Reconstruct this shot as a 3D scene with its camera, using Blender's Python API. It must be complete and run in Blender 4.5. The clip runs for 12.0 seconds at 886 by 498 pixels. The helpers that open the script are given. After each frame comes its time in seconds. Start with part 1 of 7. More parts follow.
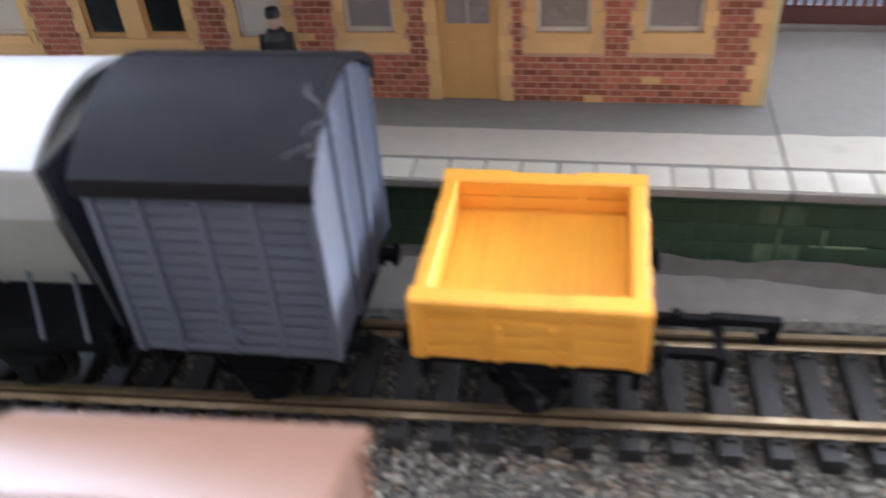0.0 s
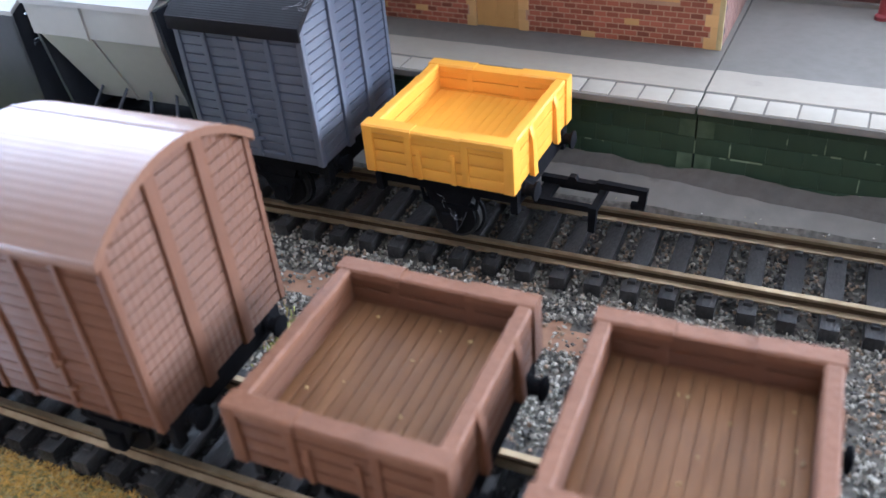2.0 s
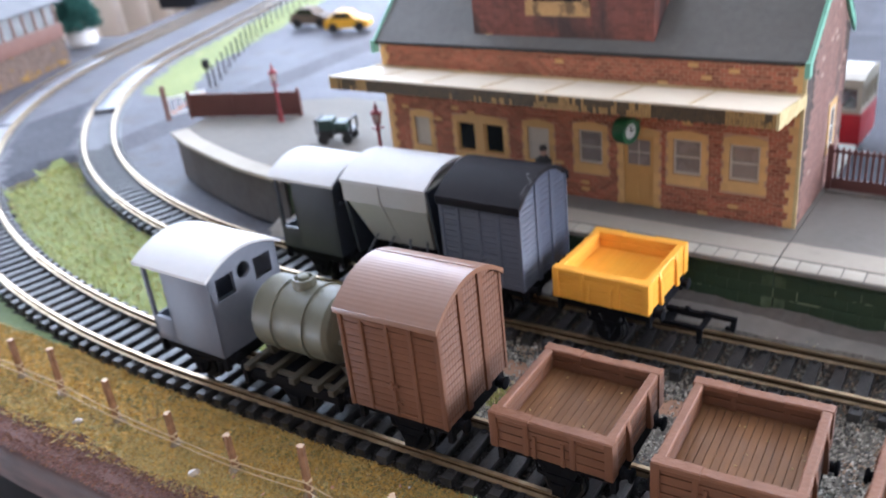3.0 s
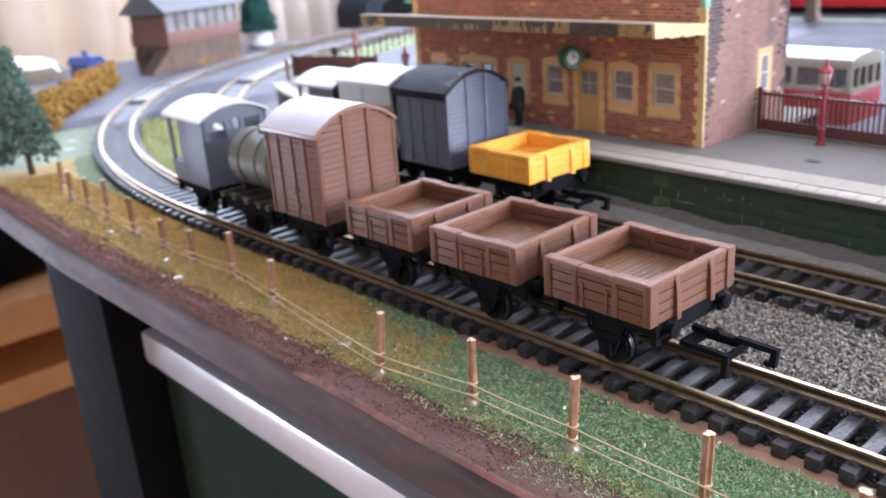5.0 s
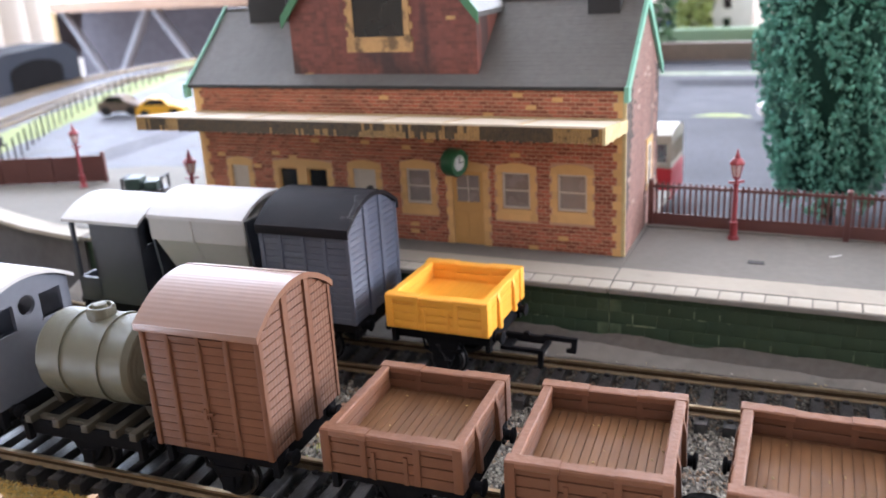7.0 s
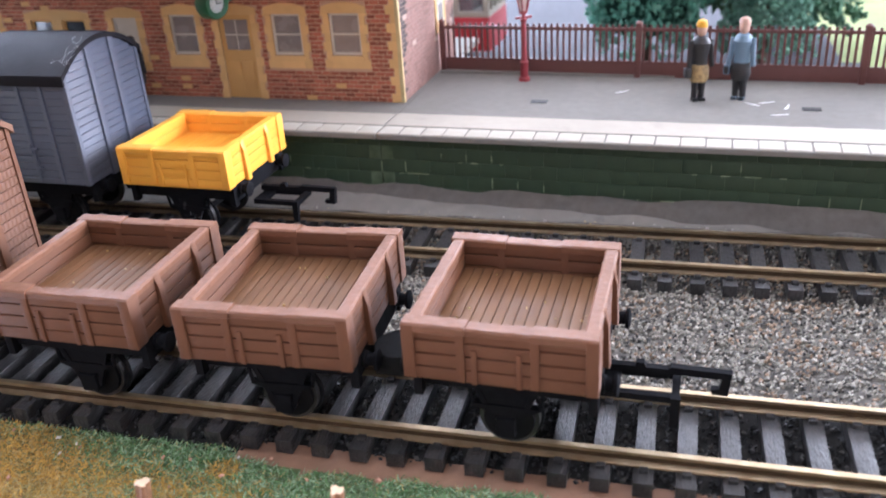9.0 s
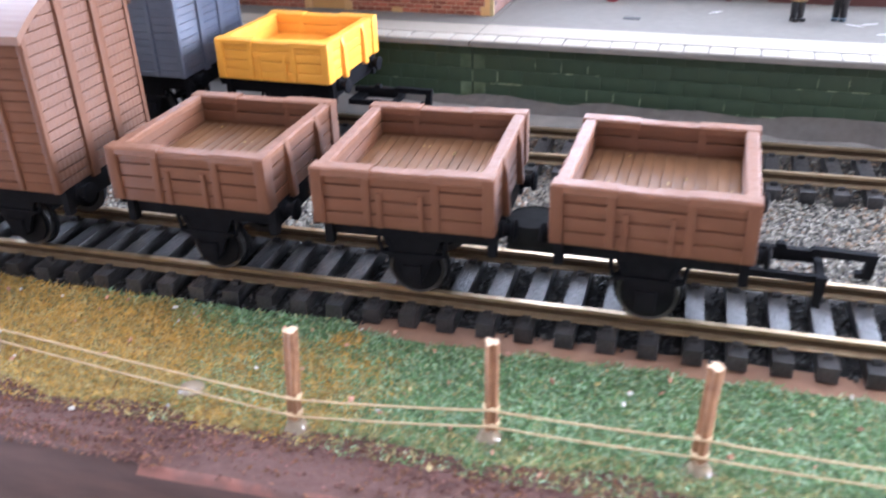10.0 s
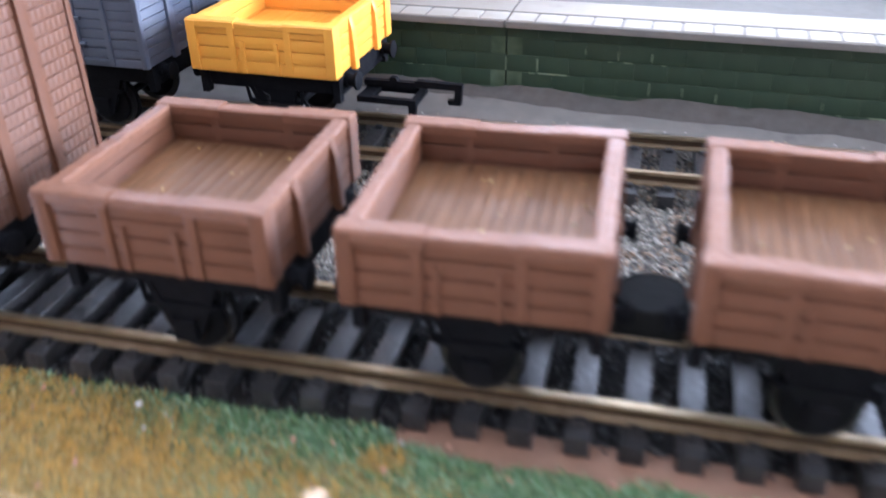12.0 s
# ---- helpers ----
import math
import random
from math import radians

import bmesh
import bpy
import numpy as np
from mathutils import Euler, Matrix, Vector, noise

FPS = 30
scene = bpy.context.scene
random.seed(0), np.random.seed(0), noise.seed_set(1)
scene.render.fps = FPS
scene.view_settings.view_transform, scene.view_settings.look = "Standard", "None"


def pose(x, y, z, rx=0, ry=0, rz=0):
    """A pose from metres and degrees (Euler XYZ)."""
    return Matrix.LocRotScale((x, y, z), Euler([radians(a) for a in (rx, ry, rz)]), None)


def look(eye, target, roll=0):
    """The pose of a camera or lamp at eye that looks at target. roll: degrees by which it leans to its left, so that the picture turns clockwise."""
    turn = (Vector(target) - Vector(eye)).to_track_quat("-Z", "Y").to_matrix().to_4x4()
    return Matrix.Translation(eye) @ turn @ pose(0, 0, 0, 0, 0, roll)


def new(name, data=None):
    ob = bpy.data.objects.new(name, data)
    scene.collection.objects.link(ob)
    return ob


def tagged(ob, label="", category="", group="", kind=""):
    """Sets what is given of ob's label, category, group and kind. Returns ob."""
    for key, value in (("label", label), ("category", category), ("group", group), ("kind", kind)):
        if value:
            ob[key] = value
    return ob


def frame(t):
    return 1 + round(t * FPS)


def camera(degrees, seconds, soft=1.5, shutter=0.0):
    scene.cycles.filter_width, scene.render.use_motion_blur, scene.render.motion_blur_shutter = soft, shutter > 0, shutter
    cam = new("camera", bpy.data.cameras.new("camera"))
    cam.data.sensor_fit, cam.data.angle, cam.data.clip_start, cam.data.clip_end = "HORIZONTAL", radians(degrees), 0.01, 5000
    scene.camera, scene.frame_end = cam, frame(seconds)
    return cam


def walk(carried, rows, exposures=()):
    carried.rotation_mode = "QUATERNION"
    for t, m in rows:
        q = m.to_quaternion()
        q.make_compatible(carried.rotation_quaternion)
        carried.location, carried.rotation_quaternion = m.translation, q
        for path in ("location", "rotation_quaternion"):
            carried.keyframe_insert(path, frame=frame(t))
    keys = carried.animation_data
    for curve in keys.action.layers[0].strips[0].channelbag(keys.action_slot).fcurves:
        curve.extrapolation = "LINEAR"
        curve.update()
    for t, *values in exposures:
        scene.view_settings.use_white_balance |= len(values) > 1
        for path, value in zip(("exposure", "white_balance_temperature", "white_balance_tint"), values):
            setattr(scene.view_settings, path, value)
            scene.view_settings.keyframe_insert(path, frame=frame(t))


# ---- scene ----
# All plan numbers below are in millimetres: z = 0 is the top of the rails, x runs along the tracks, y to the station.
cam = camera(54.57, 12.0, soft=1.5, shutter=0.5)
# a phone lens: small aperture, focused at arm's length
cam.data.dof.use_dof = True
cam.data.dof.focus_distance, cam.data.dof.aperture_fstop = 0.175, 26.0
PATH = [
    (0, (-0.03522, -0.01108, 0.09514), (-0.06249, 0.14573, -0.02598), -4.69),
    (0.5, (-0.00202, -0.02568, 0.09347), (-0.03736, 0.13133, -0.02527), -0.66),
    (1, (0.01815, -0.04412, 0.09508), (-0.04937, 0.10483, -0.02006), -6.81),
    (1.5, (0.02099, -0.05049, 0.10438), (-0.05160, 0.09369, -0.01370), -5.74),
    (2, (0.02082, -0.05318, 0.09768), (-0.05214, 0.09220, -0.01870), -5.61),
    (2.5, (0.03809, -0.09889, 0.13028), (-0.04779, 0.04790, 0.02502), -7.24),
    (3, (0.04836, -0.13371, 0.14318), (-0.05482, 0.01421, 0.05673), -6.45),
    (3.5, (0.08383, -0.16053, 0.14518), (-0.02074, -0.00663, 0.07182), -2.96),
    (3.7, (0.09967, -0.15340, 0.13231), (-0.00386, 0.00054, 0.05760), -3.04),
    (5.3, (0.16611, -0.13882, 0.09580), (0.02122, -0.01735, 0.03061), -3.72),
    (5.5, (0.16637, -0.13522, 0.09623), (0.02183, -0.01177, 0.03402), -2.81),
    (6, (0.13745, -0.11704, 0.09915), (0.00202, 0.01706, 0.03851), -3.24),
    (6.5, (0.06386, -0.10788, 0.09604), (-0.02668, 0.05996, 0.03574), -2.87),
    (7, (0.04230, -0.12941, 0.11174), (-0.02780, 0.04668, 0.04788), -3.24),
    (7.5, (0.07619, -0.13598, 0.11573), (0.01803, 0.04044, 0.04162), -3.16),
    (7.7, (0.07980, -0.12960, 0.10718), (0.02988, 0.04951, 0.03353), -2.11),
    (9.3, (0.07326, -0.10466, 0.08903), (0.02435, 0.06692, -0.00135), -3.94),
    (9.5, (0.06987, -0.10667, 0.08524), (0.02221, 0.06599, -0.00373), -2.57),
    (10, (0.05682, -0.11586, 0.07722), (0.00620, 0.05313, -0.01701), -1.95),
    (10.5, (0.05041, -0.11134, 0.07334), (0.00031, 0.05595, -0.02414), -1.42),
    (11, (0.05913, -0.10897, 0.07681), (0.00683, 0.05636, -0.02284), -2.26),
    (11.5, (0.05756, -0.10194, 0.07305), (0.00289, 0.06188, -0.02781), -2.63),
    (12, (0.03226, -0.07569, 0.07026), (-0.01093, 0.09071, -0.03195), -1.15),
]
EXPOSURES = [(0.0, 0.54, 5700, 11), (1.0, 0.48, 5450, 10), (1.5, 0.50, 5350, 10), (2.0, 0.36, 5350, 10), (2.5, 0.30, 5700, 11), (3.0, 0.04, 5750, 13), (3.5, -0.10, 5900, 15), (5.5, 0.24, 5750, 17), (6.0, 0.10, 5850, 16), (6.5, 0.0, 6000, 16), (7.0, 0.23, 6120, 15), (7.5, 0.28, 6250, 16), (9.5, 0.70, 5600, 17), (10.5, 0.93, 5400, 15), (11.5, 0.88, 5250, 15), (12.0, 0.80, 5250, 15)]
walk(cam, [(t, look(eye, target, roll)) for t, eye, target, roll in PATH], EXPOSURES)

MM = 0.001
TRACK_Y = (16.25, 83.25)      # centre lines of the two tracks
RADIUS = (505.0, 438.0)       # their radii in the bend
BEND_X = -147.0               # where the bend begins
BOARD_Z = -6.0                # top of the baseboard
PLAT_Z = 18.2                 # top of the platform

# ---- light ----
world = bpy.data.worlds.new("world")
scene.world = world
world.use_nodes = True
wn = world.node_tree.nodes
sky = wn.new("ShaderNodeTexSky")
sky.sky_type, sky.sun_disc = "NISHITA", False
sky.sun_elevation, sky.sun_rotation = radians(38), radians(300)
world.node_tree.links.new(sky.outputs[0], wn["Background"].inputs[0])
wn["Background"].inputs[1].default_value = 0.12


# Area lamps: the windows, and two added fill lamps.
def window_or_fill_light(name, centre, target, width, height, watts, colour):
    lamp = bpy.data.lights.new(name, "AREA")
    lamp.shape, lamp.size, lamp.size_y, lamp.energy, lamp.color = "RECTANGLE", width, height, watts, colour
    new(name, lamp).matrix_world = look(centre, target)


window_or_fill_light("window_light_north", (-0.55, 2.59, 1.00), (0.0, 0.1, 0.0), 2.2, 1.25, 105, (0.88, 0.92, 1.0))
window_or_fill_light("window_light_west", (-1.69, 1.10, 0.365), (-0.2, 0.6, 0.0), 2.4, 2.13, 148, (0.76, 0.86, 1.0))
window_or_fill_light("window_light_east", (2.09, 0.90, 0.62), (0.0, 0.15, 0.0), 2.4, 0.85, 110, (0.95, 0.96, 1.0))
window_or_fill_light("window_light_north_east", (1.45, 2.59, 0.85), (0.0, 0.1, 0.0), 0.9, 1.2, 40, (0.85, 0.91, 1.0))
# added fill lamp, set low in the west wall to brighten things under the table
window_or_fill_light("fill_light_under_table", (-1.69, -0.72, -0.45), (0.0, 0.0, -0.5), 1.1, 0.46, 32, (0.80, 0.88, 1.0))
# weak fill lamp added behind the camera for faces turned towards it
window_or_fill_light("fill_light_south", (0.30, -1.69, 1.10), (0.0, 0.1, 0.0), 1.8, 0.9, 3.5, (0.90, 0.95, 1.0))


# ---- materials ----
def material(name, colour, rough=0.6, metal=0.0, second=None, grain=900.0, patch=60.0, mix=0.5, bump=0.15, spec=0.5,
             layers=0.0, layer_axis="Z", per_object=0.0, per_island=0.0, grime=None, grime_at=0.62, rough_vary=0.12, brushed=0.0, stretch=None):
    """A surface with colour at two scales, fine relief, printed layer lines and grime where wanted."""
    m = bpy.data.materials.new(name)
    m.use_nodes = True
    nt = m.node_tree
    n, link = nt.nodes, nt.links.new
    b = n["Principled BSDF"]
    b.inputs["Metallic"].default_value = metal
    b.inputs["Specular IOR Level"].default_value = spec
    co = n.new("ShaderNodeTexCoord")

    def noisy(scale, detail=4.0):
        t = n.new("ShaderNodeTexNoise")
        t.inputs["Scale"].default_value, t.inputs["Detail"].default_value = scale, detail
        if stretch:
            mp = n.new("ShaderNodeMapping")
            mp.inputs["Scale"].default_value = stretch
            link(co.outputs["Object"], mp.inputs["Vector"])
            link(mp.outputs[0], t.inputs["Vector"])
        else:
            link(co.outputs["Object"], t.inputs["Vector"])
        return t.outputs["Fac"]

    def mixed(fac, one, two):
        x = n.new("ShaderNodeMix")
        x.data_type = "RGBA"
        for sock, v in ((x.inputs[0], fac), (x.inputs[6], one), (x.inputs[7], two)):
            if isinstance(v, (tuple, float, int)):
                sock.default_value = (*v, 1) if isinstance(v, tuple) else v
            else:
                link(v, sock)
        return x.outputs[2]

    def ramp(src, lo, hi, to=1.0):
        r = n.new("ShaderNodeMapRange")
        link(src, r.inputs[0])
        r.inputs[1].default_value, r.inputs[2].default_value, r.inputs[4].default_value = lo, hi, to
        return r.outputs[0]

    second = second or tuple(c * 0.72 for c in colour)
    fine, broad = noisy(grain), noisy(patch, 3.0)
    col = mixed(ramp(fine, 0.3, 0.7, mix), colour, second)
    col = mixed(ramp(broad, 0.35, 0.75, mix * 0.7), col, tuple(c * 0.8 for c in second))
    if per_object or per_island:
        if per_object:
            rnd = n.new("ShaderNodeObjectInfo").outputs["Random"]
        else:
            rnd = n.new("ShaderNodeNewGeometry").outputs["Random Per Island"]
        hsv = n.new("ShaderNodeHueSaturation")
        amount = per_object or per_island
        r = n.new("ShaderNodeMapRange")
        link(rnd, r.inputs[0])
        r.inputs[3].default_value, r.inputs[4].default_value = 1 - amount, 1 + amount
        link(r.outputs[0], hsv.inputs["Value"])
        link(col, hsv.inputs["Color"])
        col = hsv.outputs[0]
    if grime:
        col = mixed(ramp(noisy(patch * 2.3, 6.0), grime_at, grime_at + 0.12, 0.85), col, grime)
    link(col, b.inputs["Base Color"])
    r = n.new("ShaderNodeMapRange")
    link(noisy(patch * 3), r.inputs[0])
    r.inputs[3].default_value, r.inputs[4].default_value = max(rough - rough_vary, 0.03), min(rough + rough_vary, 1)
    link(r.outputs[0], b.inputs["Roughness"])
    height = fine
    bp = n.new("ShaderNodeBump")
    bp.inputs["Strength"].default_value, bp.inputs["Distance"].default_value = bump, 0.0004
    if layers:
        w = n.new("ShaderNodeTexWave")
        w.bands_direction = layer_axis
        w.inputs["Scale"].default_value, w.inputs["Distortion"].default_value = 0.314 / (layers * MM), 0.6
        w.inputs["Detail"].default_value = 1.0
        link(co.outputs["Object"], w.inputs["Vector"])
        add = n.new("ShaderNodeMath")
        add.operation = "MULTIPLY_ADD"
        link(w.outputs["Fac"], add.inputs[0])
        add.inputs[1].default_value = 0.7
        link(fine, add.inputs[2])
        height = add.outputs[0]
    link(height, bp.inputs["Height"])
    link(bp.outputs[0], b.inputs["Normal"])
    if brushed:
        tg = n.new("ShaderNodeTangent")
        tg.direction_type, tg.axis = "RADIAL", "Z"
        link(tg.outputs[0], b.inputs["Tangent"])
        b.inputs["Anisotropic"].default_value, b.inputs["Anisotropic Rotation"].default_value = brushed, 0.25
    return m


def glass(name, tint=(0.9, 0.93, 0.95), rough=0.05):
    m = bpy.data.materials.new(name)
    m.use_nodes = True
    b = m.node_tree.nodes["Principled BSDF"]
    b.inputs["Base Color"].default_value = (*tint, 1)
    b.inputs["Roughness"].default_value = rough
    b.inputs["Transmission Weight"].default_value = 0.9
    b.inputs["IOR"].default_value = 1.15
    return m


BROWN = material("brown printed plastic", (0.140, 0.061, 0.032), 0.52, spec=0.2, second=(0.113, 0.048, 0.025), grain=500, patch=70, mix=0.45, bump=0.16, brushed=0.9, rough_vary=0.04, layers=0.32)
# rims: the same brown, lightened for scuffs and the light on their tops
BROWN_CAP_LIT = material("brown rough top-lit rim plastic", (0.190, 0.088, 0.050), 0.5, spec=0.22, second=(0.145, 0.065, 0.036), grain=900, patch=110, mix=0.6, bump=0.4)
BROWN_END = material("brown rippled end plastic", (0.148, 0.071, 0.042), 0.5, spec=0.34, second=(0.126, 0.059, 0.035), grain=500, patch=70, mix=0.45, bump=0.3, layers=1.25, layer_axis="Y", brushed=0.9, rough_vary=0.04)
# roof: the body's plastic, its colour lightened for light from above
BROWN_ROOF_LIT = material("brown printed top-lit roof plastic", (0.180, 0.093, 0.057), 0.40, spec=0.6, second=(0.165, 0.077, 0.046), grain=500, patch=60, mix=0.4, bump=0.07, layers=1.1, layer_axis="Y")
BROWN_FLOOR = material("brown printed floor boards", (0.178, 0.088, 0.039), 0.5, spec=0.16, second=(0.105, 0.048, 0.021), grain=420, patch=90, mix=0.8, bump=0.2, per_object=0.08, stretch=(1.0, 0.3, 1.0))
YELLOW = material("yellow printed plastic", (0.84, 0.39, 0.048), 0.42, second=(0.85, 0.38, 0.035), grain=500, patch=70, mix=0.4, bump=0.10, layers=0.32)
YELLOW_FLOOR = material("yellow printed floor boards", (0.88, 0.41, 0.042), 0.42, second=(0.82, 0.355, 0.032), grain=420, patch=100, mix=0.5, bump=0.12, per_object=0.03)
VAN_GREY = material("blue grey printed plastic", (0.086, 0.099, 0.136), 0.5, spec=1.0, second=(0.070, 0.081, 0.112), grain=500, patch=70, mix=0.4, bump=0.12, brushed=0.95, rough_vary=0.04, layers=0.32)
ROOF_BLACK = material("black printed roof plastic", (0.014, 0.013, 0.015), 0.6, spec=0.10, second=(0.010, 0.009, 0.011), grain=500, patch=70, mix=0.4, bump=0.2, layers=0.42, layer_axis="Y")
BRAKE_GREY = material("mid grey printed plastic", (0.12, 0.13, 0.155), 0.5, spec=0.35, grain=500, patch=70, mix=0.3, bump=0.12, brushed=0.95, rough_vary=0.04, layers=0.32)
BRAKE_BLACK = material("dark slate printed plastic", (0.035, 0.04, 0.052), 0.5, grain=500, patch=70, mix=0.3, bump=0.1, layers=0.32)
ROOF_WHITE = material("white printed roof plastic", (0.47, 0.46, 0.45), 0.55, second=(0.42, 0.41, 0.40), grain=400, patch=50, mix=0.3, bump=0.06)
HOPPER_GREY = material("light warm grey plastic", (0.42, 0.41, 0.38), 0.5, second=(0.36, 0.35, 0.325), grain=500, patch=70, mix=0.3, bump=0.08, layers=0.32)
OLIVE = material("olive grey printed plastic", (0.125, 0.123, 0.086), 0.4, spec=0.35, second=(0.098, 0.095, 0.068), grain=500, patch=70, mix=0.5, bump=0.3, layers=0.32, layer_axis="X")
OLIVE_DARK = material("dark olive brown plastic", (0.06, 0.053, 0.038), 0.55, spec=0.3, grain=500, patch=70, mix=0.4, bump=0.1, layers=0.32)
CHASSIS = material("black chassis plastic", (0.0065, 0.0065, 0.0075), 0.75, spec=0.05, second=(0.013, 0.013, 0.015), grain=700, patch=120, mix=0.5, bump=0.2)
WHEEL = material("dark wheel metal", (0.009, 0.009, 0.010), 0.75, spec=0.10, grain=700, patch=150, mix=0.4, bump=0.1)
TYRE = material("worn wheel tread metal", (0.075, 0.072, 0.07), 0.4, metal=0.8, grain=700, patch=150, mix=0.4, bump=0.1)
WEIGHT = material("matt black weight", (0.010, 0.010, 0.010), 0.8, spec=0.08, second=(0.02, 0.02, 0.02), grain=700, patch=120, mix=0.5, bump=0.3)
RAIL = material("brass toned rail metal", (0.47, 0.375, 0.245), 0.36, metal=0.8, second=(0.27, 0.18, 0.09), grain=420, patch=75, mix=0.6, bump=0.08)
# brown web, its colour deepened for the shade under the rail head
RAIL_WEB_SHADED = material("dull brown rail web, darkened for shade", (0.075, 0.046, 0.024), 0.8, spec=0.15, second=(0.045, 0.029, 0.017), grain=420, patch=75, mix=0.6, bump=0.1)
SLEEPER = material("black sleeper plastic", (0.026, 0.0245, 0.024), 0.33, spec=0.35, second=(0.052, 0.050, 0.050), grain=2400, patch=160, mix=0.7, bump=0.6, stretch=(1.0, 0.3, 1.0), per_object=0.3)
BALLAST_BED = material("dark earth under the ballast", (0.20, 0.182, 0.155), 0.9, second=(0.05, 0.042, 0.034), grain=900, patch=70, mix=0.9, bump=0.8)
BALLAST = material("grey ballast stone", (0.335, 0.31, 0.262), 0.85, spec=0.2, second=(0.20, 0.184, 0.156), grain=900, patch=60, mix=0.6, bump=0.3, per_island=0.36)
TRACK_EARTH = material("black cinder between sleepers", (0.018, 0.017, 0.016), 0.95, spec=0.08, second=(0.035, 0.032, 0.03), grain=900, patch=90, mix=0.7, bump=0.7)
EARTH_ORANGE = material("bare orange brown board paint", (0.33, 0.185, 0.115), 0.85, second=(0.24, 0.13, 0.08), grain=500, patch=70, mix=0.6, bump=0.3)
GREY_STRIP = material("grey painted trackside card", (0.235, 0.215, 0.19), 0.85, spec=0.25, second=(0.175, 0.16, 0.14), grain=260, patch=38, mix=0.7, bump=0.3, grime=(0.075, 0.068, 0.062), grime_at=0.60)
EARTH_SHADED = material("brown trackside earth, deepened for shade", (0.09, 0.08, 0.07), 0.85, second=(0.135, 0.12, 0.105), grain=420, patch=60, mix=0.8, bump=0.5)
ROAD = material("grey road surface", (0.082, 0.084, 0.098), 0.85, spec=0.2, rough_vary=0.08, second=(0.040, 0.042, 0.050), grain=600, patch=14, mix=0.95, bump=0.2)
PLATFORM_GREY = material("grey platform card", (0.215, 0.203, 0.182), 0.9, spec=0.15, rough_vary=0.05, second=(0.175, 0.165, 0.148), grain=420, patch=28, mix=0.6, bump=0.15, grime=(0.14, 0.133, 0.12), grime_at=0.66)
PLATFORM_PALE = material("pale platform edge band", (0.41, 0.372, 0.315), 0.9, spec=0.15, rough_vary=0.05, second=(0.37, 0.335, 0.28), grain=420, patch=40, mix=0.6, bump=0.12, grime=(0.27, 0.245, 0.21), grime_at=0.64)
SLAB = material("pale edging slab", (0.43, 0.395, 0.335), 0.9, spec=0.12, rough_vary=0.05, second=(0.38, 0.348, 0.295), grain=420, patch=70, mix=0.5, bump=0.12, per_object=0.06)
SLAB_JOINT = material("grey slab joint", (0.23, 0.215, 0.19), 0.85, spec=0.15, grain=500, patch=70, mix=0.4, bump=0.1)
GREEN_WALL = material("dark green painted platform wall", (0.035, 0.064, 0.033), 0.55, second=(0.025, 0.047, 0.025), grain=350, patch=40, mix=0.6, bump=0.2, per_object=0.03)
GREEN_MORTAR = material("pale green mortar", (0.12, 0.165, 0.10), 0.7, second=(0.035, 0.065, 0.03), grain=220, patch=55, mix=1.0, bump=0.2)
BRICK = material("red printed brick", (0.385, 0.125, 0.075), 0.7, spec=0.3, second=(0.30, 0.095, 0.057), grain=500, patch=60, mix=0.6, bump=0.15, per_island=0.36, grime=(0.10, 0.045, 0.033), grime_at=0.66)
MORTAR = material("brick mortar", (0.56, 0.36, 0.235), 0.75, second=(0.47, 0.29, 0.185), grain=500, patch=60, mix=0.6, bump=0.1)
DORMER_STONE = material("sooty tan dressed stone", (0.52, 0.32, 0.13), 0.75, second=(0.36, 0.21, 0.085), grain=420, patch=90, mix=0.8, bump=0.1, grime=(0.10, 0.065, 0.035), grime_at=0.53)
DORMER_BRICK = material("dark sooty red brick", (0.20, 0.062, 0.042), 0.6, second=(0.14, 0.046, 0.034), grain=500, patch=40, mix=0.8, bump=0.15, per_island=0.25, grime=(0.035, 0.022, 0.020), grime_at=0.49, stretch=(1.0, 1.0, 0.3))
GABLE_BRICK = material("faded pink brick", (0.265, 0.145, 0.118), 0.6, second=(0.215, 0.115, 0.094), grain=500, patch=30, mix=0.7, bump=0.12, per_island=0.16, grime=(0.11, 0.085, 0.075), grime_at=0.60, stretch=(1.0, 1.0, 0.16))
GABLE_MORTAR = material("faded mortar", (0.32, 0.225, 0.19), 0.75, second=(0.25, 0.17, 0.145), grain=500, patch=40, mix=0.6, bump=0.1, grime=(0.08, 0.067, 0.062), grime_at=0.58, stretch=(1.0, 1.0, 0.16))
STONE = material("tan dressed stone", (0.72, 0.455, 0.19), 0.7, second=(0.63, 0.385, 0.155), grain=420, patch=60, mix=0.5, bump=0.1, per_object=0.08)
TAN_DOOR = material("tan painted door", (0.60, 0.345, 0.115), 0.6, second=(0.53, 0.30, 0.10), grain=420, patch=60, mix=0.4, bump=0.08)
SASH = material("pale window frame card", (0.62, 0.56, 0.47), 0.55, grain=420, patch=60, mix=0.3, bump=0.05)
PANE = material("dusky printed window pane", (0.31, 0.27, 0.25), 0.25, second=(0.20, 0.175, 0.165), grain=160, patch=60, mix=0.6, bump=0.02)
PANE_DARK = material("dark window pane", (0.015, 0.017, 0.016), 0.15, grain=160, patch=60, mix=0.5, bump=0.02)
SLATE = material("grey slate paper", (0.115, 0.109, 0.100), 0.48, spec=0.5, second=(0.080, 0.075, 0.068), grain=420, patch=45, mix=0.7, bump=0.25, per_island=0.06)
SLATE_EDGE = material("black roof edge card", (0.02, 0.02, 0.02), 0.6, grain=420, patch=60, mix=0.4, bump=0.1)
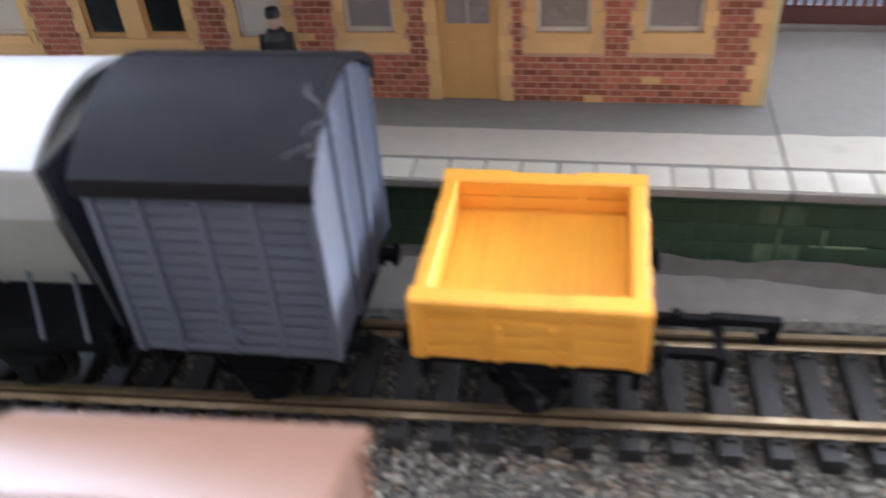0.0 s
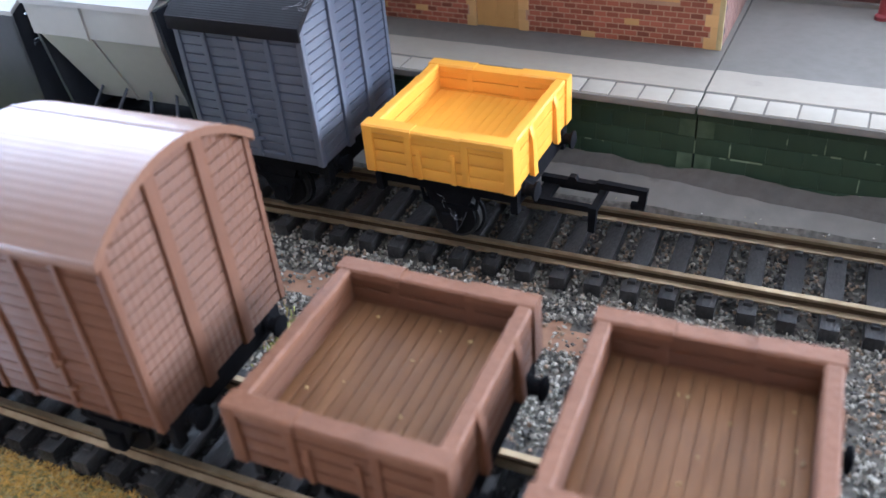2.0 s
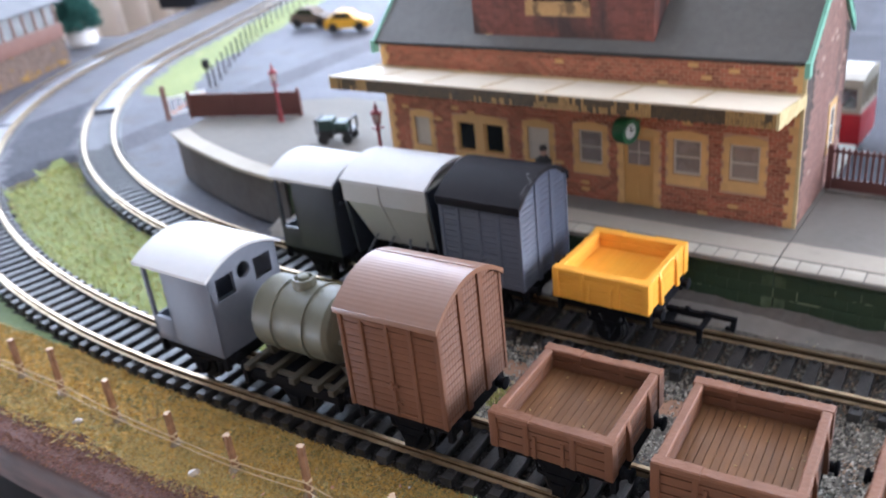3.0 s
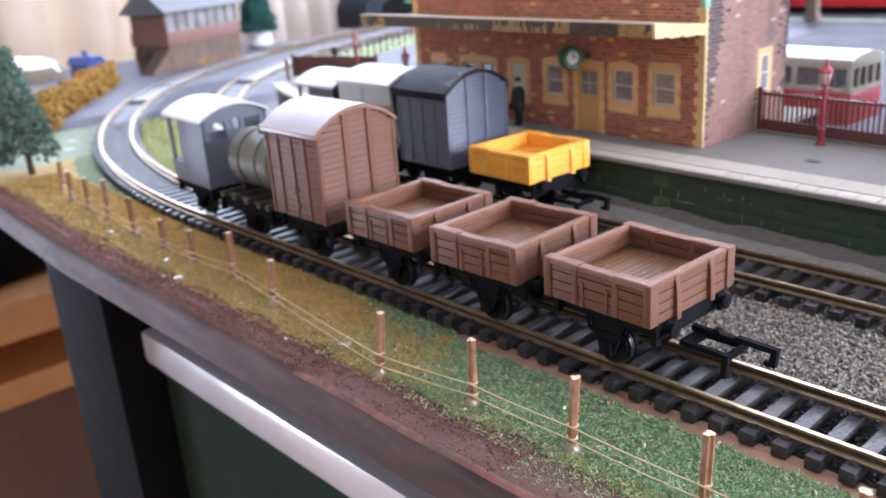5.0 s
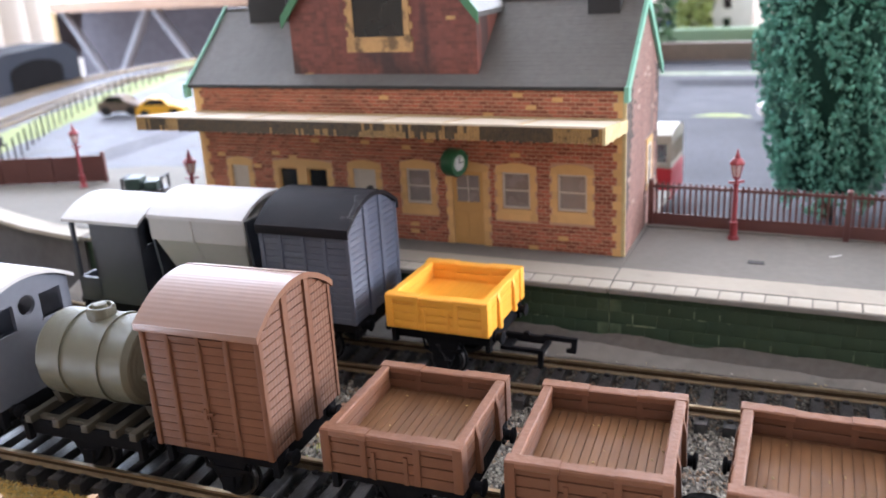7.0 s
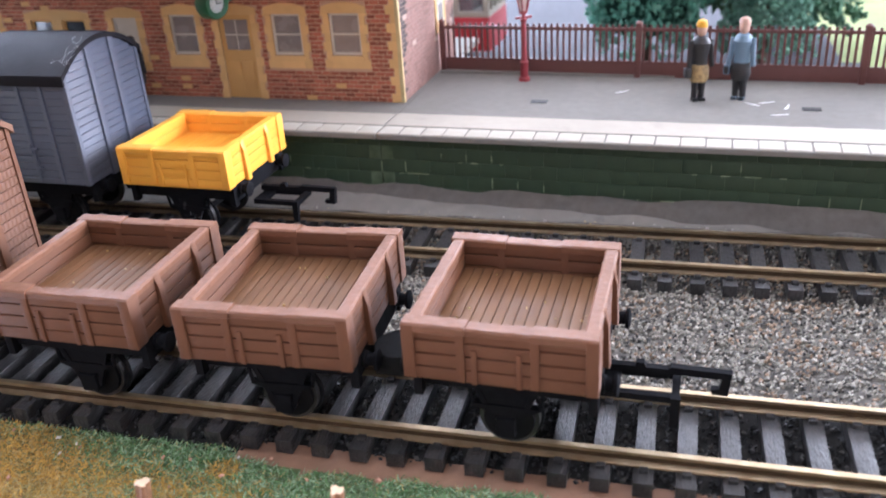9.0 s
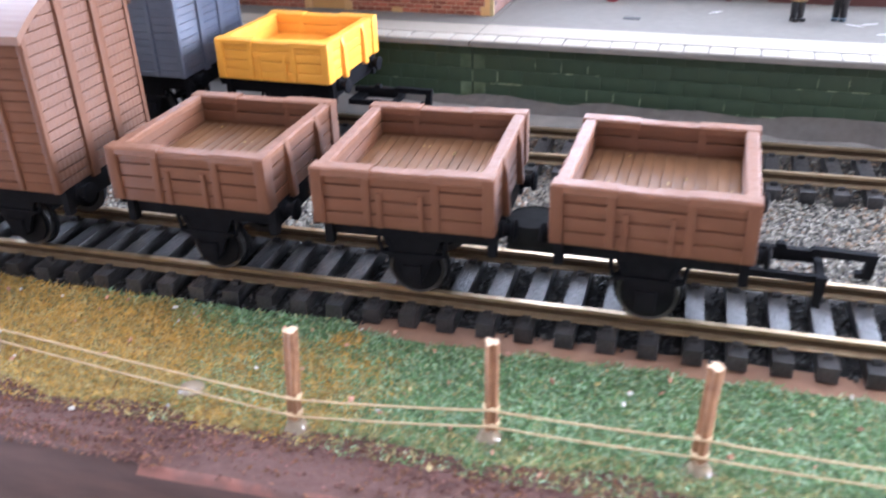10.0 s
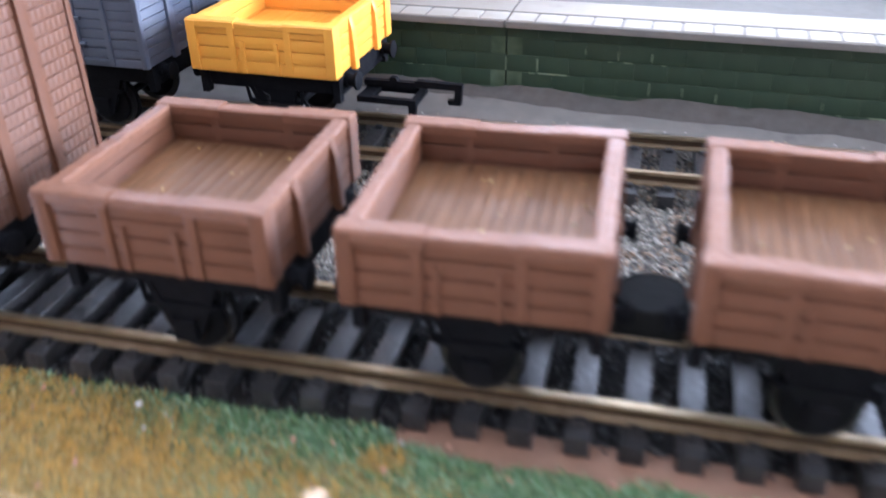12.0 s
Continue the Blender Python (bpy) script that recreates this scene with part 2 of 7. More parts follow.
BARGE_GREEN = material("pale green bargeboard", (0.17, 0.42, 0.30), 0.5, second=(0.22, 0.47, 0.36), grain=420, patch=60, mix=0.5, bump=0.1, grime=(0.10, 0.2, 0.15))
BARGE_DARK = material("mid green bargeboard", (0.05, 0.18, 0.085), 0.5, grain=420, patch=60, mix=0.4, bump=0.1)
CANOPY_TOP = material("cream canopy card", (0.64, 0.56, 0.43), 0.55, spec=0.5, second=(0.58, 0.50, 0.38), grain=300, patch=30, mix=0.7, bump=0.08)
VALANCE = material("worn tan valance", (0.38, 0.235, 0.082), 0.65, second=(0.25, 0.15, 0.052), grain=600, patch=230, mix=0.9, bump=0.2, grime=(0.05, 0.035, 0.022), grime_at=0.56)
VALANCE_BLACK = material("sooty black valance", (0.028, 0.021, 0.015), 0.7, second=(0.095, 0.065, 0.03), grain=900, patch=300, mix=0.9, bump=0.2)
CANOPY_END = material("pale torn canopy end", (0.60, 0.50, 0.27), 0.6, second=(0.48, 0.37, 0.17), grain=300, patch=110, mix=0.8, bump=0.15)
FENCE_BROWN = material("red brown fence plastic", (0.125, 0.046, 0.039), 0.5, second=(0.095, 0.034, 0.029), grain=420, patch=60, mix=0.5, bump=0.1)
LAMP_RED = material("maroon lamp post plastic", (0.25, 0.030, 0.038), 0.42, second=(0.20, 0.024, 0.03), grain=420, patch=60, mix=0.4, bump=0.05)
LAMP_GLASS = material("milky lantern glass", (0.62, 0.52, 0.50), 0.25, grain=300, patch=60, mix=0.3, bump=0.02)
CLOCK_GREEN = material("green clock case", (0.012, 0.10, 0.035), 0.4, grain=420, patch=60, mix=0.4, bump=0.05)
CLOCK_FACE = material("white clock face", (0.52, 0.54, 0.52), 0.4, grain=420, patch=60, mix=0.2, bump=0.02)
POST_WOOD = material("whittled wooden post", (0.34, 0.175, 0.085), 0.6, second=(0.17, 0.08, 0.04), grain=600, patch=200, mix=0.8, bump=0.3)
POST_TOP = material("pale cut post end", (0.62, 0.44, 0.28), 0.7, grain=600, patch=200, mix=0.5, bump=0.2)
THREAD = material("tan fence thread", (0.60, 0.45, 0.27), 0.8, second=(0.50, 0.36, 0.20), grain=900, patch=200, mix=0.5, bump=0.2)
GLUE = material("clear glue blob", (0.30, 0.235, 0.165), 0.15, second=(0.22, 0.17, 0.11), grain=300, patch=100, mix=0.6, bump=0.1)
EDGE_WOOD = material("dark stained edge board", (0.045, 0.026, 0.022), 0.7, spec=0.25, second=(0.085, 0.048, 0.04), grain=240, patch=45, mix=0.9, bump=0.4, grime=(0.018, 0.011, 0.010), grime_at=0.55, stretch=(0.25, 1.0, 1.0))
EDGE_EARTH = material("purple brown earth scatter", (0.14, 0.082, 0.069), 0.95, spec=0.15, rough_vary=0.04, second=(0.10, 0.055, 0.048), grain=900, patch=90, mix=0.8, bump=0.8, grime=(0.20, 0.105, 0.08), grime_at=0.62)
LEG_BLACK = material("black table leg paint", (0.007, 0.0065, 0.007), 0.85, spec=0.08, grain=200, patch=30, mix=0.5, bump=0.1)


# ---- mesh helpers (millimetres in, metres out) ----
def box(bm, x0, x1, y0, y1, z0, z1, bevel=0.0, mat=0):
    vs = [bm.verts.new((x, y, z)) for z in (z0, z1) for x, y in ((x0, y0), (x1, y0), (x1, y1), (x0, y1))]
    fs = [bm.faces.new([vs[i] for i in q]) for q in ((3, 2, 1, 0), (4, 5, 6, 7), (0, 1, 5, 4), (1, 2, 6, 5), (2, 3, 7, 6), (3, 0, 4, 7))]
    for fc in fs:
        fc.material_index = mat
    if bevel:
        es = list({e for fc in fs for e in fc.edges})
        bmesh.ops.bevel(bm, geom=es, offset=bevel, segments=2, affect="EDGES", profile=0.6)
    return fs


def rough_bar(bm, x0, x1, y0, y1, z0, z1, chamfer=0.3, wave=0.13):
    """A long bar with chamfered edges and the uneven, wavy faces of a coarse print."""
    along = x1 - x0 > y1 - y0
    a0, a1, b0, b1 = (x0, x1, y0, y1) if along else (y0, y1, x0, x1)
    n = max(4, int((a1 - a0) / 1.1))
    c = chamfer
    profile = ((b0 + c, z0), (b1 - c, z0), (b1, z0 + c), (b1, z1 - c), (b1 - c, z1), (b0 + c, z1), (b0, z1 - c), (b0, z0 + c))
    rings = []
    for k in range(n + 1):
        a = a0 + (a1 - a0) * k / n
        ring = []
        for b, z in profile:
            db = wave * noise.noise((a * 0.7, b * 0.5, z0 + a0)) + 0.4 * wave * noise.noise((a * 2.9, b, 9.0 + b0))
            dz = 0.8 * wave * noise.noise((a * 0.6, b * 0.4 + b0, 20.0)) if z > (z0 + z1) / 2 else 0.0
            ring.append(bm.verts.new((a, b + db, z + dz) if along else (b + db, a, z + dz)))
        rings.append(ring)
    for lo, hi in zip(rings, rings[1:]):
        for k in range(8):
            bm.faces.new((lo[k], lo[(k + 1) % 8], hi[(k + 1) % 8], hi[k]))
    bm.faces.new(rings[0]), bm.faces.new(rings[-1][::-1])


def prism(bm, outline, lo, hi, axis="x", mat=0):
    """A 2D outline (counter-clockwise about the axis) drawn out from lo to hi along the axis."""
    def at(p, k):
        return {"x": (k, p[0], p[1]), "y": (p[0], k, p[1]), "z": (p[0], p[1], k)}[axis]
    a, b = [bm.verts.new(at(p, lo)) for p in outline], [bm.verts.new(at(p, hi)) for p in outline]
    n = len(outline)
    fs = [bm.faces.new((a[i], a[(i + 1) % n], b[(i + 1) % n], b[i])) for i in range(n)]
    fs += [bm.faces.new(a[::-1]), bm.faces.new(b)]
    for fc in fs:
        fc.material_index = mat
    return fs


def tube(bm, p, q, r0, r1=None, sides=12, mat=0):
    """A round bar from p to q."""
    p, q = Vector(p), Vector(q)
    r1 = r0 if r1 is None else r1
    turn = (q - p).to_track_quat("Z", "Y")
    rings = []
    for c, r in ((p, r0), (q, r1)):
        rings.append([bm.verts.new(c + turn @ Vector((r * math.cos(k * 2 * math.pi / sides), r * math.sin(k * 2 * math.pi / sides), 0))) for k in range(sides)])
    fs = [bm.faces.new((rings[0][k], rings[0][(k + 1) % sides], rings[1][(k + 1) % sides], rings[1][k])) for k in range(sides)]
    fs += [bm.faces.new(rings[0][::-1]), bm.faces.new(rings[1])]
    for fc in fs:
        fc.material_index = mat
    return fs


def lathe(bm, profile, centre=(0, 0, 0), axis="z", sides=24, mat=0):
    """A turned shape: profile rows of (radius, height along the axis)."""
    rings = []
    for r, h in profile:
        ring = []
        for k in range(sides):
            a = 2 * math.pi * k / sides
            v = {"z": (r * math.cos(a), r * math.sin(a), h), "x": (h, r * math.cos(a), r * math.sin(a)), "y": (r * math.sin(a), h, r * math.cos(a))}[axis]
            ring.append(bm.verts.new(Vector(centre) + Vector(v)))
        rings.append(ring)
    for lo, hi in zip(rings, rings[1:]):
        for k in range(sides):
            bm.faces.new((lo[k], lo[(k + 1) % sides], hi[(k + 1) % sides], hi[k])).material_index = mat
    bm.faces.new(rings[0][::-1]).material_index = mat
    bm.faces.new(rings[-1]).material_index = mat


def to_mesh(name, bm, mats, smooth=35.0):
    bmesh.ops.recalc_face_normals(bm, faces=bm.faces)
    bmesh.ops.scale(bm, vec=(MM, MM, MM), verts=bm.verts)
    me = bpy.data.meshes.new(name)
    bm.to_mesh(me)
    bm.free()
    for m in mats if isinstance(mats, (list, tuple)) else [mats]:
        me.materials.append(m)
    if smooth:
        me.shade_smooth()
        me.set_sharp_from_angle(angle=radians(smooth))
    return me


def part(name, bm, mats, parent=None, label="", at=(0, 0, 0), yaw=0.0, smooth=35.0):
    ob = new(name, to_mesh(name, bm, mats, smooth))
    ob.matrix_basis = pose(at[0] * MM, at[1] * MM, at[2] * MM, 0, 0, yaw)
    ob.parent = parent
    return tagged(ob, label)


def shared(name, me, parent, at=(0, 0, 0), yaw=0.0):
    """One more object on a mesh that alike pieces share."""
    ob = new(name, me)
    ob.matrix_basis = pose(at[0] * MM, at[1] * MM, at[2] * MM, 0, 0, yaw)
    ob.parent = parent
    return ob


def thing(name, label, category, at=(0, 0, 0), yaw=0.0, group="", kind=""):
    ob = new(name)
    ob.empty_display_size = 0.01
    ob.matrix_basis = pose(at[0] * MM, at[1] * MM, at[2] * MM, 0, 0, yaw)
    return tagged(ob, label, category, group, kind)


def scatter(name, items, mats):
    """One mesh from arrays: items are (verts, faces, material index) blocks; millimetres."""
    verts, faces, idx, base = [], [], [], 0
    for v, f, mi in items:
        verts.append(v)
        faces.extend(tuple(base + k for k in fc) for fc in f)
        idx.extend([mi] * len(f))
        base += len(v)
    me = bpy.data.meshes.new(name)
    me.from_pydata((np.concatenate(verts) * MM).tolist(), [], faces)
    for m in mats if isinstance(mats, (list, tuple)) else [mats]:
        me.materials.append(m)
    me.polygons.foreach_set("material_index", idx)
    me.update()
    return new(name, me)


OCTA = np.array([(1, 0, 0), (0, 1, 0), (-1, 0, 0), (0, -1, 0), (0, 0, 1), (0, 0, -1)], float)
OCTA_F = [(0, 1, 4), (1, 2, 4), (2, 3, 4), (3, 0, 4), (1, 0, 5), (2, 1, 5), (3, 2, 5), (0, 3, 5)]
rng = np.random.default_rng(7)


def turned(v):
    """Verts turned at random."""
    q, _ = np.linalg.qr(rng.normal(size=(3, 3)))
    return v @ q


# ---- tracks ----
ARC, STRAIGHT = 70.0, 230.0


def on_track(i, s):
    """Place and heading on track i, s along it: below 0 on the straight, then in the bend, then away to the back."""
    r = RADIUS[i]
    if s <= 0:
        return BEND_X - s, TRACK_Y[i], 0.0
    a = s / r
    top = radians(ARC)
    if a <= top:
        return BEND_X - r * math.sin(a), TRACK_Y[i] + r * (1 - math.cos(a)), -a
    d = s - top * r
    x0, y0 = BEND_X - r * math.sin(top), TRACK_Y[i] + r * (1 - math.cos(top))
    if d <= STRAIGHT:
        return x0 - d * math.cos(top), y0 + d * math.sin(top), -top
    x1, y1 = x0 - STRAIGHT * math.cos(top), y0 + STRAIGHT * math.sin(top)
    b = top + (d - STRAIGHT) / r
    return x1 - r * (math.sin(b) - math.sin(top)), y1 + r * (math.cos(top) - math.cos(b)), -b


RAIL_OUTLINE = [(-0.55, 0.0), (0.55, 0.0), (0.6, -0.3), (0.5, -0.65), (0.16, -0.85), (0.16, -1.8), (1.05, -2.15), (1.05, -2.5), (-1.05, -2.5), (-1.05, -2.15), (-0.16, -1.8), (-0.16, -0.85), (-0.5, -0.65), (-0.6, -0.3)]


def rail_mesh(i, side, s0, s1):
    bm = bmesh.new()
    stops = [s0] + [k for k in range(0, int(s1), 12) if k > s0] + [s1]
    rings = []
    for s in stops:
        x, y, h = on_track(i, s)
        nx, ny = -math.sin(h), math.cos(h)
        rings.append([bm.verts.new((x + nx * (side + a), y + ny * (side + a), z)) for a, z in RAIL_OUTLINE])
    n = len(RAIL_OUTLINE)
    for lo, hi in zip(rings, rings[1:]):
        for k in range(n):
            bm.faces.new((lo[k], lo[(k + 1) % n], hi[(k + 1) % n], hi[k])).material_index = int(k in (3, 4, 10, 11))
    bm.faces.new(rings[0]), bm.faces.new(rings[-1][::-1])
    return bm


def sleeper_mesh():
    bm = bmesh.new()
    box(bm, -1.6, 1.6, -13.2, 13.2, -5.6, -2.75, 0.12)
    for y in (-8.75, 8.75):
        for dy in (-1.6, 1.6):
            box(bm, -0.75, 0.75, y + dy - 0.55, y + dy + 0.55, -2.85, -2.05, 0.15)
    return to_mesh("sleeper", bm, SLEEPER)


SLEEPER_ME = sleeper_mesh()
PITCH = 6.85
for i, (far_s, label) in enumerate(((1500.0, "brass railed model track on black sleepers beside the grass edge"), (1350.0, "brass railed model track on black sleepers beside the platform"))):
    track = thing("railway_track", label, "railway track", group="model tracks")
    for side in (-8.75, 8.75):
        part("rail", rail_mesh(i, side, -420.0, far_s), [RAIL, RAIL_WEB_SHADED], track, "dull brass coloured rail")
    for k in range(-60, 160):
        x, y, h = on_track(i, k * PITCH + (1.0 if i else 3.2))
        shared("sleeper", SLEEPER_ME, track, (x, y, 0), math.degrees(h) + rng.normal() * 0.5)


# ---- rolling stock ----
def chassis(parent, length, width, coupling=(True, True), axles=(0.0,), floor=14.0):
    """Black underframe with buffers, axle guards, wheels and hooked couplings. Local: x from 0 to length, y from 0 to width."""
    mid = width / 2
    bm = bmesh.new()
    box(bm, 0.8, length - 0.8, mid - 11, mid + 11, floor - 4.5, floor, 0.15)
    under = part("underframe", bm, CHASSIS, parent, "black plastic underframe")
    for y in (mid - 12.2, mid + 10.8):
        bm = bmesh.new()
        box(bm, 0.5, length - 0.5, y, y + 1.4, floor - 3.8, floor, 0.15)
        part("solebar", bm, CHASSIS, under)
    for x in (0.4, length - 1.8):
        bm = bmesh.new()
        prism(bm, [(mid - 13.4, floor), (mid - 13.4, floor - 5.2), (mid - 11.6, floor - 5.2), (mid - 11.6, floor - 3.0), (mid + 11.6, floor - 3.0), (mid + 11.6, floor - 5.2), (mid + 13.4, floor - 5.2), (mid + 13.4, floor)], x, x + 1.4, "x")
        part("headstock", bm, CHASSIS, under, smooth=0)
    for ax in axles:
        cx = length / 2 + ax
        for side in (-1, 1):
            y0 = mid + side * 11.4
            bm = bmesh.new()
            prism(bm, [(cx - 5.0, floor - 3.0), (cx - 1.8, 4.4), (cx + 1.8, 4.4), (cx + 5.0, floor - 3.0)], y0 - 0.3, y0 + 0.3, "y")
            guard = part("axle_guard", bm, CHASSIS, parent)
            for a in (-1, 1):
                bm = bmesh.new()
                foot = [(cx + a * 5.7, floor - 2.4), (cx + a * 4.7, floor - 2.4), (cx + a * 0.9, 4.2), (cx + a * 1.9, 4.2)]
                prism(bm, foot if a > 0 else foot[::-1], y0 - 0.5, y0 + 0.5, "y")
                part("guard_leg", bm, CHASSIS, guard)
                bm = bmesh.new()
                tube(bm, (cx + a * 6.2, y0, floor - 2.2), (cx + a * 5.4, y0, 8.6), 0.35, sides=8)
                part("spring_hanger", bm, CHASSIS, guard)
            bm = bmesh.new()
            box(bm, cx - 1.6, cx + 1.6, y0 - 1.3, y0 + 1.3, 3.4, 7.0, 0.35)
            part("axle_box", bm, CHASSIS, guard)
            bm = bmesh.new()
            prism(bm, [(cx - 5.4, 9.1), (cx - 5.4, 8.7), (cx - 3.9, 8.15), (cx - 2.4, 7.6), (cx - 0.8, 6.8), (cx + 0.8, 6.8), (cx + 2.4, 7.6), (cx + 3.9, 8.15), (cx + 5.4, 8.7), (cx + 5.4, 9.1)], y0 - 0.7, y0 + 0.7, "y")
            part("leaf_spring", bm, CHASSIS, guard)
        bm = bmesh.new()
        tube(bm, (cx, mid - 11.5, 5.0), (cx, mid + 11.5, 5.0), 0.8)
        part("axle", bm, WHEEL, parent)
        for side in (-1, 1):
            bm = bmesh.new()
            y0 = mid + side * 8.6
            prof = [(0.7, -1.2), (5.0, -1.2), (5.1, -0.5), (5.2, -0.5), (5.9, -0.7), (5.95, 0.6), (6.6, 0.75), (6.6, 1.3), (5.2, 1.3), (4.9, 0.7), (0.7, 0.7)]
            lathe(bm, [(r * 0.84, y0 - side * h) for r, h in prof], (cx, 0, 5.0), "y", 32)
            for fc in bm.faces:
                r = sum(math.hypot(v.co.x - cx, v.co.z - 5.0) for v in fc.verts) / len(fc.verts)
                fc.material_index = int(4.3 < r < 5.05)
            part("wheel", bm, [WHEEL, TYRE], parent, "black wheel with a metal tread")
    for end, (x, sx) in enumerate(((0.4, -1), (length - 0.4, 1))):
        for y in (mid - 10.0, mid + 10.0):
            bm = bmesh.new()
            lathe(bm, [(r, x + sx * h) for r, h in ((1.5, 0), (1.5, 0.6), (1.15, 0.8), (1.1, 1.9), (1.75, 2.1), (1.85, 2.6), (1.2, 2.9))], (0, y, floor - 1.6), "x", 16)
            part("buffer", bm, CHASSIS, parent)
        if not coupling[end]:
            continue
        z = 8.0

        def away(d):
            return x + sx * d

        bm = bmesh.new()
        ring = [[(away(d), mid + yy) for d, yy in ((a, -w), (b, -w), (b, w), (a, w))] for a, b, w in ((-0.6, 11.8, 4.0), (2.2, 10.5, 2.8))]
        vs = [[[bm.verts.new((px, py, zz)) for px, py in loop] for loop in ring] for zz in (z - 0.6, z + 0.6)]
        for k in range(4):
            m = (k + 1) % 4
            for lev in (0, 1):
                bm.faces.new((vs[lev][0][k], vs[lev][0][m], vs[lev][1][m], vs[lev][1][k]))
            for lp in (0, 1):
                bm.faces.new((vs[0][lp][k], vs[0][lp][m], vs[1][lp][m], vs[1][lp][k]))
        loop = part("coupling", bm, CHASSIS, parent, "black coupling loop", smooth=0)
        bm = bmesh.new()
        prism(bm, [(away(10.4), z + 0.9), (away(10.4), z - 4.4), (away(11.6), z - 4.6), (away(11.9), z - 0.9), (away(12.0), z + 0.9)], mid - 4.8, mid - 3.6, "y")
        part("drop_arm", bm, CHASSIS, loop)
        bm = bmesh.new()
        prism(bm, [(away(d), z + h) for d, h in ((-1.0, 0.9), (9.8, 0.9), (10.4, 1.3), (18.2, 1.3), (17.9, -0.8), (16.6, -0.9), (16.8, -1.8), (19.3, -1.8), (19.7, 2.5), (10.2, 2.7), (9.6, 2.2), (6.2, 2.2), (5.8, 3.0), (4.6, 3.0), (4.4, 2.2), (-1.0, 2.2))], mid + 1.4, mid + 2.8, "y")
        part("hook", bm, CHASSIS, loop, "black hook")


def open_wagon(at, yaw, body, boards, label, group, coupling, W=32.5):
    """A square, low sided open wagon of four planks, printed in plastic."""
    L, lo, hi, t, ts = 30.0, 15.7, 25.15, 2.45, 3.0
    ob = thing("open_wagon", label, "wagon", at, yaw, group)
    h = (hi - lo) / 4
    gap = 0.16 if body is YELLOW else 0.27
    rim = BROWN_CAP_LIT if body is BROWN else body

    def piece(name, parent, *dims, bevel=0.15, mats=body):
        bm = bmesh.new()
        box(bm, *dims, bevel)
        return part(name, bm, mats, parent)

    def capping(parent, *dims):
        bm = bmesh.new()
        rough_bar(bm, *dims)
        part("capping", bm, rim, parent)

    for front in (True, False):
        y0, y1 = (0.45, ts) if front else (W - ts, W - 0.45)
        ya, yb = (0.0, ts + 0.15) if front else (W - ts - 0.15, W)
        yc, yd = (0.1, 0.8) if front else (W - 0.8, W - 0.1)
        wall = piece("side_wall", ob, 0.4, L - 0.4, y0 + 0.55, y1 - 0.55, lo, hi - 0.3, bevel=0)
        for k in range(4):
            piece("plank", wall, 0.5, L - 0.5, y0 + rng.uniform(-0.04, 0.04), y1, lo + k * h, lo + (k + 1) * h - (0.0 if k == 3 else gap), bevel=0.12)
        for cx in (L * 0.305, L * 0.685):
            piece("strap", wall, cx - 0.7, cx + 0.7, ya + 0.12, yb - 0.02, lo, hi + 0.12, bevel=0.2)
        for c0, c1 in ((0.1, L * 0.315 + 0.6), (L * 0.685 - 0.6, L - 0.1)):
            capping(wall, c0, c1, ya + 0.06, yb + 0.1, hi - 1.3, hi + 0.34)
        capping(wall, L * 0.315, L * 0.685, ya + 0.3, yb, hi - 1.2, hi + 0.06)
        for cx in (L * 0.375, L * 0.605):
            piece("door_stop", wall, cx - 0.45, cx + 0.45, yc, yd, lo - 0.1, hi - 3.4, bevel=0.12)
        for c0 in (0.0, L - 2.0):
            piece("corner_post", wall, c0, c0 + 2.0, ya, yb, lo, hi + 0.1, bevel=0.25)
    for left in (True, False):
        x0, x1 = (0.45, t) if left else (L - t, L - 0.45)
        wall = piece("end_wall", ob, x0 + 0.3, x1 - 0.3, 1.8, W - 1.8, lo, hi - 0.3, bevel=0)
        for k in range(4):
            piece("plank", wall, x0, x1 + rng.uniform(-0.04, 0.04), 1.9, W - 1.9, lo + k * h, lo + (k + 1) * h - (0.0 if k == 3 else gap * 0.8), bevel=0.10)
        capping(wall, x0 - 0.1, x1 + 0.1, 0.3, W - 0.3, hi - 1.2, hi + 0.22)
        xa, s = (0.45, -1) if left else (L - 0.45, 1)
        for cy in (W * 0.3, W * 0.7):
            bm = bmesh.new()
            prism(bm, [(xa - s * 0.4, lo - 0.6), (xa + s * 1.15, lo - 0.6), (xa + s * 0.75, hi - 2.4), (xa + s * 0.2, hi + 0.1), (xa - s * 0.6, hi + 0.1), (xa - s * 0.6, hi - 0.6)], cy - 0.8, cy + 0.8, "y")
            bmesh.ops.bevel(bm, geom=list(bm.edges), offset=0.12, segments=1, affect="EDGES")
            part("stanchion", bm, body, wall)
    floor = piece("floor", ob, 0.8, L - 0.8, 0.8, W - 0.8, lo - 0.3, lo + 3.8, bevel=0, mats=boards)
    n = 14
    w = (L - 2 * t - 0.2) / n
    for k in range(n):
        x = t + 0.1 + k * w
        piece("floor_board", floor, x, x + w - (0.05 if body is YELLOW else 0.09), ts, W - ts, lo + 3.2, lo + 4.3 + rng.uniform(-0.03, 0.03), bevel=0.04 if body is YELLOW else 0.09, mats=boards)
    chassis(ob, L, W, coupling, floor=lo)
    return ob


COUNTRY = "open wagons in two trains"
for x, y, turn, wide, c in ((-37.75, -0.05, -0.2, 31.6, (False, False)), (0.65, -1.25, 1.4, 33.0, (False, False)), (38.95, -0.15, -1.7, 32.5, (False, True))):
    open_wagon((x, y, 0), turn, BROWN, BROWN_FLOOR, "brown plastic open wagon, empty, coupled on the front track", COUNTRY, c, wide)
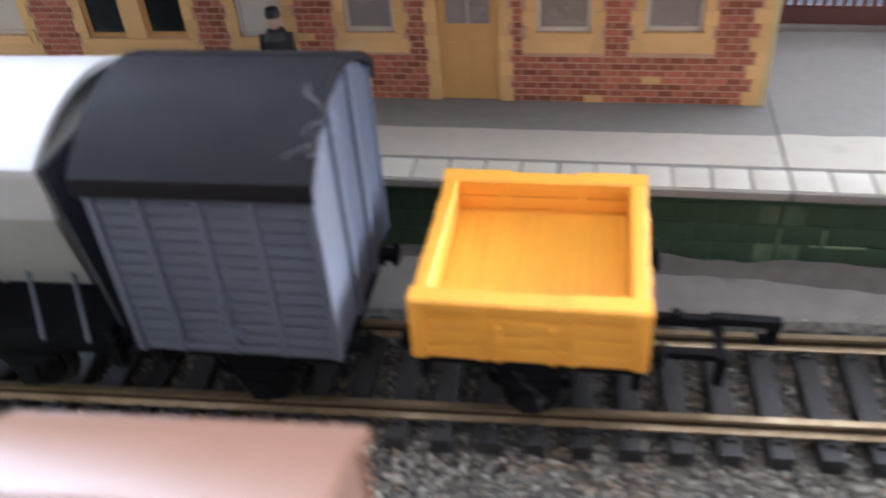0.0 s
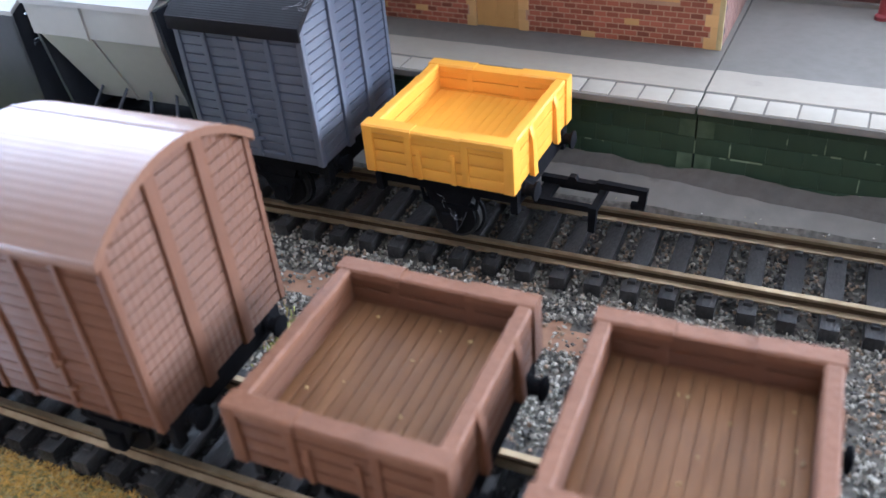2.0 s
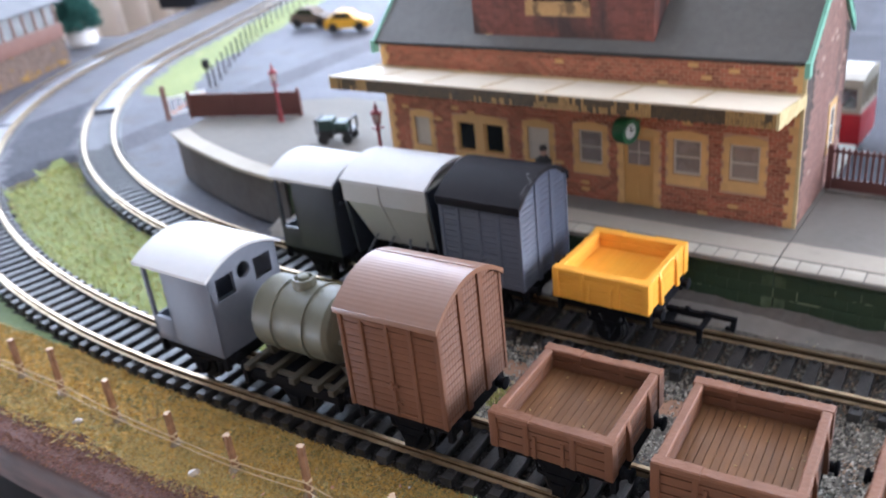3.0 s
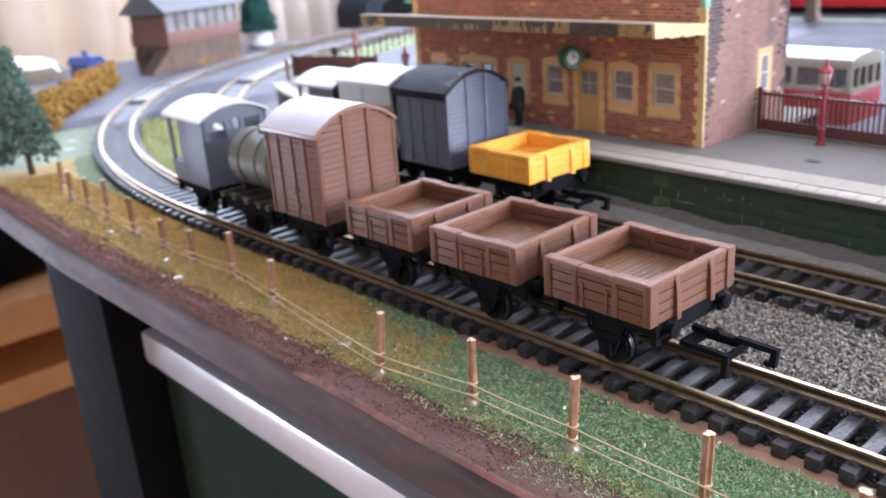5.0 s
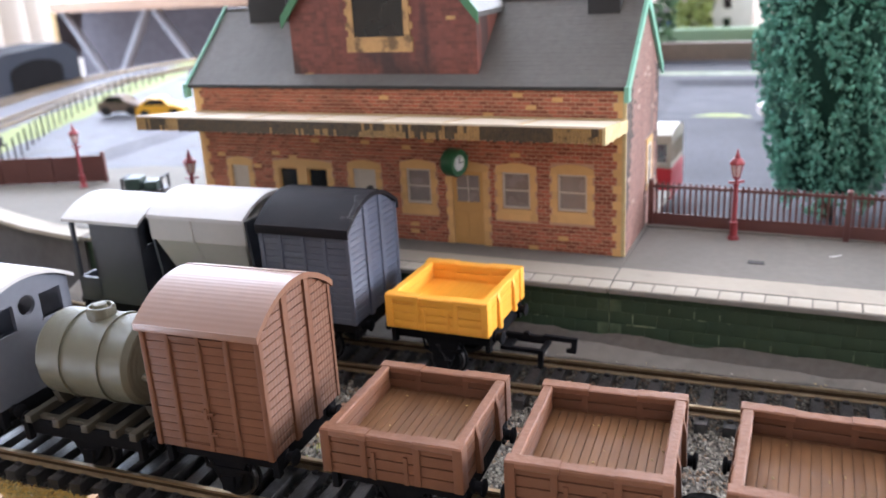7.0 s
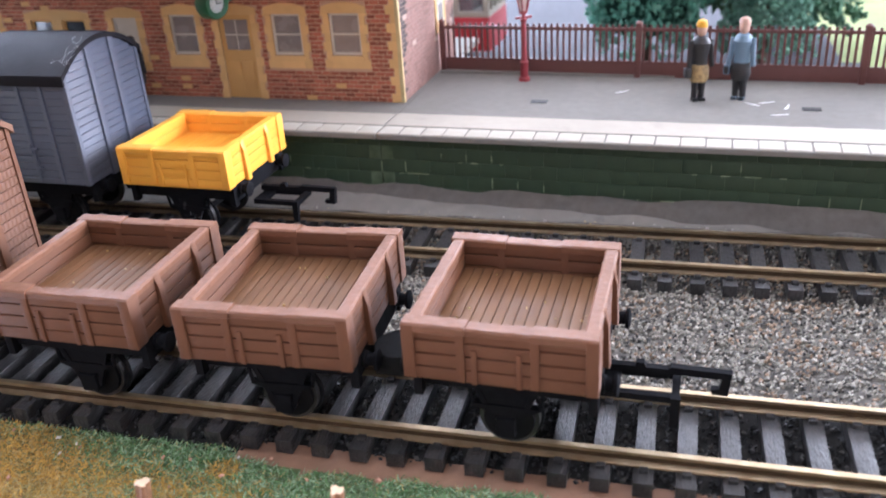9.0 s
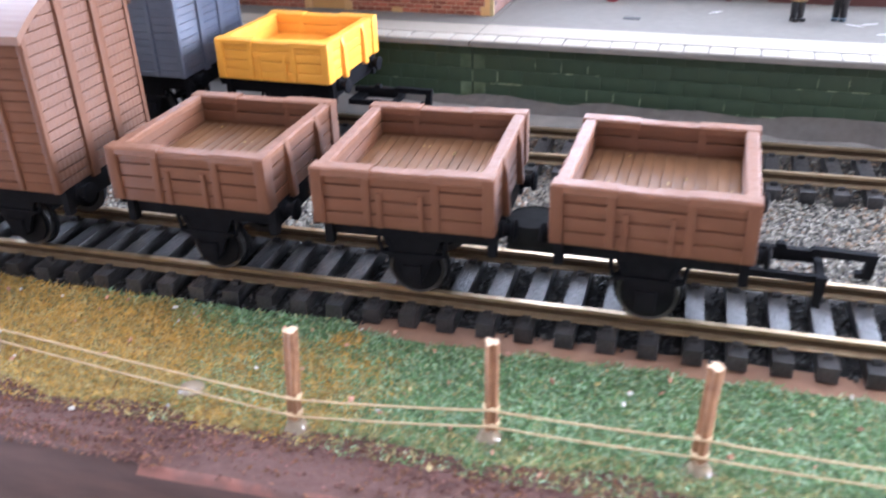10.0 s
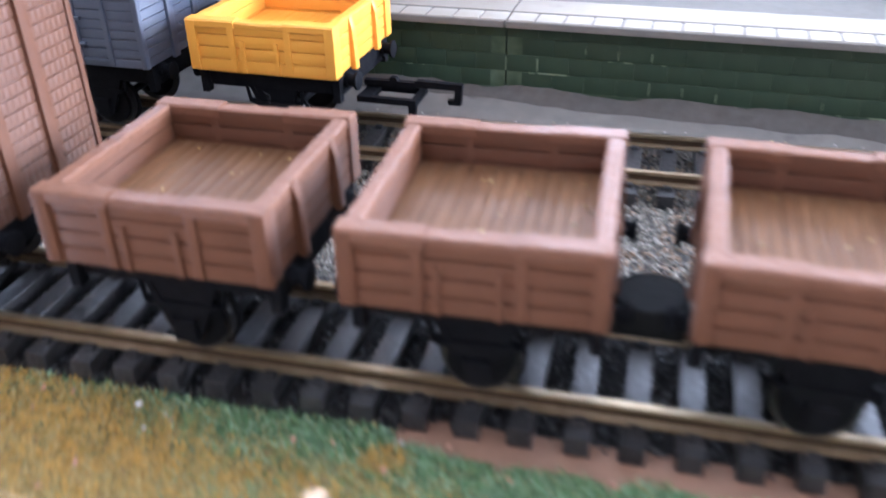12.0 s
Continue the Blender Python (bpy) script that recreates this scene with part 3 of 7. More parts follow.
yellow_wagon = open_wagon((-54.15, 67.6, 0.7), -2.3, YELLOW, YELLOW_FLOOR, "bright yellow plastic open wagon, empty, at the train's end", COUNTRY, (False, True), 30.8)


YELLOW_SPOTS = ((0.4, 4.0, 24.0, 3), (0.4, 26.0, 22.5, 2), (15.0, 3.6, 8.5, 3), (17.0, 3.8, 6.0, 3))


def arc_roof(W, eave, rise, n=14, over=0.6):
    """The top line of an arched roof, front to back."""
    return [(-over + (W + 2 * over) * k / n, eave + rise * (1 - (2 * k / n - 1) ** 2)) for k in range(n + 1)]


def box_van(at, yaw, L, W, lo, eave, rise, body, roof, label, group):
    """A short covered van with planked sides, double doors and an arched roof."""
    ob = thing("box_van", label, "van", at, yaw, group)
    rows = 15
    h = (eave - lo) / rows
    ends = BROWN_END if body is BROWN else body

    def piece(name, parent, *dims, bevel=0.12, mats=body):
        bm = bmesh.new()
        box(bm, *dims, bevel)
        return part(name, bm, mats, parent)

    for front in (True, False):
        y0, y1 = (0.25, 0.9) if front else (W - 0.9, W - 0.25)
        ya, yb = (-0.1, 0.7) if front else (W - 0.7, W + 0.1)
        wall = piece("side_wall", ob, 0.7, L - 0.7, *((0.6, 1.6) if front else (W - 1.6, W - 0.6)), lo, eave, bevel=0)
        for k in range(rows):
            piece("plank", wall, 0.6, L - 0.6, y0 + rng.uniform(-0.05, 0.05), y1, lo + k * h, lo + (k + 1) * h - (0.11 if body is BROWN else 0.24), bevel=0.06)
        for c in (0.0, L - 1.2):
            piece("corner_post", wall, c, c + 1.2, ya, yb, lo, eave, bevel=0.15)
        for c in (L * 0.215, L * 0.475, L * 0.71):
            piece("door_post", wall, c, c + 1.1, ya - (0.1 if front else 0), yb + (0 if front else 0.1), lo + 0.3, eave - 0.8)
        for z in (lo + 0.8, eave - 3.0):
            piece("door_bar", wall, L * 0.215, L * 0.745, ya + 0.02, yb - 0.02, z, z + 0.8, bevel=0.1)
        yl = -0.5 if front else W + 0.1
        piece("door_latch", wall, L * 0.44, L * 0.55, yl, yl + 0.8, lo + 9.0, lo + 9.7)
        piece("latch_plate", wall, L * 0.47, L * 0.50, yl - 0.1, yl + 0.8, lo + 8.0, lo + 10.6)
        piece("latch_pin", wall, L * 0.50, L * 0.56, yl, yl + 0.8, lo + 4.2, lo + 4.8, bevel=0.1)
    for left in (True, False):
        x0, x1 = (0.25, 0.9) if left else (L - 0.9, L - 0.25)
        xa, xb = (-0.1, 0.6) if left else (L - 0.6, L + 0.1)
        bm = bmesh.new()
        prism(bm, [(0.7, lo), (W - 0.7, lo)] + [(y, zz - 0.6) for y, zz in arc_roof(W, eave, rise, 18, -0.7)][::-1], 0.6 if left else L - 1.6, 1.6 if left else L - 0.6, "x")
        wall = part("end_wall", bm, body, ob)
        z = lo
        while z < eave + rise - 1.2:
            zt = min(z + h - (0.18 if body is BROWN else 0.24), eave + rise - 0.6)
            half = 1.0 if zt < eave else math.sqrt(max(0.0, 1 - (zt - eave) / rise))
            y0, y1 = W / 2 - (W / 2 - 0.9) * half, W / 2 + (W / 2 - 0.9) * half
            if y1 - y0 > 3:
                piece("plank", wall, x0, x1, y0, y1, z, zt, bevel=0.08, mats=ends)
            z += h
        for c in (0.0, W - 1.1):
            piece("corner_post", wall, xa, xb, c, c + 1.1, lo, eave, bevel=0.15)
        for f in (0.35, 0.66):
            zt = eave + rise * (1 - (2 * f - 1) ** 2) - 0.9
            piece("stanchion", wall, xa - (0.25 if left else 0), xb + (0 if left else 0.25), W * f - 1.05, W * f + 1.05, lo - 0.5, zt, bevel=0.18)
    bm = bmesh.new()
    outer = arc_roof(W, eave, rise, 22, 1.0)
    inner = [(y, z - 1.3) for y, z in arc_roof(W, eave, rise, 22, 0.8)]
    prism(bm, outer + inner[::-1], -0.45, L + 0.45, "x")
    for y in (-1.05, W + 0.45):
        box(bm, -0.45, L + 0.45, y, y + 0.6, eave - (2.6 if roof is ROOF_BLACK else 1.5), eave + 0.15, 0.25)
    part("roof", bm, roof, ob)
    bm = bmesh.new()
    for y0 in (W * 0.24, W * 0.62):
        z = eave + rise * (1 - (2 * y0 / W - 1) ** 2)
        box(bm, -0.4, L + 0.4, y0, y0 + 0.6, z - 0.3, z + 0.18, 0.08)
    part("roof_strip", bm, roof, ob)
    chassis(ob, L, W, (False, False), floor=lo)
    return ob


box_van((-78.94, 0.65, 0), 0.6, 29.0, 30.6, 14.8, 43.6, 6.6, BROWN, BROWN_ROOF_LIT, "brown plastic covered van with arched roof on the front track", "covered vans")
grey_van = box_van((-92.12, 67.81, 0.6), -1.6, 28.8, 30.4, 15.1, 43.4, 6.6, VAN_GREY, ROOF_BLACK, "blue grey plastic covered van with black arched roof", "covered vans")


def stray_threads(parent, spots, label):
    """Fine curled threads of plastic left by printing."""
    bm = bmesh.new()
    for x, y, z, n in spots:
        for _ in range(n):
            p = Vector((x + rng.normal() * 0.5, y + rng.normal() * 1.6, z + rng.normal() * 0.4))
            d = Vector((rng.normal(), rng.normal(), rng.uniform(-0.2, 1.0))).normalized()
            for _ in range(7):
                d = (d + Vector(rng.normal(size=3)) * 0.5).normalized()
                q = p + d * 0.55
                tube(bm, p, q, 0.013, sides=4)
                p = q
    part("stray_threads", bm, THREAD_WHITE, parent, label, smooth=0)


THREAD_WHITE = material("white plastic thread", (0.70, 0.70, 0.72), 0.4, grain=500, patch=100, mix=0.2, bump=0.05)
stray_threads(grey_van, ((28.8, 4.0, 46.6, 5), (28.9, 2.0, 44.9, 4), (28.8, 8.0, 48.6, 4), (28.9, 22.0, 49.0, 3)), "fine white threads of plastic at the roof's end")
stray_threads(yellow_wagon, YELLOW_SPOTS, "fine white threads of plastic")


def brake_van(at, yaw, L, W, lo, eave, body, label, group):
    """A brake van: a cabin with two end windows and a round one, an open veranda and a white arched roof."""
    ob = thing("brake_van", label, "brake van", at, yaw, group)
    cab = L * 0.30
    for y in (0.4, W - 1.6):
        bm = bmesh.new()
        box(bm, cab, L - 0.4, y, y + 1.2, lo, eave, 0.15)
        part("side_wall", bm, body, ob)
    for x, name in ((cab, "inner_end_wall"), (L - 1.6, "end_wall")):
        bm = bmesh.new()
        rise = 4.6
        zt = eave - 2.0
        zb = eave - 8.5
        cuts = [0.4, 3.2, 10.0, W - 10.0, W - 3.2, W - 0.4]
        for k in range(5):
            y0, y1 = cuts[k], cuts[k + 1]
            if name == "inner_end_wall":
                box(bm, x, x + 1.2, y0, y1, lo, zb - 0.5)
            elif k in (1, 3):
                box(bm, x, x + 1.2, y0, y1, lo, zb)
                box(bm, x, x + 1.2, y0, y1, zt, eave)
            elif k == 2:
                c, r, n = ((y0 + y1) / 2, eave - 3.4), 2.6, 16
                ring = [(c[0] + r * math.cos(a * 2 * math.pi / n), c[1] + r * math.sin(a * 2 * math.pi / n)) for a in range(n)]
                prism(bm, [(y0, lo), (y1, lo), (y1, c[1])] + [ring[a % n] for a in range(16, 7, -1)] + [(y0, c[1])], x, x + 1.2, "x")
                prism(bm, [(y1, c[1]), (y1, eave), (y0, eave), (y0, c[1])] + [ring[a] for a in range(8, -1, -1)], x, x + 1.2, "x")
            else:
                box(bm, x, x + 1.2, y0, y1, lo, eave)
        if name == "inner_end_wall":
            part(name, bm, body, ob)
            continue
        prism(bm, [(0.4, eave)] + [(y, z) for y, z in arc_roof(W, eave, rise, 14, -0.4)[::-1]][::-1][1:-1] + [(W - 0.4, eave)], x, x + 1.2, "x")
        bmesh.ops.remove_doubles(bm, verts=bm.verts, dist=0.001)
        wall = part(name, bm, body, ob)
        for y0, y1 in ((3.2, 10.0), (W - 10.0, W - 3.2)):
            bm = bmesh.new()
            box(bm, x - 0.3, x + 1.5, y0 - 0.3, y1 + 0.3, zb - 0.7, zb, 0.15)
            part("window_sill", bm, body, wall)
    bm = bmesh.new()
    for y in (0.4, W - 1.6):
        box(bm, 0.3, 1.5, y, y + 1.2, lo, eave + 0.5, 0.15)
        box(bm, 0.3, cab, y, y + 1.2, lo, lo + 7.5, 0.15)
    box(bm, 0.3, 1.3, 0.4, W - 0.4, lo, lo + 7.5, 0.15)
    part("veranda_rail", bm, body, ob)
    bm = bmesh.new()
    box(bm, 0.3, L - 0.3, 0.4, W - 0.4, lo - 0.4, lo + 0.8)
    part("floor", bm, body, ob)
    bm = bmesh.new()
    outer = arc_roof(W, eave, 4.8, 18, 0.9)
    inner = [(y, z - 1.0) for y, z in outer]
    prism(bm, outer + inner[::-1], -1.2, L + 0.9, "x")
    part("roof", bm, ROOF_WHITE, ob, "white arched roof")
    chassis(ob, L, W, (False, False), floor=lo)
    return ob


brake_van((-158.48, 4.49, 0), -2.0, 30.2, 28.1, 13.6, 39.4, BRAKE_GREY, "mid grey plastic brake van with a white roof and open veranda", "brake vans")
brake_van((-165.58, 71.25, 0), -1.6, 28.4, 27.9, 13.2, 40.5, BRAKE_BLACK, "dark slate plastic brake van with a white roof", "brake vans")


def tank_wagon(at, yaw):
    ob = thing("tank_wagon", "olive grey plastic tank wagon with a domed filler hatch", "tank wagon", at, yaw)
    L, W = 36.0, 30.0
    r, cz, cy = 10.6, 26.0, W / 2
    bm = bmesh.new()
    lathe(bm, [(2, 3.2), (r * 0.6, 3.5), (r * 0.9, 4.3), (r, 5.6), (r, L - 5.6), (r * 0.9, L - 4.3), (r * 0.6, L - 3.5), (2, L - 3.2)], (0, cy, cz), "x", 40)
    part("barrel", bm, OLIVE, ob)
    for x in (L * 0.33, L * 0.64):
        bm = bmesh.new()
        lathe(bm, [(r - 0.5, x), (r + 0.42, x), (r + 0.42, x + 0.9), (r - 0.5, x + 0.9)], (0, cy, cz), "x", 40)
        part("band", bm, OLIVE, ob)
    bm = bmesh.new()
    lathe(bm, [(3.4, -1.4), (3.4, 1.7), (3.1, 2.2), (2.6, 2.2), (2.4, 1.3), (1.7, 1.3), (1.5, 2.6), (0.9, 2.9)], (L * 0.5, cy, cz + r), "z", 24)
    part("filler_hatch", bm, OLIVE, ob)
    for x0, x1 in ((0.4, 4.6), (L - 4.6, L - 0.4)):
        bm = bmesh.new()
        tube(bm, (x0, cy - 5.5, cz - 1.5), (x1, cy - 5.5, cz - 1.5), 0.9, sides=10)
        part("end_stub", bm, OLIVE, ob)
    for x in (2.0, 10.5, 19.0, 27.5, 33.0):
        bm = bmesh.new()
        box(bm, x, x + 2.0, 1.0, W - 1.0, 12.6, 14.6, 0.2)
        part("cross_beam", bm, OLIVE_DARK, ob, "dark brown cross beam")
    for x in (3.0, L - 5.2):
        bm = bmesh.new()
        prism(bm, [(cy - 6, 14.4), (cy + 6, 14.4)] + [(cy + (r + 0.1) * math.sin(a), cz - (r + 0.1) * math.cos(a)) for a in np.linspace(0.75, -0.75, 12)], x + 2.0, x + 4.0, "x")
        part("saddle", bm, OLIVE_DARK, ob)
    bm = bmesh.new()
    for y in (cy - 11.5, cy + 10.0):
        box(bm, 0.5, L - 0.5, y, y + 1.5, 12.4, 13.6, 0.15)
    part("side_beam", bm, OLIVE_DARK, ob)
    chassis(ob, L, W, (False, False), floor=12.6)


tank_wagon((-122.3, 2.2, -0.4), -0.4)


def hopper_wagon(at, yaw):
    ob = thing("hopper_wagon", "light grey plastic grain hopper with a white roof and sloping sides", "hopper wagon", at, yaw)
    L, W = 35.4, 29.8
    bm = bmesh.new()
    prism(bm, [(0.3, 36.2), (W - 0.3, 36.2), (W - 0.1, 43.6), (0.1, 43.6)], 0.8, L - 0.8, "x")
    rings = [[bm.verts.new(q) for q in ((x0, y0, z), (L - x0, y0, z), (L - x0, W - y0, z), (x0, W - y0, z))] for x0, y0, z in ((5.6, 8.4, 19.0), (1.7, 0.9, 36.2))]
    for k in range(4):
        bm.faces.new((rings[0][k], rings[0][(k + 1) % 4], rings[1][(k + 1) % 4], rings[1][k]))
    bm.faces.new(rings[0][::-1]), bm.faces.new(rings[1])
    part("body", bm, HOPPER_GREY, ob)
    bm = bmesh.new()
    outer = arc_roof(W, 44.2, 4.6, 16, 0.5)
    prism(bm, outer + [(y, z - 1.2) for y, z in outer[::-1]], 0.6, L - 0.6, "x")
    part("roof", bm, ROOF_WHITE, ob, "white low arched roof")
    for x in (L * 0.44,):
        bm = bmesh.new()
        for a, b in ((0.0, 1.0), (W, -1.0)):
            for line in ([(a - b * 0.15, 36.0), (a - b * 0.35, 43.8), (a + b * 0.6, 43.8), (a + b * 0.8, 36.0)], [(a + b * 8.0, 19.0), (a + b * 0.5, 36.2), (a + b * 1.2, 36.2), (a + b * 8.8, 19.0)]):
                prism(bm, line, x, x + 0.8, "x")
        part("rib", bm, HOPPER_GREY, ob)
    # dark plates added over both ends, where shade hides the hopper
    for x in (0.0, L - 0.8):
        bm = bmesh.new()
        prism(bm, [(4.5, 14.5), (W - 4.5, 14.5), (W - 1.4, 36.0), (W - 0.5, 43.4), (0.5, 43.4), (1.4, 36.0)], x, x + 0.8, "x")
        part("end_frame", bm, BRAKE_BLACK, ob, "dark plate in place of the shade over the hopper's end")
    for x in (5.0, 12.0, 24.0, 31.0):
        for y0, y1 in ((1.5, 8.0), (W - 1.5, W - 8.0)):
            bm = bmesh.new()
            tube(bm, (x, y0, 14.0), (x + (3.0 if x < L / 2 else -3.0), y1, 23.0), 0.36, sides=8)
            part("strut", bm, BRAKE_GREY, ob, "mid grey strut")
    chassis(ob, L, W, (False, False), floor=14.5)


hopper_wagon((-132.33, 69.35, 0), -0.9)

# the round weight that hangs between two wagons
bm = bmesh.new()
lathe(bm, [(3.9, 11.6), (4.4, 11.8), (4.5, 14.0), (4.3, 14.35), (4.1, 14.2), (0.3, 14.15)], (0, 0, 0), "z", 32)
box(bm, -4.4, 4.4, -1.2, 1.2, 8.4, 11.8, 0.2)
tagged(part("coupling_weight", bm, WEIGHT, at=(34.8, 11.0, 0)), "round black coupling weight between two brown wagons", "weight")


# ---- ground ----
def lateral(x, y):
    """How far a place lies from the front track's middle, to its inner side."""
    if x >= BEND_X:
        return y - TRACK_Y[0]
    cy = TRACK_Y[0] + RADIUS[0]
    a = math.atan2(BEND_X - x, cy - y)
    if 0 <= a <= radians(ARC):
        return RADIUS[0] - math.hypot(x - BEND_X, y - cy)
    t = radians(ARC)
    px, py = BEND_X - RADIUS[0] * math.sin(t), TRACK_Y[0] + RADIUS[0] * (1 - math.cos(t))
    return (x - px) * math.sin(t) + (y - py) * math.cos(t)


def wobble(x, y, scale, amount):
    return amount * noise.noise((x / scale, y / scale, 3.7))


GRASS_BED = material("painted grass mat", (0.13, 0.17, 0.065), 0.9, second=(0.075, 0.11, 0.04), grain=500, patch=30, mix=0.8, bump=0.6)
LAWN = material("light green grass mat", (0.23, 0.26, 0.08), 0.9, second=(0.15, 0.19, 0.055), grain=420, patch=22, mix=0.8, bump=0.6, grime=(0.30, 0.29, 0.12))
VERGE = material("pale dull green mat", (0.24, 0.27, 0.19), 0.9, second=(0.15, 0.19, 0.115), grain=300, patch=30, mix=0.9, bump=0.8, grime=(0.42, 0.43, 0.39), grime_at=0.60)
CINDER = material("grey track bed", (0.112, 0.112, 0.130), 0.68, spec=0.28, second=(0.068, 0.068, 0.079), grain=500, patch=20, mix=0.9, bump=0.4, grime=(0.07, 0.062, 0.06), grime_at=0.57)
OCHRE_BED = material("painted ochre grass mat", (0.40, 0.26, 0.065), 0.9, second=(0.24, 0.16, 0.045), grain=500, patch=30, mix=0.8, bump=0.6)
ROAD_DARK = material("dark blue grey road patch", (0.055, 0.058, 0.072), 0.8, spec=0.25, second=(0.036, 0.038, 0.048), grain=600, patch=14, mix=0.9, bump=0.2)
GROUND_MATS = [GRASS_BED, EDGE_EARTH, TRACK_EARTH, BALLAST_BED, EARTH_ORANGE, GREY_STRIP, LAWN, ROAD, VERGE, CINDER, OCHRE_BED, ROAD_DARK]
GRASS, EARTH, BLACK, BED, ORANGE, STRIP, GREEN, TARMAC, PALE, GREYBED, OCHRE, PATCH = range(12)


def edge_line(x):
    """The board's front edge."""
    return -38.0 if x > -180 else -38.0 + (-180 - x) * 0.042


def region(x, y):
    lat = lateral(x, y)
    w = wobble(x, y, 9, 1.0)
    if x > 6 + w * 4 and -16.0 + wobble(x, y, 6, 1.6) < lat < -10.6 + w and x < 200:
        return ORANGE
    if x > -560 and y < edge_line(x) + 11.5 + wobble(x, y, 14, 3.0):
        return EARTH
    if lat < -13.6 + w * 0.5:
        if x > 8 and lat > -16.2 + wobble(x, y, 6, 2.0):
            return ORANGE
        if x > -330 and x + wobble(x, y, 18, 26) < 4 and lat < -24 + wobble(x, y, 8, 3):
            return OCHRE
        if x < -430:
            return GREYBED
        return GRASS if x > -330 else PALE
    if lat < 14.5:
        return BLACK if x > -380 else GREYBED
    if lat < 53.5:
        if x > -112 + wobble(x, y, 12, 8):
            if (x + 65) ** 2 / 90 + (y - 57) ** 2 / 16 < 1.0 + w or (x + 16) ** 2 / 70 + (y - 57) ** 2 / 14 < 0.8 + w:
                return ORANGE
            return BED
        if -500 < x < -400 + wobble(x, y, 20, 8) and y > 90:
            return TARMAC
        return GREEN if x > -420 else GREYBED
    if lat < 81:
        return BED if x > -150 else GREYBED
    if x > BEND_X - 60 and y < 125:
        return STRIP
    if 86 < lat < 128 + wobble(x, y, 40, 8) and x < -420 and y > 255:
        return GREEN
    if x > 85 and 168 < y < 246 + wobble(x, y, 20, 12):
        return EARTH
    if x > 20 and 225 < y < 470 + wobble(x, y, 50, 14) and x > 150 - (y - 225) * 0.1:
        return GREEN
    if x > -40 and 500 < y < 680 + wobble(x, y, 60, 12) and x + (y - 500) * 0.35 < 400:
        return GREEN if x > -10 and y < 510 + wobble(x, y, 30, 12) else PATCH
    if y > 690 and lat > 100:
        return PALE if y > 880 or 712 < y < 730 else TARMAC
    return TARMAC if x > -190 else GREYBED


SIDE = [(x + 38 * math.sin(h), y - 38 * math.cos(h)) for x, y, h in (on_track(0, s) for s in range(700, 1500, 40))]


def left_edge(y):
    """The board's left end: square beside the signal box, then close outside the bend."""
    return float(np.interp(y, [-60, 392] + [q[1] for q in SIDE], [-745, -745] + [q[0] for q in SIDE]))


def ground_height(x, y, reg):
    z = BOARD_Z + 0.35 * noise.noise((x / 7, y / 7, 0)) + 0.25 * noise.noise((x / 2.2, y / 2.2, 5))
    if reg == STRIP:
        z = -2.6 + max(0.0, (y - 97) / 8.0) * 2.4 + 0.25 * noise.noise((x / 5, y / 3, 1)) + 0.9 * max(0.0, noise.noise((x / 16, 2.0, y / 9)))
    elif reg == GREYBED and x < -395:
        z = -1.2 + 0.15 * noise.noise((x / 9, y / 9, 2))
    elif reg in (TARMAC, PALE, GREEN) and lateral(x, y) > 81:
        z = -1.5
    elif reg == TARMAC:
        z = -0.8
    return z


def ground_sheet(name, xs, ys, lower=0.0):
    zs, regs = [], []
    for y in ys:
        for x in xs:
            r = region(x, y)
            regs.append(r)
            zs.append((max(x, left_edge(y)), max(y, edge_line(x) + 0.5), ground_height(x, y, r) - lower))
    n = len(xs)
    faces, idx = [], []
    for j in range(len(ys) - 1):
        for i in range(n - 1):
            faces.append((j * n + i, j * n + i + 1, (j + 1) * n + i + 1, (j + 1) * n + i))
            idx.append(region((xs[i] + xs[i + 1]) / 2, (ys[j] + ys[j + 1]) / 2))
    me = bpy.data.meshes.new(name)
    me.from_pydata((np.array(zs) * MM).tolist(), [], faces)
    for m in GROUND_MATS:
        me.materials.append(m)
    me.polygons.foreach_set("material_index", idx)
    me.shade_smooth()
    return new(name, me)


near_x, near_y = np.arange(-340, 262, 2.2), np.concatenate([np.arange(-42.0, 112, 2.0)])
tagged(ground_sheet("ground", near_x, near_y), "model ground of grass, ballast, earth and grey card", "ground", kind="structure")
far_x, far_y = np.arange(-858, 960, 6.5), np.arange(-42.0, 1250, 6.5)
far = tagged(ground_sheet("ground_beyond", far_x, far_y, 1.6), "model ground of road, lawn and track bed", "ground", kind="structure")

bm = bmesh.new()
prism(bm, [(960, -29), (960, 1250), (left_edge(1240), 1250)] + [(left_edge(y) + 1, y) for y in range(1240, 370, -20)] + [(-744, 372), (-744, -14), (-400, -26)], -17.8, -8.6, "z")
tagged(part("baseboard", bm, EDGE_WOOD, smooth=0), "thick dark baseboard under the model ground", "baseboard", kind="structure")

bm = bmesh.new()
line = [(960, -38.0), (-180, -38.0), (-300, -33.0), (-745, -14.3)]
for (x0, y0), (x1, y1) in zip(line, line[1:]):
    steps = max(2, int(abs(x1 - x0) / 6))
    rings = []
    for k in range(steps + 1):
        x, y = x0 + (x1 - x0) * k / steps, y0 + (y1 - y0) * k / steps
        wob = 0.5 * noise.noise((x / 22, 0, 0)) + 0.25 * noise.noise((x / 5, 4, 0))
        rings.append([bm.verts.new(p) for p in ((x, y + 13, -6.4), (x, y + 3.0, -5.6 + wob), (x, y - 0.8, -5.0 + wob), (x, y - 2.2, -6.0 + wob), (x, y - 2.6, -8.0), (x, y - 2.8 + wob * 0.4, -13), (x, y - 2.4, -18.2 + wob * 0.5), (x, y + 13, -18.2))])
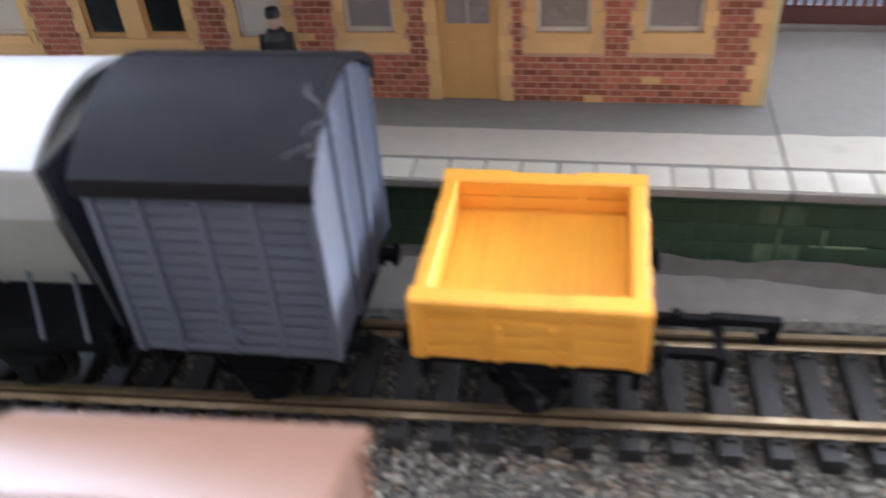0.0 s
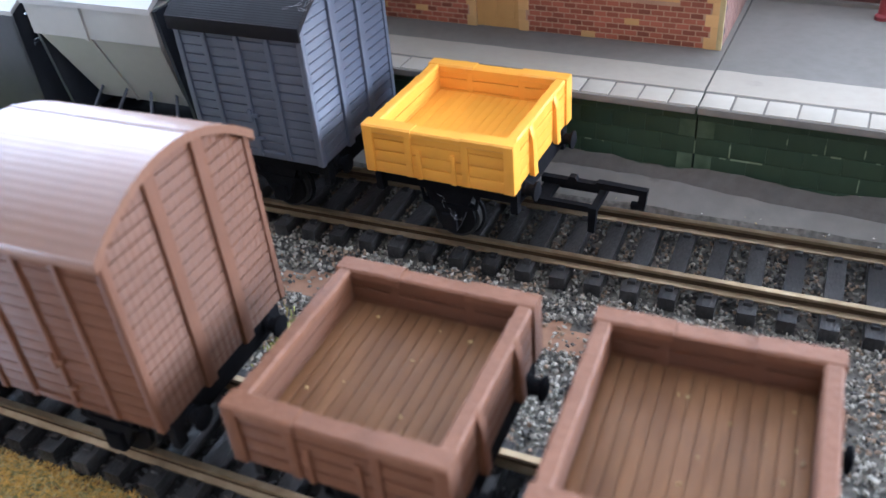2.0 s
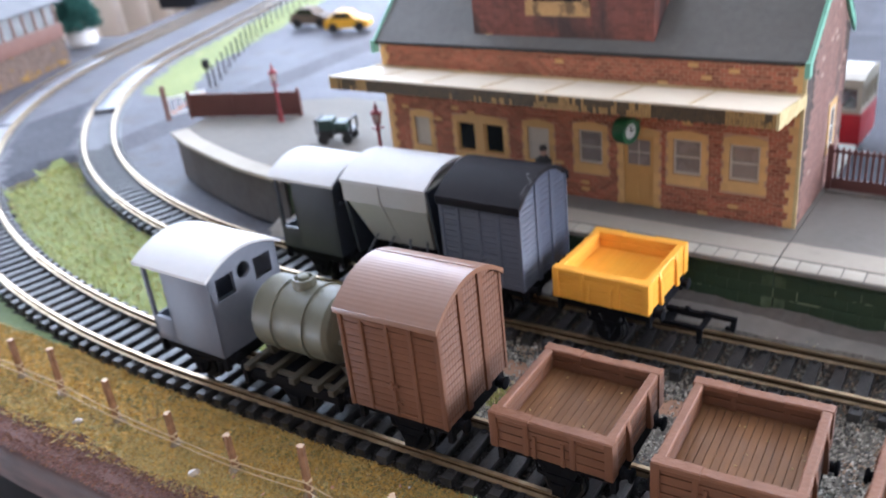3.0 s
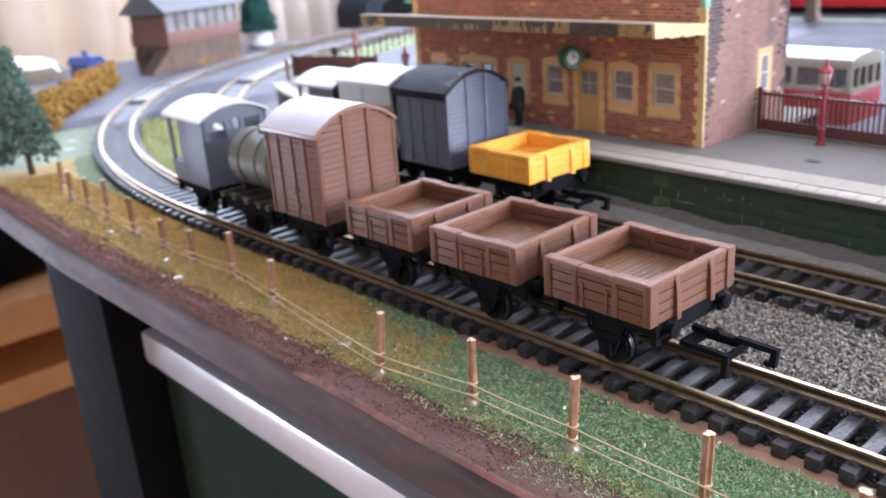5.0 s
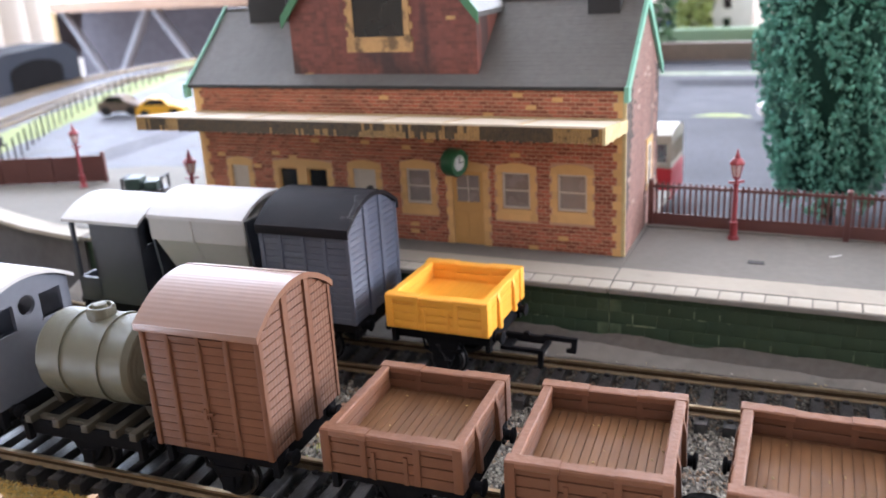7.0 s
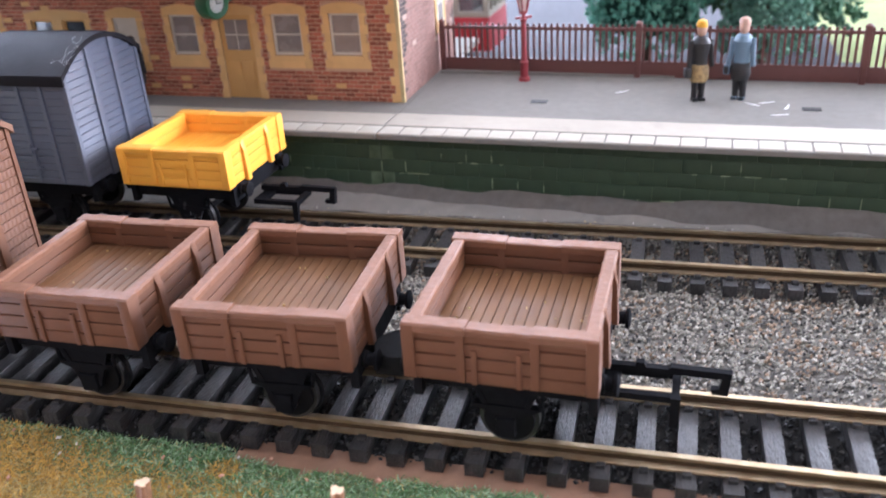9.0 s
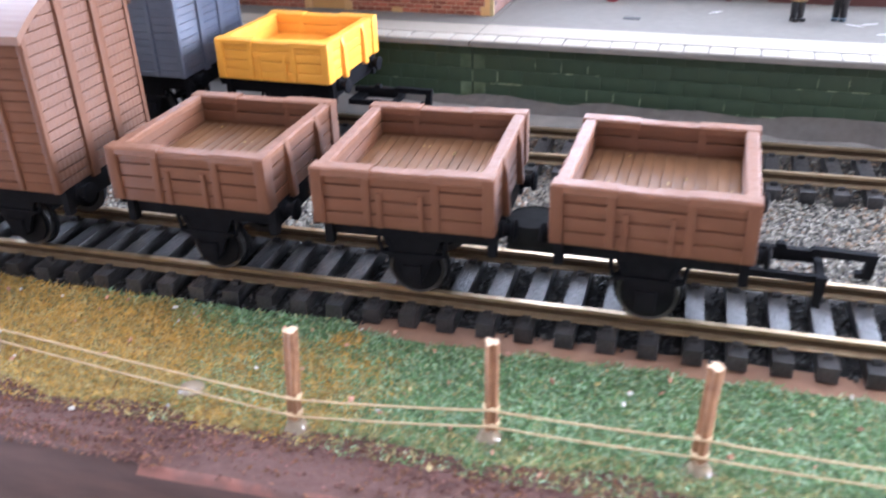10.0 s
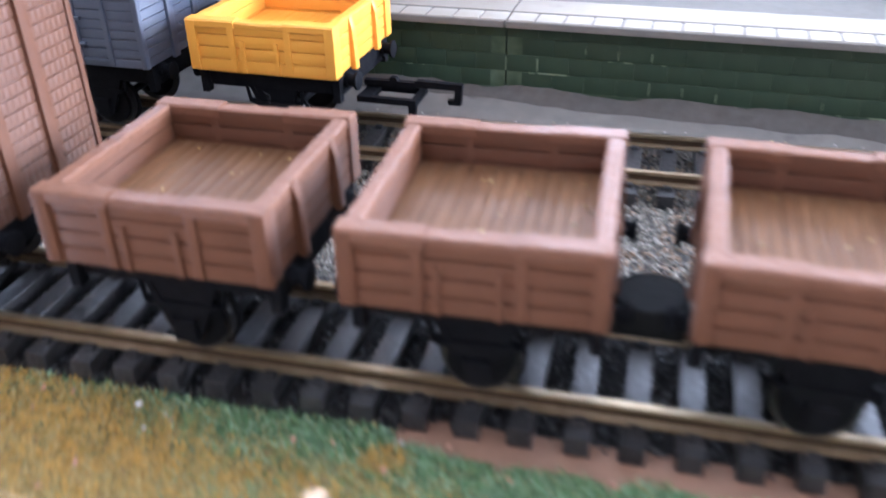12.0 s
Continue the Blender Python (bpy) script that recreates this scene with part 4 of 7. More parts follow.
    for lo, hi in zip(rings, rings[1:]):
        for k in range(8):
            mx = (lo[0].co.x + hi[0].co.x) / 2
            worn = -14 < mx < 84
            bm.faces.new((lo[k], lo[(k + 1) % 8], hi[(k + 1) % 8], hi[k])).material_index = (2 if worn and k == 2 else int(k < 2))
WORN_PAINT = material("worn salmon pink paint", (0.24, 0.098, 0.070), 0.7, spec=0.3, second=(0.15, 0.066, 0.052), grain=300, patch=48, mix=0.9, bump=0.5, grime=(0.095, 0.055, 0.047), grime_at=0.46)
tagged(part("edge_board", bm, [EDGE_WOOD, EDGE_EARTH, WORN_PAINT], smooth=50), "dark stained wooden board along the layout's front edge", "edge board", kind="structure")

# stones of the ballast
items = []
count = 0
while count < 36000:
    x, y = rng.uniform(-112, 240), rng.uniform(29, 99)
    if x > 130 and rng.random() < 0.4:
        continue
    r = region(x, y)
    if r != BED and (r != ORANGE or rng.random() < 0.78):
        continue
    onrear = y > 69.8
    if onrear and abs(y - TRACK_Y[1]) < 14 and rng.random() < 0.22:
        continue
    size = rng.uniform(0.30, 0.68) * (1.3 if rng.random() < 0.1 else 1)
    v = turned(OCTA * (size, size * rng.uniform(0.6, 1.0), size * rng.uniform(0.5, 0.8))) + (x, y, BOARD_Z + rng.uniform(0.0, 0.9))
    tan = 0.40 if noise.noise((x / 16, y / 9, 4)) > 0.12 else 0.06
    share = [0.22, 0.46, 0.27, 0.05] if onrear and abs(y - TRACK_Y[1]) < 9 else [0.70 - tan, 0.20, tan, 0.10]
    items.append((v, OCTA_F, int(rng.choice([0, 1, 2, 3], p=share))))
    count += 1
BALLAST_DARK = material("dark ballast stone", (0.075, 0.068, 0.06), 0.75, grain=900, patch=60, mix=0.6, bump=0.3, per_island=0.4)
BALLAST_TAN = material("tan ballast stone", (0.29, 0.205, 0.14), 0.8, grain=900, patch=60, mix=0.6, bump=0.3, per_island=0.35)
BALLAST_PALE = material("pale ballast stone", (0.43, 0.40, 0.34), 0.85, grain=900, patch=60, mix=0.5, bump=0.3, per_island=0.2)
tagged(scatter("ballast", items, [BALLAST, BALLAST_DARK, BALLAST_TAN, BALLAST_PALE]), "loose grey and tan ballast stones between the tracks", "ballast", kind="stuff")

# cinders between the front sleepers
items = []
for _ in range(11000):
    x, y = rng.uniform(-150, 200), rng.uniform(3, 29)
    if x > 6 and y < 6.0 + rng.uniform(-1.5, 1.5):
        continue
    size = rng.uniform(0.3, 0.7)
    items.append((turned(OCTA * (size, size * 0.8, size * 0.6)) + (x, y, BOARD_Z + rng.uniform(0, 0.7)), OCTA_F, int(rng.random() < 0.2)))
CINDER_STONE = material("black cinder stone", (0.03, 0.028, 0.027), 0.45, spec=0.4, grain=900, patch=60, mix=0.6, bump=0.3, per_island=0.5)
tagged(scatter("cinders", items, [CINDER_STONE, BALLAST_DARK]), "black cinders between the front track's sleepers", "cinders", kind="stuff")

# flock grass of the front strip
FLOCK_GREEN = material("green flock fibre", (0.15, 0.26, 0.105), 0.7, second=(0.085, 0.175, 0.06), grain=900, patch=40, mix=0.6, bump=0.1, per_island=0.5, spec=0.25)
FLOCK_JADE = material("blue green flock fibre", (0.35, 0.47, 0.30), 0.6, second=(0.21, 0.33, 0.19), grain=900, patch=40, mix=0.6, bump=0.1, per_island=0.5, spec=0.25)
FLOCK_OCHRE = material("ochre flock fibre", (0.58, 0.345, 0.080), 0.8, second=(0.42, 0.24, 0.055), grain=900, patch=40, mix=0.6, bump=0.1, per_island=0.32, spec=0.2)
FLOCK_STRAW = material("straw flock fibre", (0.47, 0.38, 0.17), 0.8, second=(0.34, 0.265, 0.115), grain=900, patch=40, mix=0.6, bump=0.1, per_island=0.32, spec=0.2)
FLOCK_OLIVE = material("olive flock fibre", (0.27, 0.26, 0.11), 0.8, second=(0.19, 0.18, 0.07), grain=900, patch=40, mix=0.6, bump=0.1, per_island=0.35, spec=0.2)
FLOCK_RUST = material("rust brown flock fibre", (0.20, 0.095, 0.05), 0.85, grain=900, patch=40, mix=0.6, bump=0.1, per_island=0.4, spec=0.25)


def blade(x, y, z, length, width, tilt):
    a, b = rng.uniform(0, 2 * math.pi), rng.uniform(0, 2 * math.pi)
    d = np.array((math.cos(a) * math.sin(tilt), math.sin(a) * math.sin(tilt), math.cos(tilt)))
    s = np.array((math.cos(b), math.sin(b), 0.25 * math.sin(3 * b))) * width
    p = np.array((x, y, z))
    return np.array((p - s, p + s, p + d * length + s * 0.5, p + d * length - s * 0.5))


items = []
while len(items) < 210000:
    x, y = rng.uniform(-300, 175), rng.uniform(-37, 6)
    if x < -150 and rng.random() < 0.62:
        continue
    r = region(x, y)
    if r == EARTH and (x < 58 or rng.random() < 0.25) and y < edge_line(x) + 8:
        continue
    if r not in (GRASS, EARTH, OCHRE) or (r == EARTH and rng.random() < 0.75):
        continue
    green = min(1.0, max(0.0, (x + 18 + wobble(x, y, 18, 26) + wobble(x, y, 5, 14) + max(0, y + 8) * 5.0) / 42))
    if (x - 5.5) ** 2 / 14 + (y + 2.8) ** 2 / 5 < 1.0 + wobble(x, y, 3, 0.6):
        green = 0.1
    kinds = rng.random()
    if rng.random() < green:
        k = 0 if kinds < 0.56 else 1 if kinds < 0.92 else 3
        if y < -22 and rng.random() < 0.45:
            k = 3 if kinds < 0.4 else 5 if kinds < 0.85 else 0
    else:
        low = min(1.0, max(0.0, (-9 - y + wobble(x, y, 7, 8)) / 10))
        k = 2 if kinds < 0.64 - 0.26 * low else 3 if kinds < 0.88 - 0.10 * low else 5 if kinds < 0.97 else 4
    near = x > -150
    items.append((blade(x, y, BOARD_Z + rng.uniform(-0.1, 0.55), rng.uniform(0.5, 1.25) * (1 if near else 1.5), rng.uniform(0.06, 0.15) * (1 if near else 1.8), rng.uniform(0.75, 1.6)), [(0, 1, 2, 3)], k))
tagged(scatter("grass", items, [FLOCK_GREEN, FLOCK_JADE, FLOCK_OCHRE, FLOCK_STRAW, FLOCK_RUST, FLOCK_OLIVE]), "green and ochre flock grass beside the front track", "grass", kind="stuff")

# crumbs of earth along the front edge
items = []
while len(items) < 16000:
    x = rng.uniform(-300, 150)
    y = edge_line(x) + rng.uniform(-1.5, 14)
    if region(x, max(y, edge_line(x) + 0.5)) != EARTH or (x > 58 and rng.random() < 0.7) or (-8 < x < 70 and y < edge_line(x) + 4 and rng.random() < 0.75):
        continue
    s = rng.uniform(0.14, 0.45)
    items.append((turned(OCTA * (s * 1.4, s * 0.7, s * 0.5)) + (x, y, (BOARD_Z if y > edge_line(x) + 3 else -5.2) + rng.uniform(0, 0.5)), OCTA_F, int(rng.random() < 0.3)))
EARTH_CRUMB = material("purple brown earth crumb", (0.175, 0.09, 0.075), 0.95, spec=0.15, rough_vary=0.04, grain=900, patch=60, mix=0.5, bump=0.3, per_island=0.4)
tagged(scatter("earth_crumbs", items, [EARTH_CRUMB, FLOCK_RUST]), "purple brown earth scatter along the front edge", "earth", kind="stuff")

# crumbs and chips: in the wagons, on the grass and on the grey strip
CHIP_WHITE = material("white chip", (0.68, 0.64, 0.58), 0.7, grain=500, patch=100, mix=0.4, bump=0.1, per_island=0.2)
CHIP_PINK = material("salmon chip", (0.52, 0.27, 0.18), 0.7, grain=500, patch=100, mix=0.4, bump=0.1, per_island=0.3)
CHIP_STRAW = material("straw chip", (0.56, 0.43, 0.20), 0.7, grain=500, patch=100, mix=0.4, bump=0.1, per_island=0.3)
items = []
for x0 in (-37.4, 0.3, 39.4):
    for _ in range(12):
        sz = rng.uniform(0.10, 0.28)
        v = turned(OCTA * (sz * 1.6, sz, sz * 0.6)) + (x0 + rng.uniform(3, 27), rng.uniform(3, 28), 20.2)
        items.append((v, OCTA_F, 2))
for _ in range(150):
    sz = rng.uniform(0.2, 0.6)
    x, y = rng.uniform(-120, 150), rng.uniform(-34, 1)
    v = turned(OCTA * (sz * 1.3, sz, sz * 0.5)) + (x, y, BOARD_Z + 0.9)
    items.append((v, OCTA_F, int(rng.choice([0, 1, 1, 2]))))
for _ in range(110):
    sz = rng.uniform(0.12, 0.35)
    x = rng.uniform(-100, 200)
    items.append((turned(OCTA * (sz * 1.3, sz, sz * 0.6)) + (x, rng.uniform(97, 102) - x * 0.045, -1.9), OCTA_F, int(rng.choice([0, 0, 2]))))
tagged(scatter("crumbs", items, [CHIP_WHITE, CHIP_PINK, CHIP_STRAW]), "pale crumbs and chips lying in wagons and on the grass", "crumbs", kind="stuff")

# lawn tufts between the tracks in the bend
items = []
while len(items) < 9000:
    x, y = rng.uniform(-420, -60), rng.uniform(30, 150)
    if region(x, y) != GREEN:
        continue
    items.append((blade(x, y, BOARD_Z - 0.2, rng.uniform(0.8, 2.0), rng.uniform(0.15, 0.3), rng.uniform(0.1, 1.2)), [(0, 1, 2, 3)], int(rng.random() < 0.3)))
for _ in range(500):
    x, y = -59.5 + rng.normal() * 2.0, 42 + rng.normal() * 2.6
    items.append((blade(x, y, BOARD_Z, rng.uniform(0.8, 2.4), 0.25, rng.uniform(0.1, 1.2)), [(0, 1, 2, 3)], int(rng.random() < 0.4)))
FLOCK_LIME = material("lime flock fibre", (0.42, 0.43, 0.15), 0.85, second=(0.33, 0.34, 0.11), grain=900, patch=40, mix=0.6, bump=0.1, per_island=0.35, spec=0.25)
tagged(scatter("lawn_tufts", items, [FLOCK_LIME, FLOCK_STRAW]), "lime green flock between the two curved tracks", "grass", kind="stuff")


# ---- post and thread fence ----
POSTS = [(150.5, -20.0, 17), (122.0, -20.3, 17), (94.0, -20.6, 17), (63.5, -21.0, 17.2), (34.8, -21.3, 16.8), (6.0, -26.0, 16.6), (-55.2, -18.2, 14.5),
         (-84.2, -15.2, 16.5), (-110.0, -15.8, 12.5), (-135.0, -15.2, 11.5), (-160.1, -15.4, 16.0), (-189.0, -13.9, 18.0), (-213.0, -12.5, 15.0), (-235.0, -12.0, 14.5), (-262.0, -6.0, 14.0)]
post_tops = []
for k, (x, y, h) in enumerate(POSTS):
    ob = thing("fence_post", "whittled brown twig fence post stuck in the grass", "fence post", (x, y, BOARD_Z - 0.2), group="twig fence posts")
    lean = Vector((rng.uniform(-0.05, 0.05) + (0.05 if k == 3 else 0), rng.uniform(-0.03, 0.05) + (0.10 if k == 5 else 0), 1))
    bm = bmesh.new()
    rings = []
    for j in range(7):
        c = lean * (h * j / 6)
        split = [1.0, 1.05, 0.62, 1.0, 1.06, 0.98, 1.04, 0.60, 1.02, 1.05, 1.0, 0.66]
        rings.append([bm.verts.new((c.x + 1.08 * split[a] * (1 + 0.12 * noise.noise((j * 0.9, a, k * 3.1))) * math.cos(a * math.pi / 6 + k), c.y + 1.08 * split[a] * (1 + 0.12 * noise.noise((j * 0.9, a, k))) * math.sin(a * math.pi / 6 + k), c.z + (0.4 * noise.noise((a * 1.3, k, 0)) if j == 6 else 0))) for a in range(12)])
    for lo, hi in zip(rings, rings[1:]):
        for a in range(12):
            bm.faces.new((lo[a], lo[(a + 1) % 12], hi[(a + 1) % 12], hi[a]))
    top = bm.faces.new(rings[-1])
    top.material_index = 1
    bm.faces.new(rings[0][::-1])
    part("shaft", bm, [POST_WOOD, POST_TOP], ob)
    for f in (0.19, 0.36):
        bm = bmesh.new()
        c = lean * (h * f)
        lathe(bm, [(1.0, c.z - 0.28), (1.28, c.z - 0.15), (1.28, c.z + 0.15), (1.0, c.z + 0.28)], (c.x, c.y, 0), "z", 10)
        part("thread_tie", bm, THREAD, ob)
    bm = bmesh.new()
    lathe(bm, [(2.6 + rng.uniform(-0.4, 0.6), 0.0), (2.0, 0.5), (1.5, 1.1), (1.15, 2.2)], (rng.uniform(-0.5, 0.5), rng.uniform(-0.5, 0.5), 0), "z", 12)
    part("glue_blob", bm, GLUE, ob, "clear glue at the foot")
    post_tops.append([(x + lean.x * h * f, y + lean.y * h * f, BOARD_Z - 0.2 + h * f) for f in (0.19, 0.36)])
for lev in (0, 1):
    curve = bpy.data.curves.new("fence_thread", "CURVE")
    curve.dimensions, curve.bevel_depth, curve.bevel_resolution = "3D", 0.00016, 1
    sp = curve.splines.new("POLY")
    pts = []
    for p, q in zip(post_tops, post_tops[1:]):
        for s in range(6):
            t = s / 6
            a, b = p[lev], q[lev]
            sag = 1.0 * t * (1 - t)
            pts.append((a[0] + (b[0] - a[0]) * t, a[1] + (b[1] - a[1]) * t - 1.05, a[2] + (b[2] - a[2]) * t - sag))
    sp.points.add(len(pts) - 1)
    for pnt, (x, y, z) in zip(sp.points, pts):
        pnt.co = (x * MM, y * MM, z * MM, 1)
    curve.materials.append(THREAD)
    tagged(new("fence_thread", curve), "tan thread strung from post to post as fence wire", "thread", group="fence threads")
for x, y, s in ((-14.0, -21.5, 2.4), (-100.0, -27.0, 2.2), (-120.0, -22.0, 2.0), (-172.0, -21.0, 1.8)):
    bm = bmesh.new()
    lathe(bm, [(s, 0.0), (s * 0.9, 0.7), (s * 0.5, 1.2), (0.2, 1.3)], (0, 0, 0), "z", 12)
    tagged(part("glue_patch", bm, GLUE, at=(x, y, BOARD_Z - 0.1)), "dried glue patch on the grass where a post is missing", "glue patch", group="glue patches")


# ---- platform and station ----
YAW = -math.degrees(math.atan(0.045))
ORIGIN = (0.0, 104.7)


def plat_xy(u, v):
    c, s = math.cos(radians(YAW)), math.sin(radians(YAW))
    return ORIGIN[0] + c * u - s * v, ORIGIN[1] + s * u + c * v


def plat_uv(x, y):
    c, s = math.cos(radians(YAW)), math.sin(radians(YAW))
    dx, dy = x - ORIGIN[0], y - ORIGIN[1]
    return c * dx + s * dy, -s * dx + c * dy


platform = thing("platform", "grey model station platform with pale edging and green side wall", "platform", (*ORIGIN, 0), YAW, kind="structure")
# left end bends with the track
LEFT_EDGE = [plat_uv(x, y) for x, y in ((-205, 112.8), (-235, 118.5), (-262, 127.0), (-290, 137.0), (-312, 148.0))]
bm = bmesh.new()
prism(bm, [(0.0, 6.6), (0.0, 112.0), (-262, 108.0), (-320, 78.0)] + [(u + 2.5, v + 6.0) for u, v in LEFT_EDGE[::-1]], PLAT_Z - 2.0, PLAT_Z, "z")
part("deck", bm, PLATFORM_GREY, platform, smooth=0)
bm = bmesh.new()
prism(bm, [(0.25, 6.6), (330, 6.6), (330, 60.0), (0.25, 63.0)], PLAT_Z - 2.0, PLAT_Z, "z")
part("deck", bm, PLATFORM_GREY, platform, smooth=0)
bm = bmesh.new()
prism(bm, [(0.25, 61.0), (330, 58.0), (330, 64.9), (0.25, 67.9)], PLAT_Z - 3.2, PLAT_Z + 0.9, "z")
part("rear_kerb", bm, PLATFORM_GREY, platform, smooth=0)
# pale band with an uneven back edge
for u0, u1 in ((-205.0, -0.15), (0.3, 330.0)):
    bm = bmesh.new()
    us = np.linspace(u0, u1, int((u1 - u0) / 2.5))
    back = [(u, 17.2 + 0.5 * noise.noise((u / 6, 1, 0)) + (0.5 if u > 0 else 0)) for u in us]
    prism(bm, [(u0, 7.2), (u1, 7.2)] + back[::-1], PLAT_Z, PLAT_Z + 0.12, "z")
    part("pale_band", bm, PLATFORM_PALE, platform, smooth=0)
    bm = bmesh.new()
    box(bm, u0, u1, -0.1, 7.2, PLAT_Z - 1.6, PLAT_Z - 0.15, 0.12)
    part("edge_course", bm, SLAB_JOINT, platform)
bm = bmesh.new()
outer = [(-205.0, -0.1)] + LEFT_EDGE
inner = [(-205.0, 8.8)] + [(u + 3.5, v + 8.6) for u, v in LEFT_EDGE]
prism(bm, (outer + inner[::-1])[::-1], PLAT_Z - 1.6, PLAT_Z + 0.1, "z")
part("ramp_edge", bm, SLAB, platform, "pale edging round the platform end", smooth=0)
bm = bmesh.new()
slope = [(-205.0, 1.8)] + [(u + 1, v + 2.0) for u, v in LEFT_EDGE] + [(-320, 78.0), (-262, 106), (-205, 106)]
prism(bm, slope[::-1], -6, PLAT_Z - 1.6, "z")
part("end_wall", bm, material("dark grey platform end card", (0.12, 0.112, 0.108), 0.85, second=(0.085, 0.078, 0.075), grain=260, patch=38, mix=0.7, bump=0.2), platform, smooth=0)
SLAB_W = 6.1


def slab_mesh():
    bm = bmesh.new()
    box(bm, 0.24, SLAB_W - 0.24, 0.45, 6.4, PLAT_Z - 0.4, PLAT_Z + 0.06, 0.08)
    return to_mesh("slab", bm, SLAB)


slab_me = slab_mesh()
for k in range(-33, 54):
    shared("slab", slab_me, platform, (k * SLAB_W + 0.35 + rng.uniform(-0.06, 0.06), rng.uniform(-0.05, 0.05), rng.uniform(-0.04, 0.04)), rng.normal() * 0.3)
# green side wall of long blocks
bm = bmesh.new()
box(bm, -207, -0.3, 3.0, 60, -7, PLAT_Z - 1.6)
box(bm, 0.1, 330, 3.0, 60, -7, PLAT_Z - 1.6)
part("side_wall", bm, GREEN_MORTAR, platform, "dark green wall of long blocks", smooth=0)


def block_mesh(w):
    bm = bmesh.new()
    box(bm, 0.06, w - 0.06, 2.78, 3.3, 0.06, 3.79, 0.05)
    return to_mesh("wall_block", bm, GREEN_WALL)


# earth at the wall's foot; the shade there is put into its colour
bm = bmesh.new()
us = np.arange(-200, 330, 3.0)
rings = []
for u in us:
    h = 2.2 + 1.6 * noise.noise((u / 17, 0.3, 0)) + 0.7 * noise.noise((u / 5, 3, 0))
    d = 2.6 + 1.4 * noise.noise((u / 13, 7, 0))
    rings.append([bm.verts.new(p) for p in ((u, 3.2, -2), (u, 3.2, 0.4 + h), (u, 2.3, 0.2 + h * 0.9), (u, 1.2, 0.1 + h * 0.45), (u, 2.4 - d, -0.6), (u, 1.4 - d, -2.2))])
for lo, hi in zip(rings, rings[1:]):
    for k in range(5):
        bm.faces.new((lo[k], lo[k + 1], hi[k + 1], hi[k]))
part("earth_fillet", bm, EARTH_SHADED, platform, "earth heaped along the wall's foot, coloured dark for the shade there", smooth=60)
block_me = block_mesh(7.0)
for row in range(5):
    for k in range(-30, 47):
        u = k * 7.0 + (3.5 if row % 2 else 0)
        if u < -200 or (u < 0 < u + 7.0):
            continue
        shared("wall_block", block_me, platform, (u, rng.uniform(-0.05, 0.04), -1.6 + row * 3.85), 0)


MORTAR_LINE = material("pale lime mortar line", (0.27, 0.32, 0.21), 0.85, second=(0.16, 0.20, 0.12), grain=600, patch=140, mix=0.9, bump=0.3)
bm = bmesh.new()
for row in range(4):
    for k in range(-8, 40):
        u = k * 7.0 + (3.5 if row % 2 else 0)
        worn = noise.noise((u / 26, row * 0.9, 2.0))
        if worn < 0.10 or u < -30:
            continue
        z = -1.6 + row * 3.85
        a, b = sorted(rng.uniform(0.3, 6.7, 2))
        box(bm, u + a, u + b, 2.58, 3.0, z - 0.16, z + rng.uniform(0.02, 0.16))
        if worn > 0.2:
            lo_z = rng.uniform(0.2, 1.6)
            box(bm, u - 0.16, u + 0.12, 2.60, 3.0, z + lo_z, z + rng.uniform(2.2, 3.7))
part("mortar", bm, MORTAR_LINE, platform, "pale mortar showing between worn blocks", smooth=0)


def wall_plate(bm, u0, u1, z0, z1, holes, v0, v1):
    """A wall in the u-z plane with openings through it."""
    us = sorted({u0, u1, *(h[0] for h in holes), *(h[1] for h in holes)})
    zs = sorted({z0, z1, *(h[2] for h in holes), *(h[3] for h in holes)})
    for a, b in zip(us, us[1:]):
        for c, d in zip(zs, zs[1:]):
            mu, mz = (a + b) / 2, (c + d) / 2
            if not any(h[0] < mu < h[1] and h[2] < mz < h[3] for h in holes):
                box(bm, a, b, v0, v1, c, d)
    bmesh.ops.remove_doubles(bm, verts=bm.verts, dist=0.001)


FRONT, BACK, LEFT, RIGHT = 28.3, 84.0, -163.4, -1.2     # outer faces of the station
EAVE, RIDGE = 72.4, 96.8
station = thing("station_building", "red brick model station with tan stone trim, slate roof and canopy", "building", (*ORIGIN, PLAT_Z), YAW)
Z0 = -PLAT_Z

# openings of the front wall: u0, u1, sill, head, kind
OPENINGS = [(-22.9, -13.2, 32.1, 44.5, "sash"), (-41.8, -32.2, 31.9, 44.3, "sash"), (-59.8, -48.6, 18.2, 44.1, "door"),
            (-77.0, -67.8, 31.7, 44.1, "sash"), (-98.0, -89.0, 30.5, 43.1, "plain"), (-129.6, -121.4, 30.1, 42.3, "dark"),
            (-117.2, -108.6, 30.3, 42.5, "dark"), (-150.4, -143.0, 30.5, 42.3, "plain")]
bm = bmesh.new()
holes = [(a, b, c + Z0, d + Z0) for a, b, c, d, _ in OPENINGS]
wall_plate(bm, LEFT, RIGHT, 0.0, EAVE + Z0, holes, FRONT, FRONT + 1.6)
part("front_wall", bm, MORTAR, station, "red brick wall", smooth=0)
bm = bmesh.new()
mid = (FRONT + BACK) / 2
prism(bm, [(FRONT, 0.0), (mid, 0.0), (BACK, 0.0 + Z0), (BACK, EAVE + Z0), (mid, RIDGE + Z0 - 1.2), (FRONT, EAVE + Z0)], RIGHT - 1.6, RIGHT, "x")
gable = part("gable_wall", bm, GABLE_MORTAR, station, "faded pink brick gable streaked with soot", smooth=0)
bm = bmesh.new()
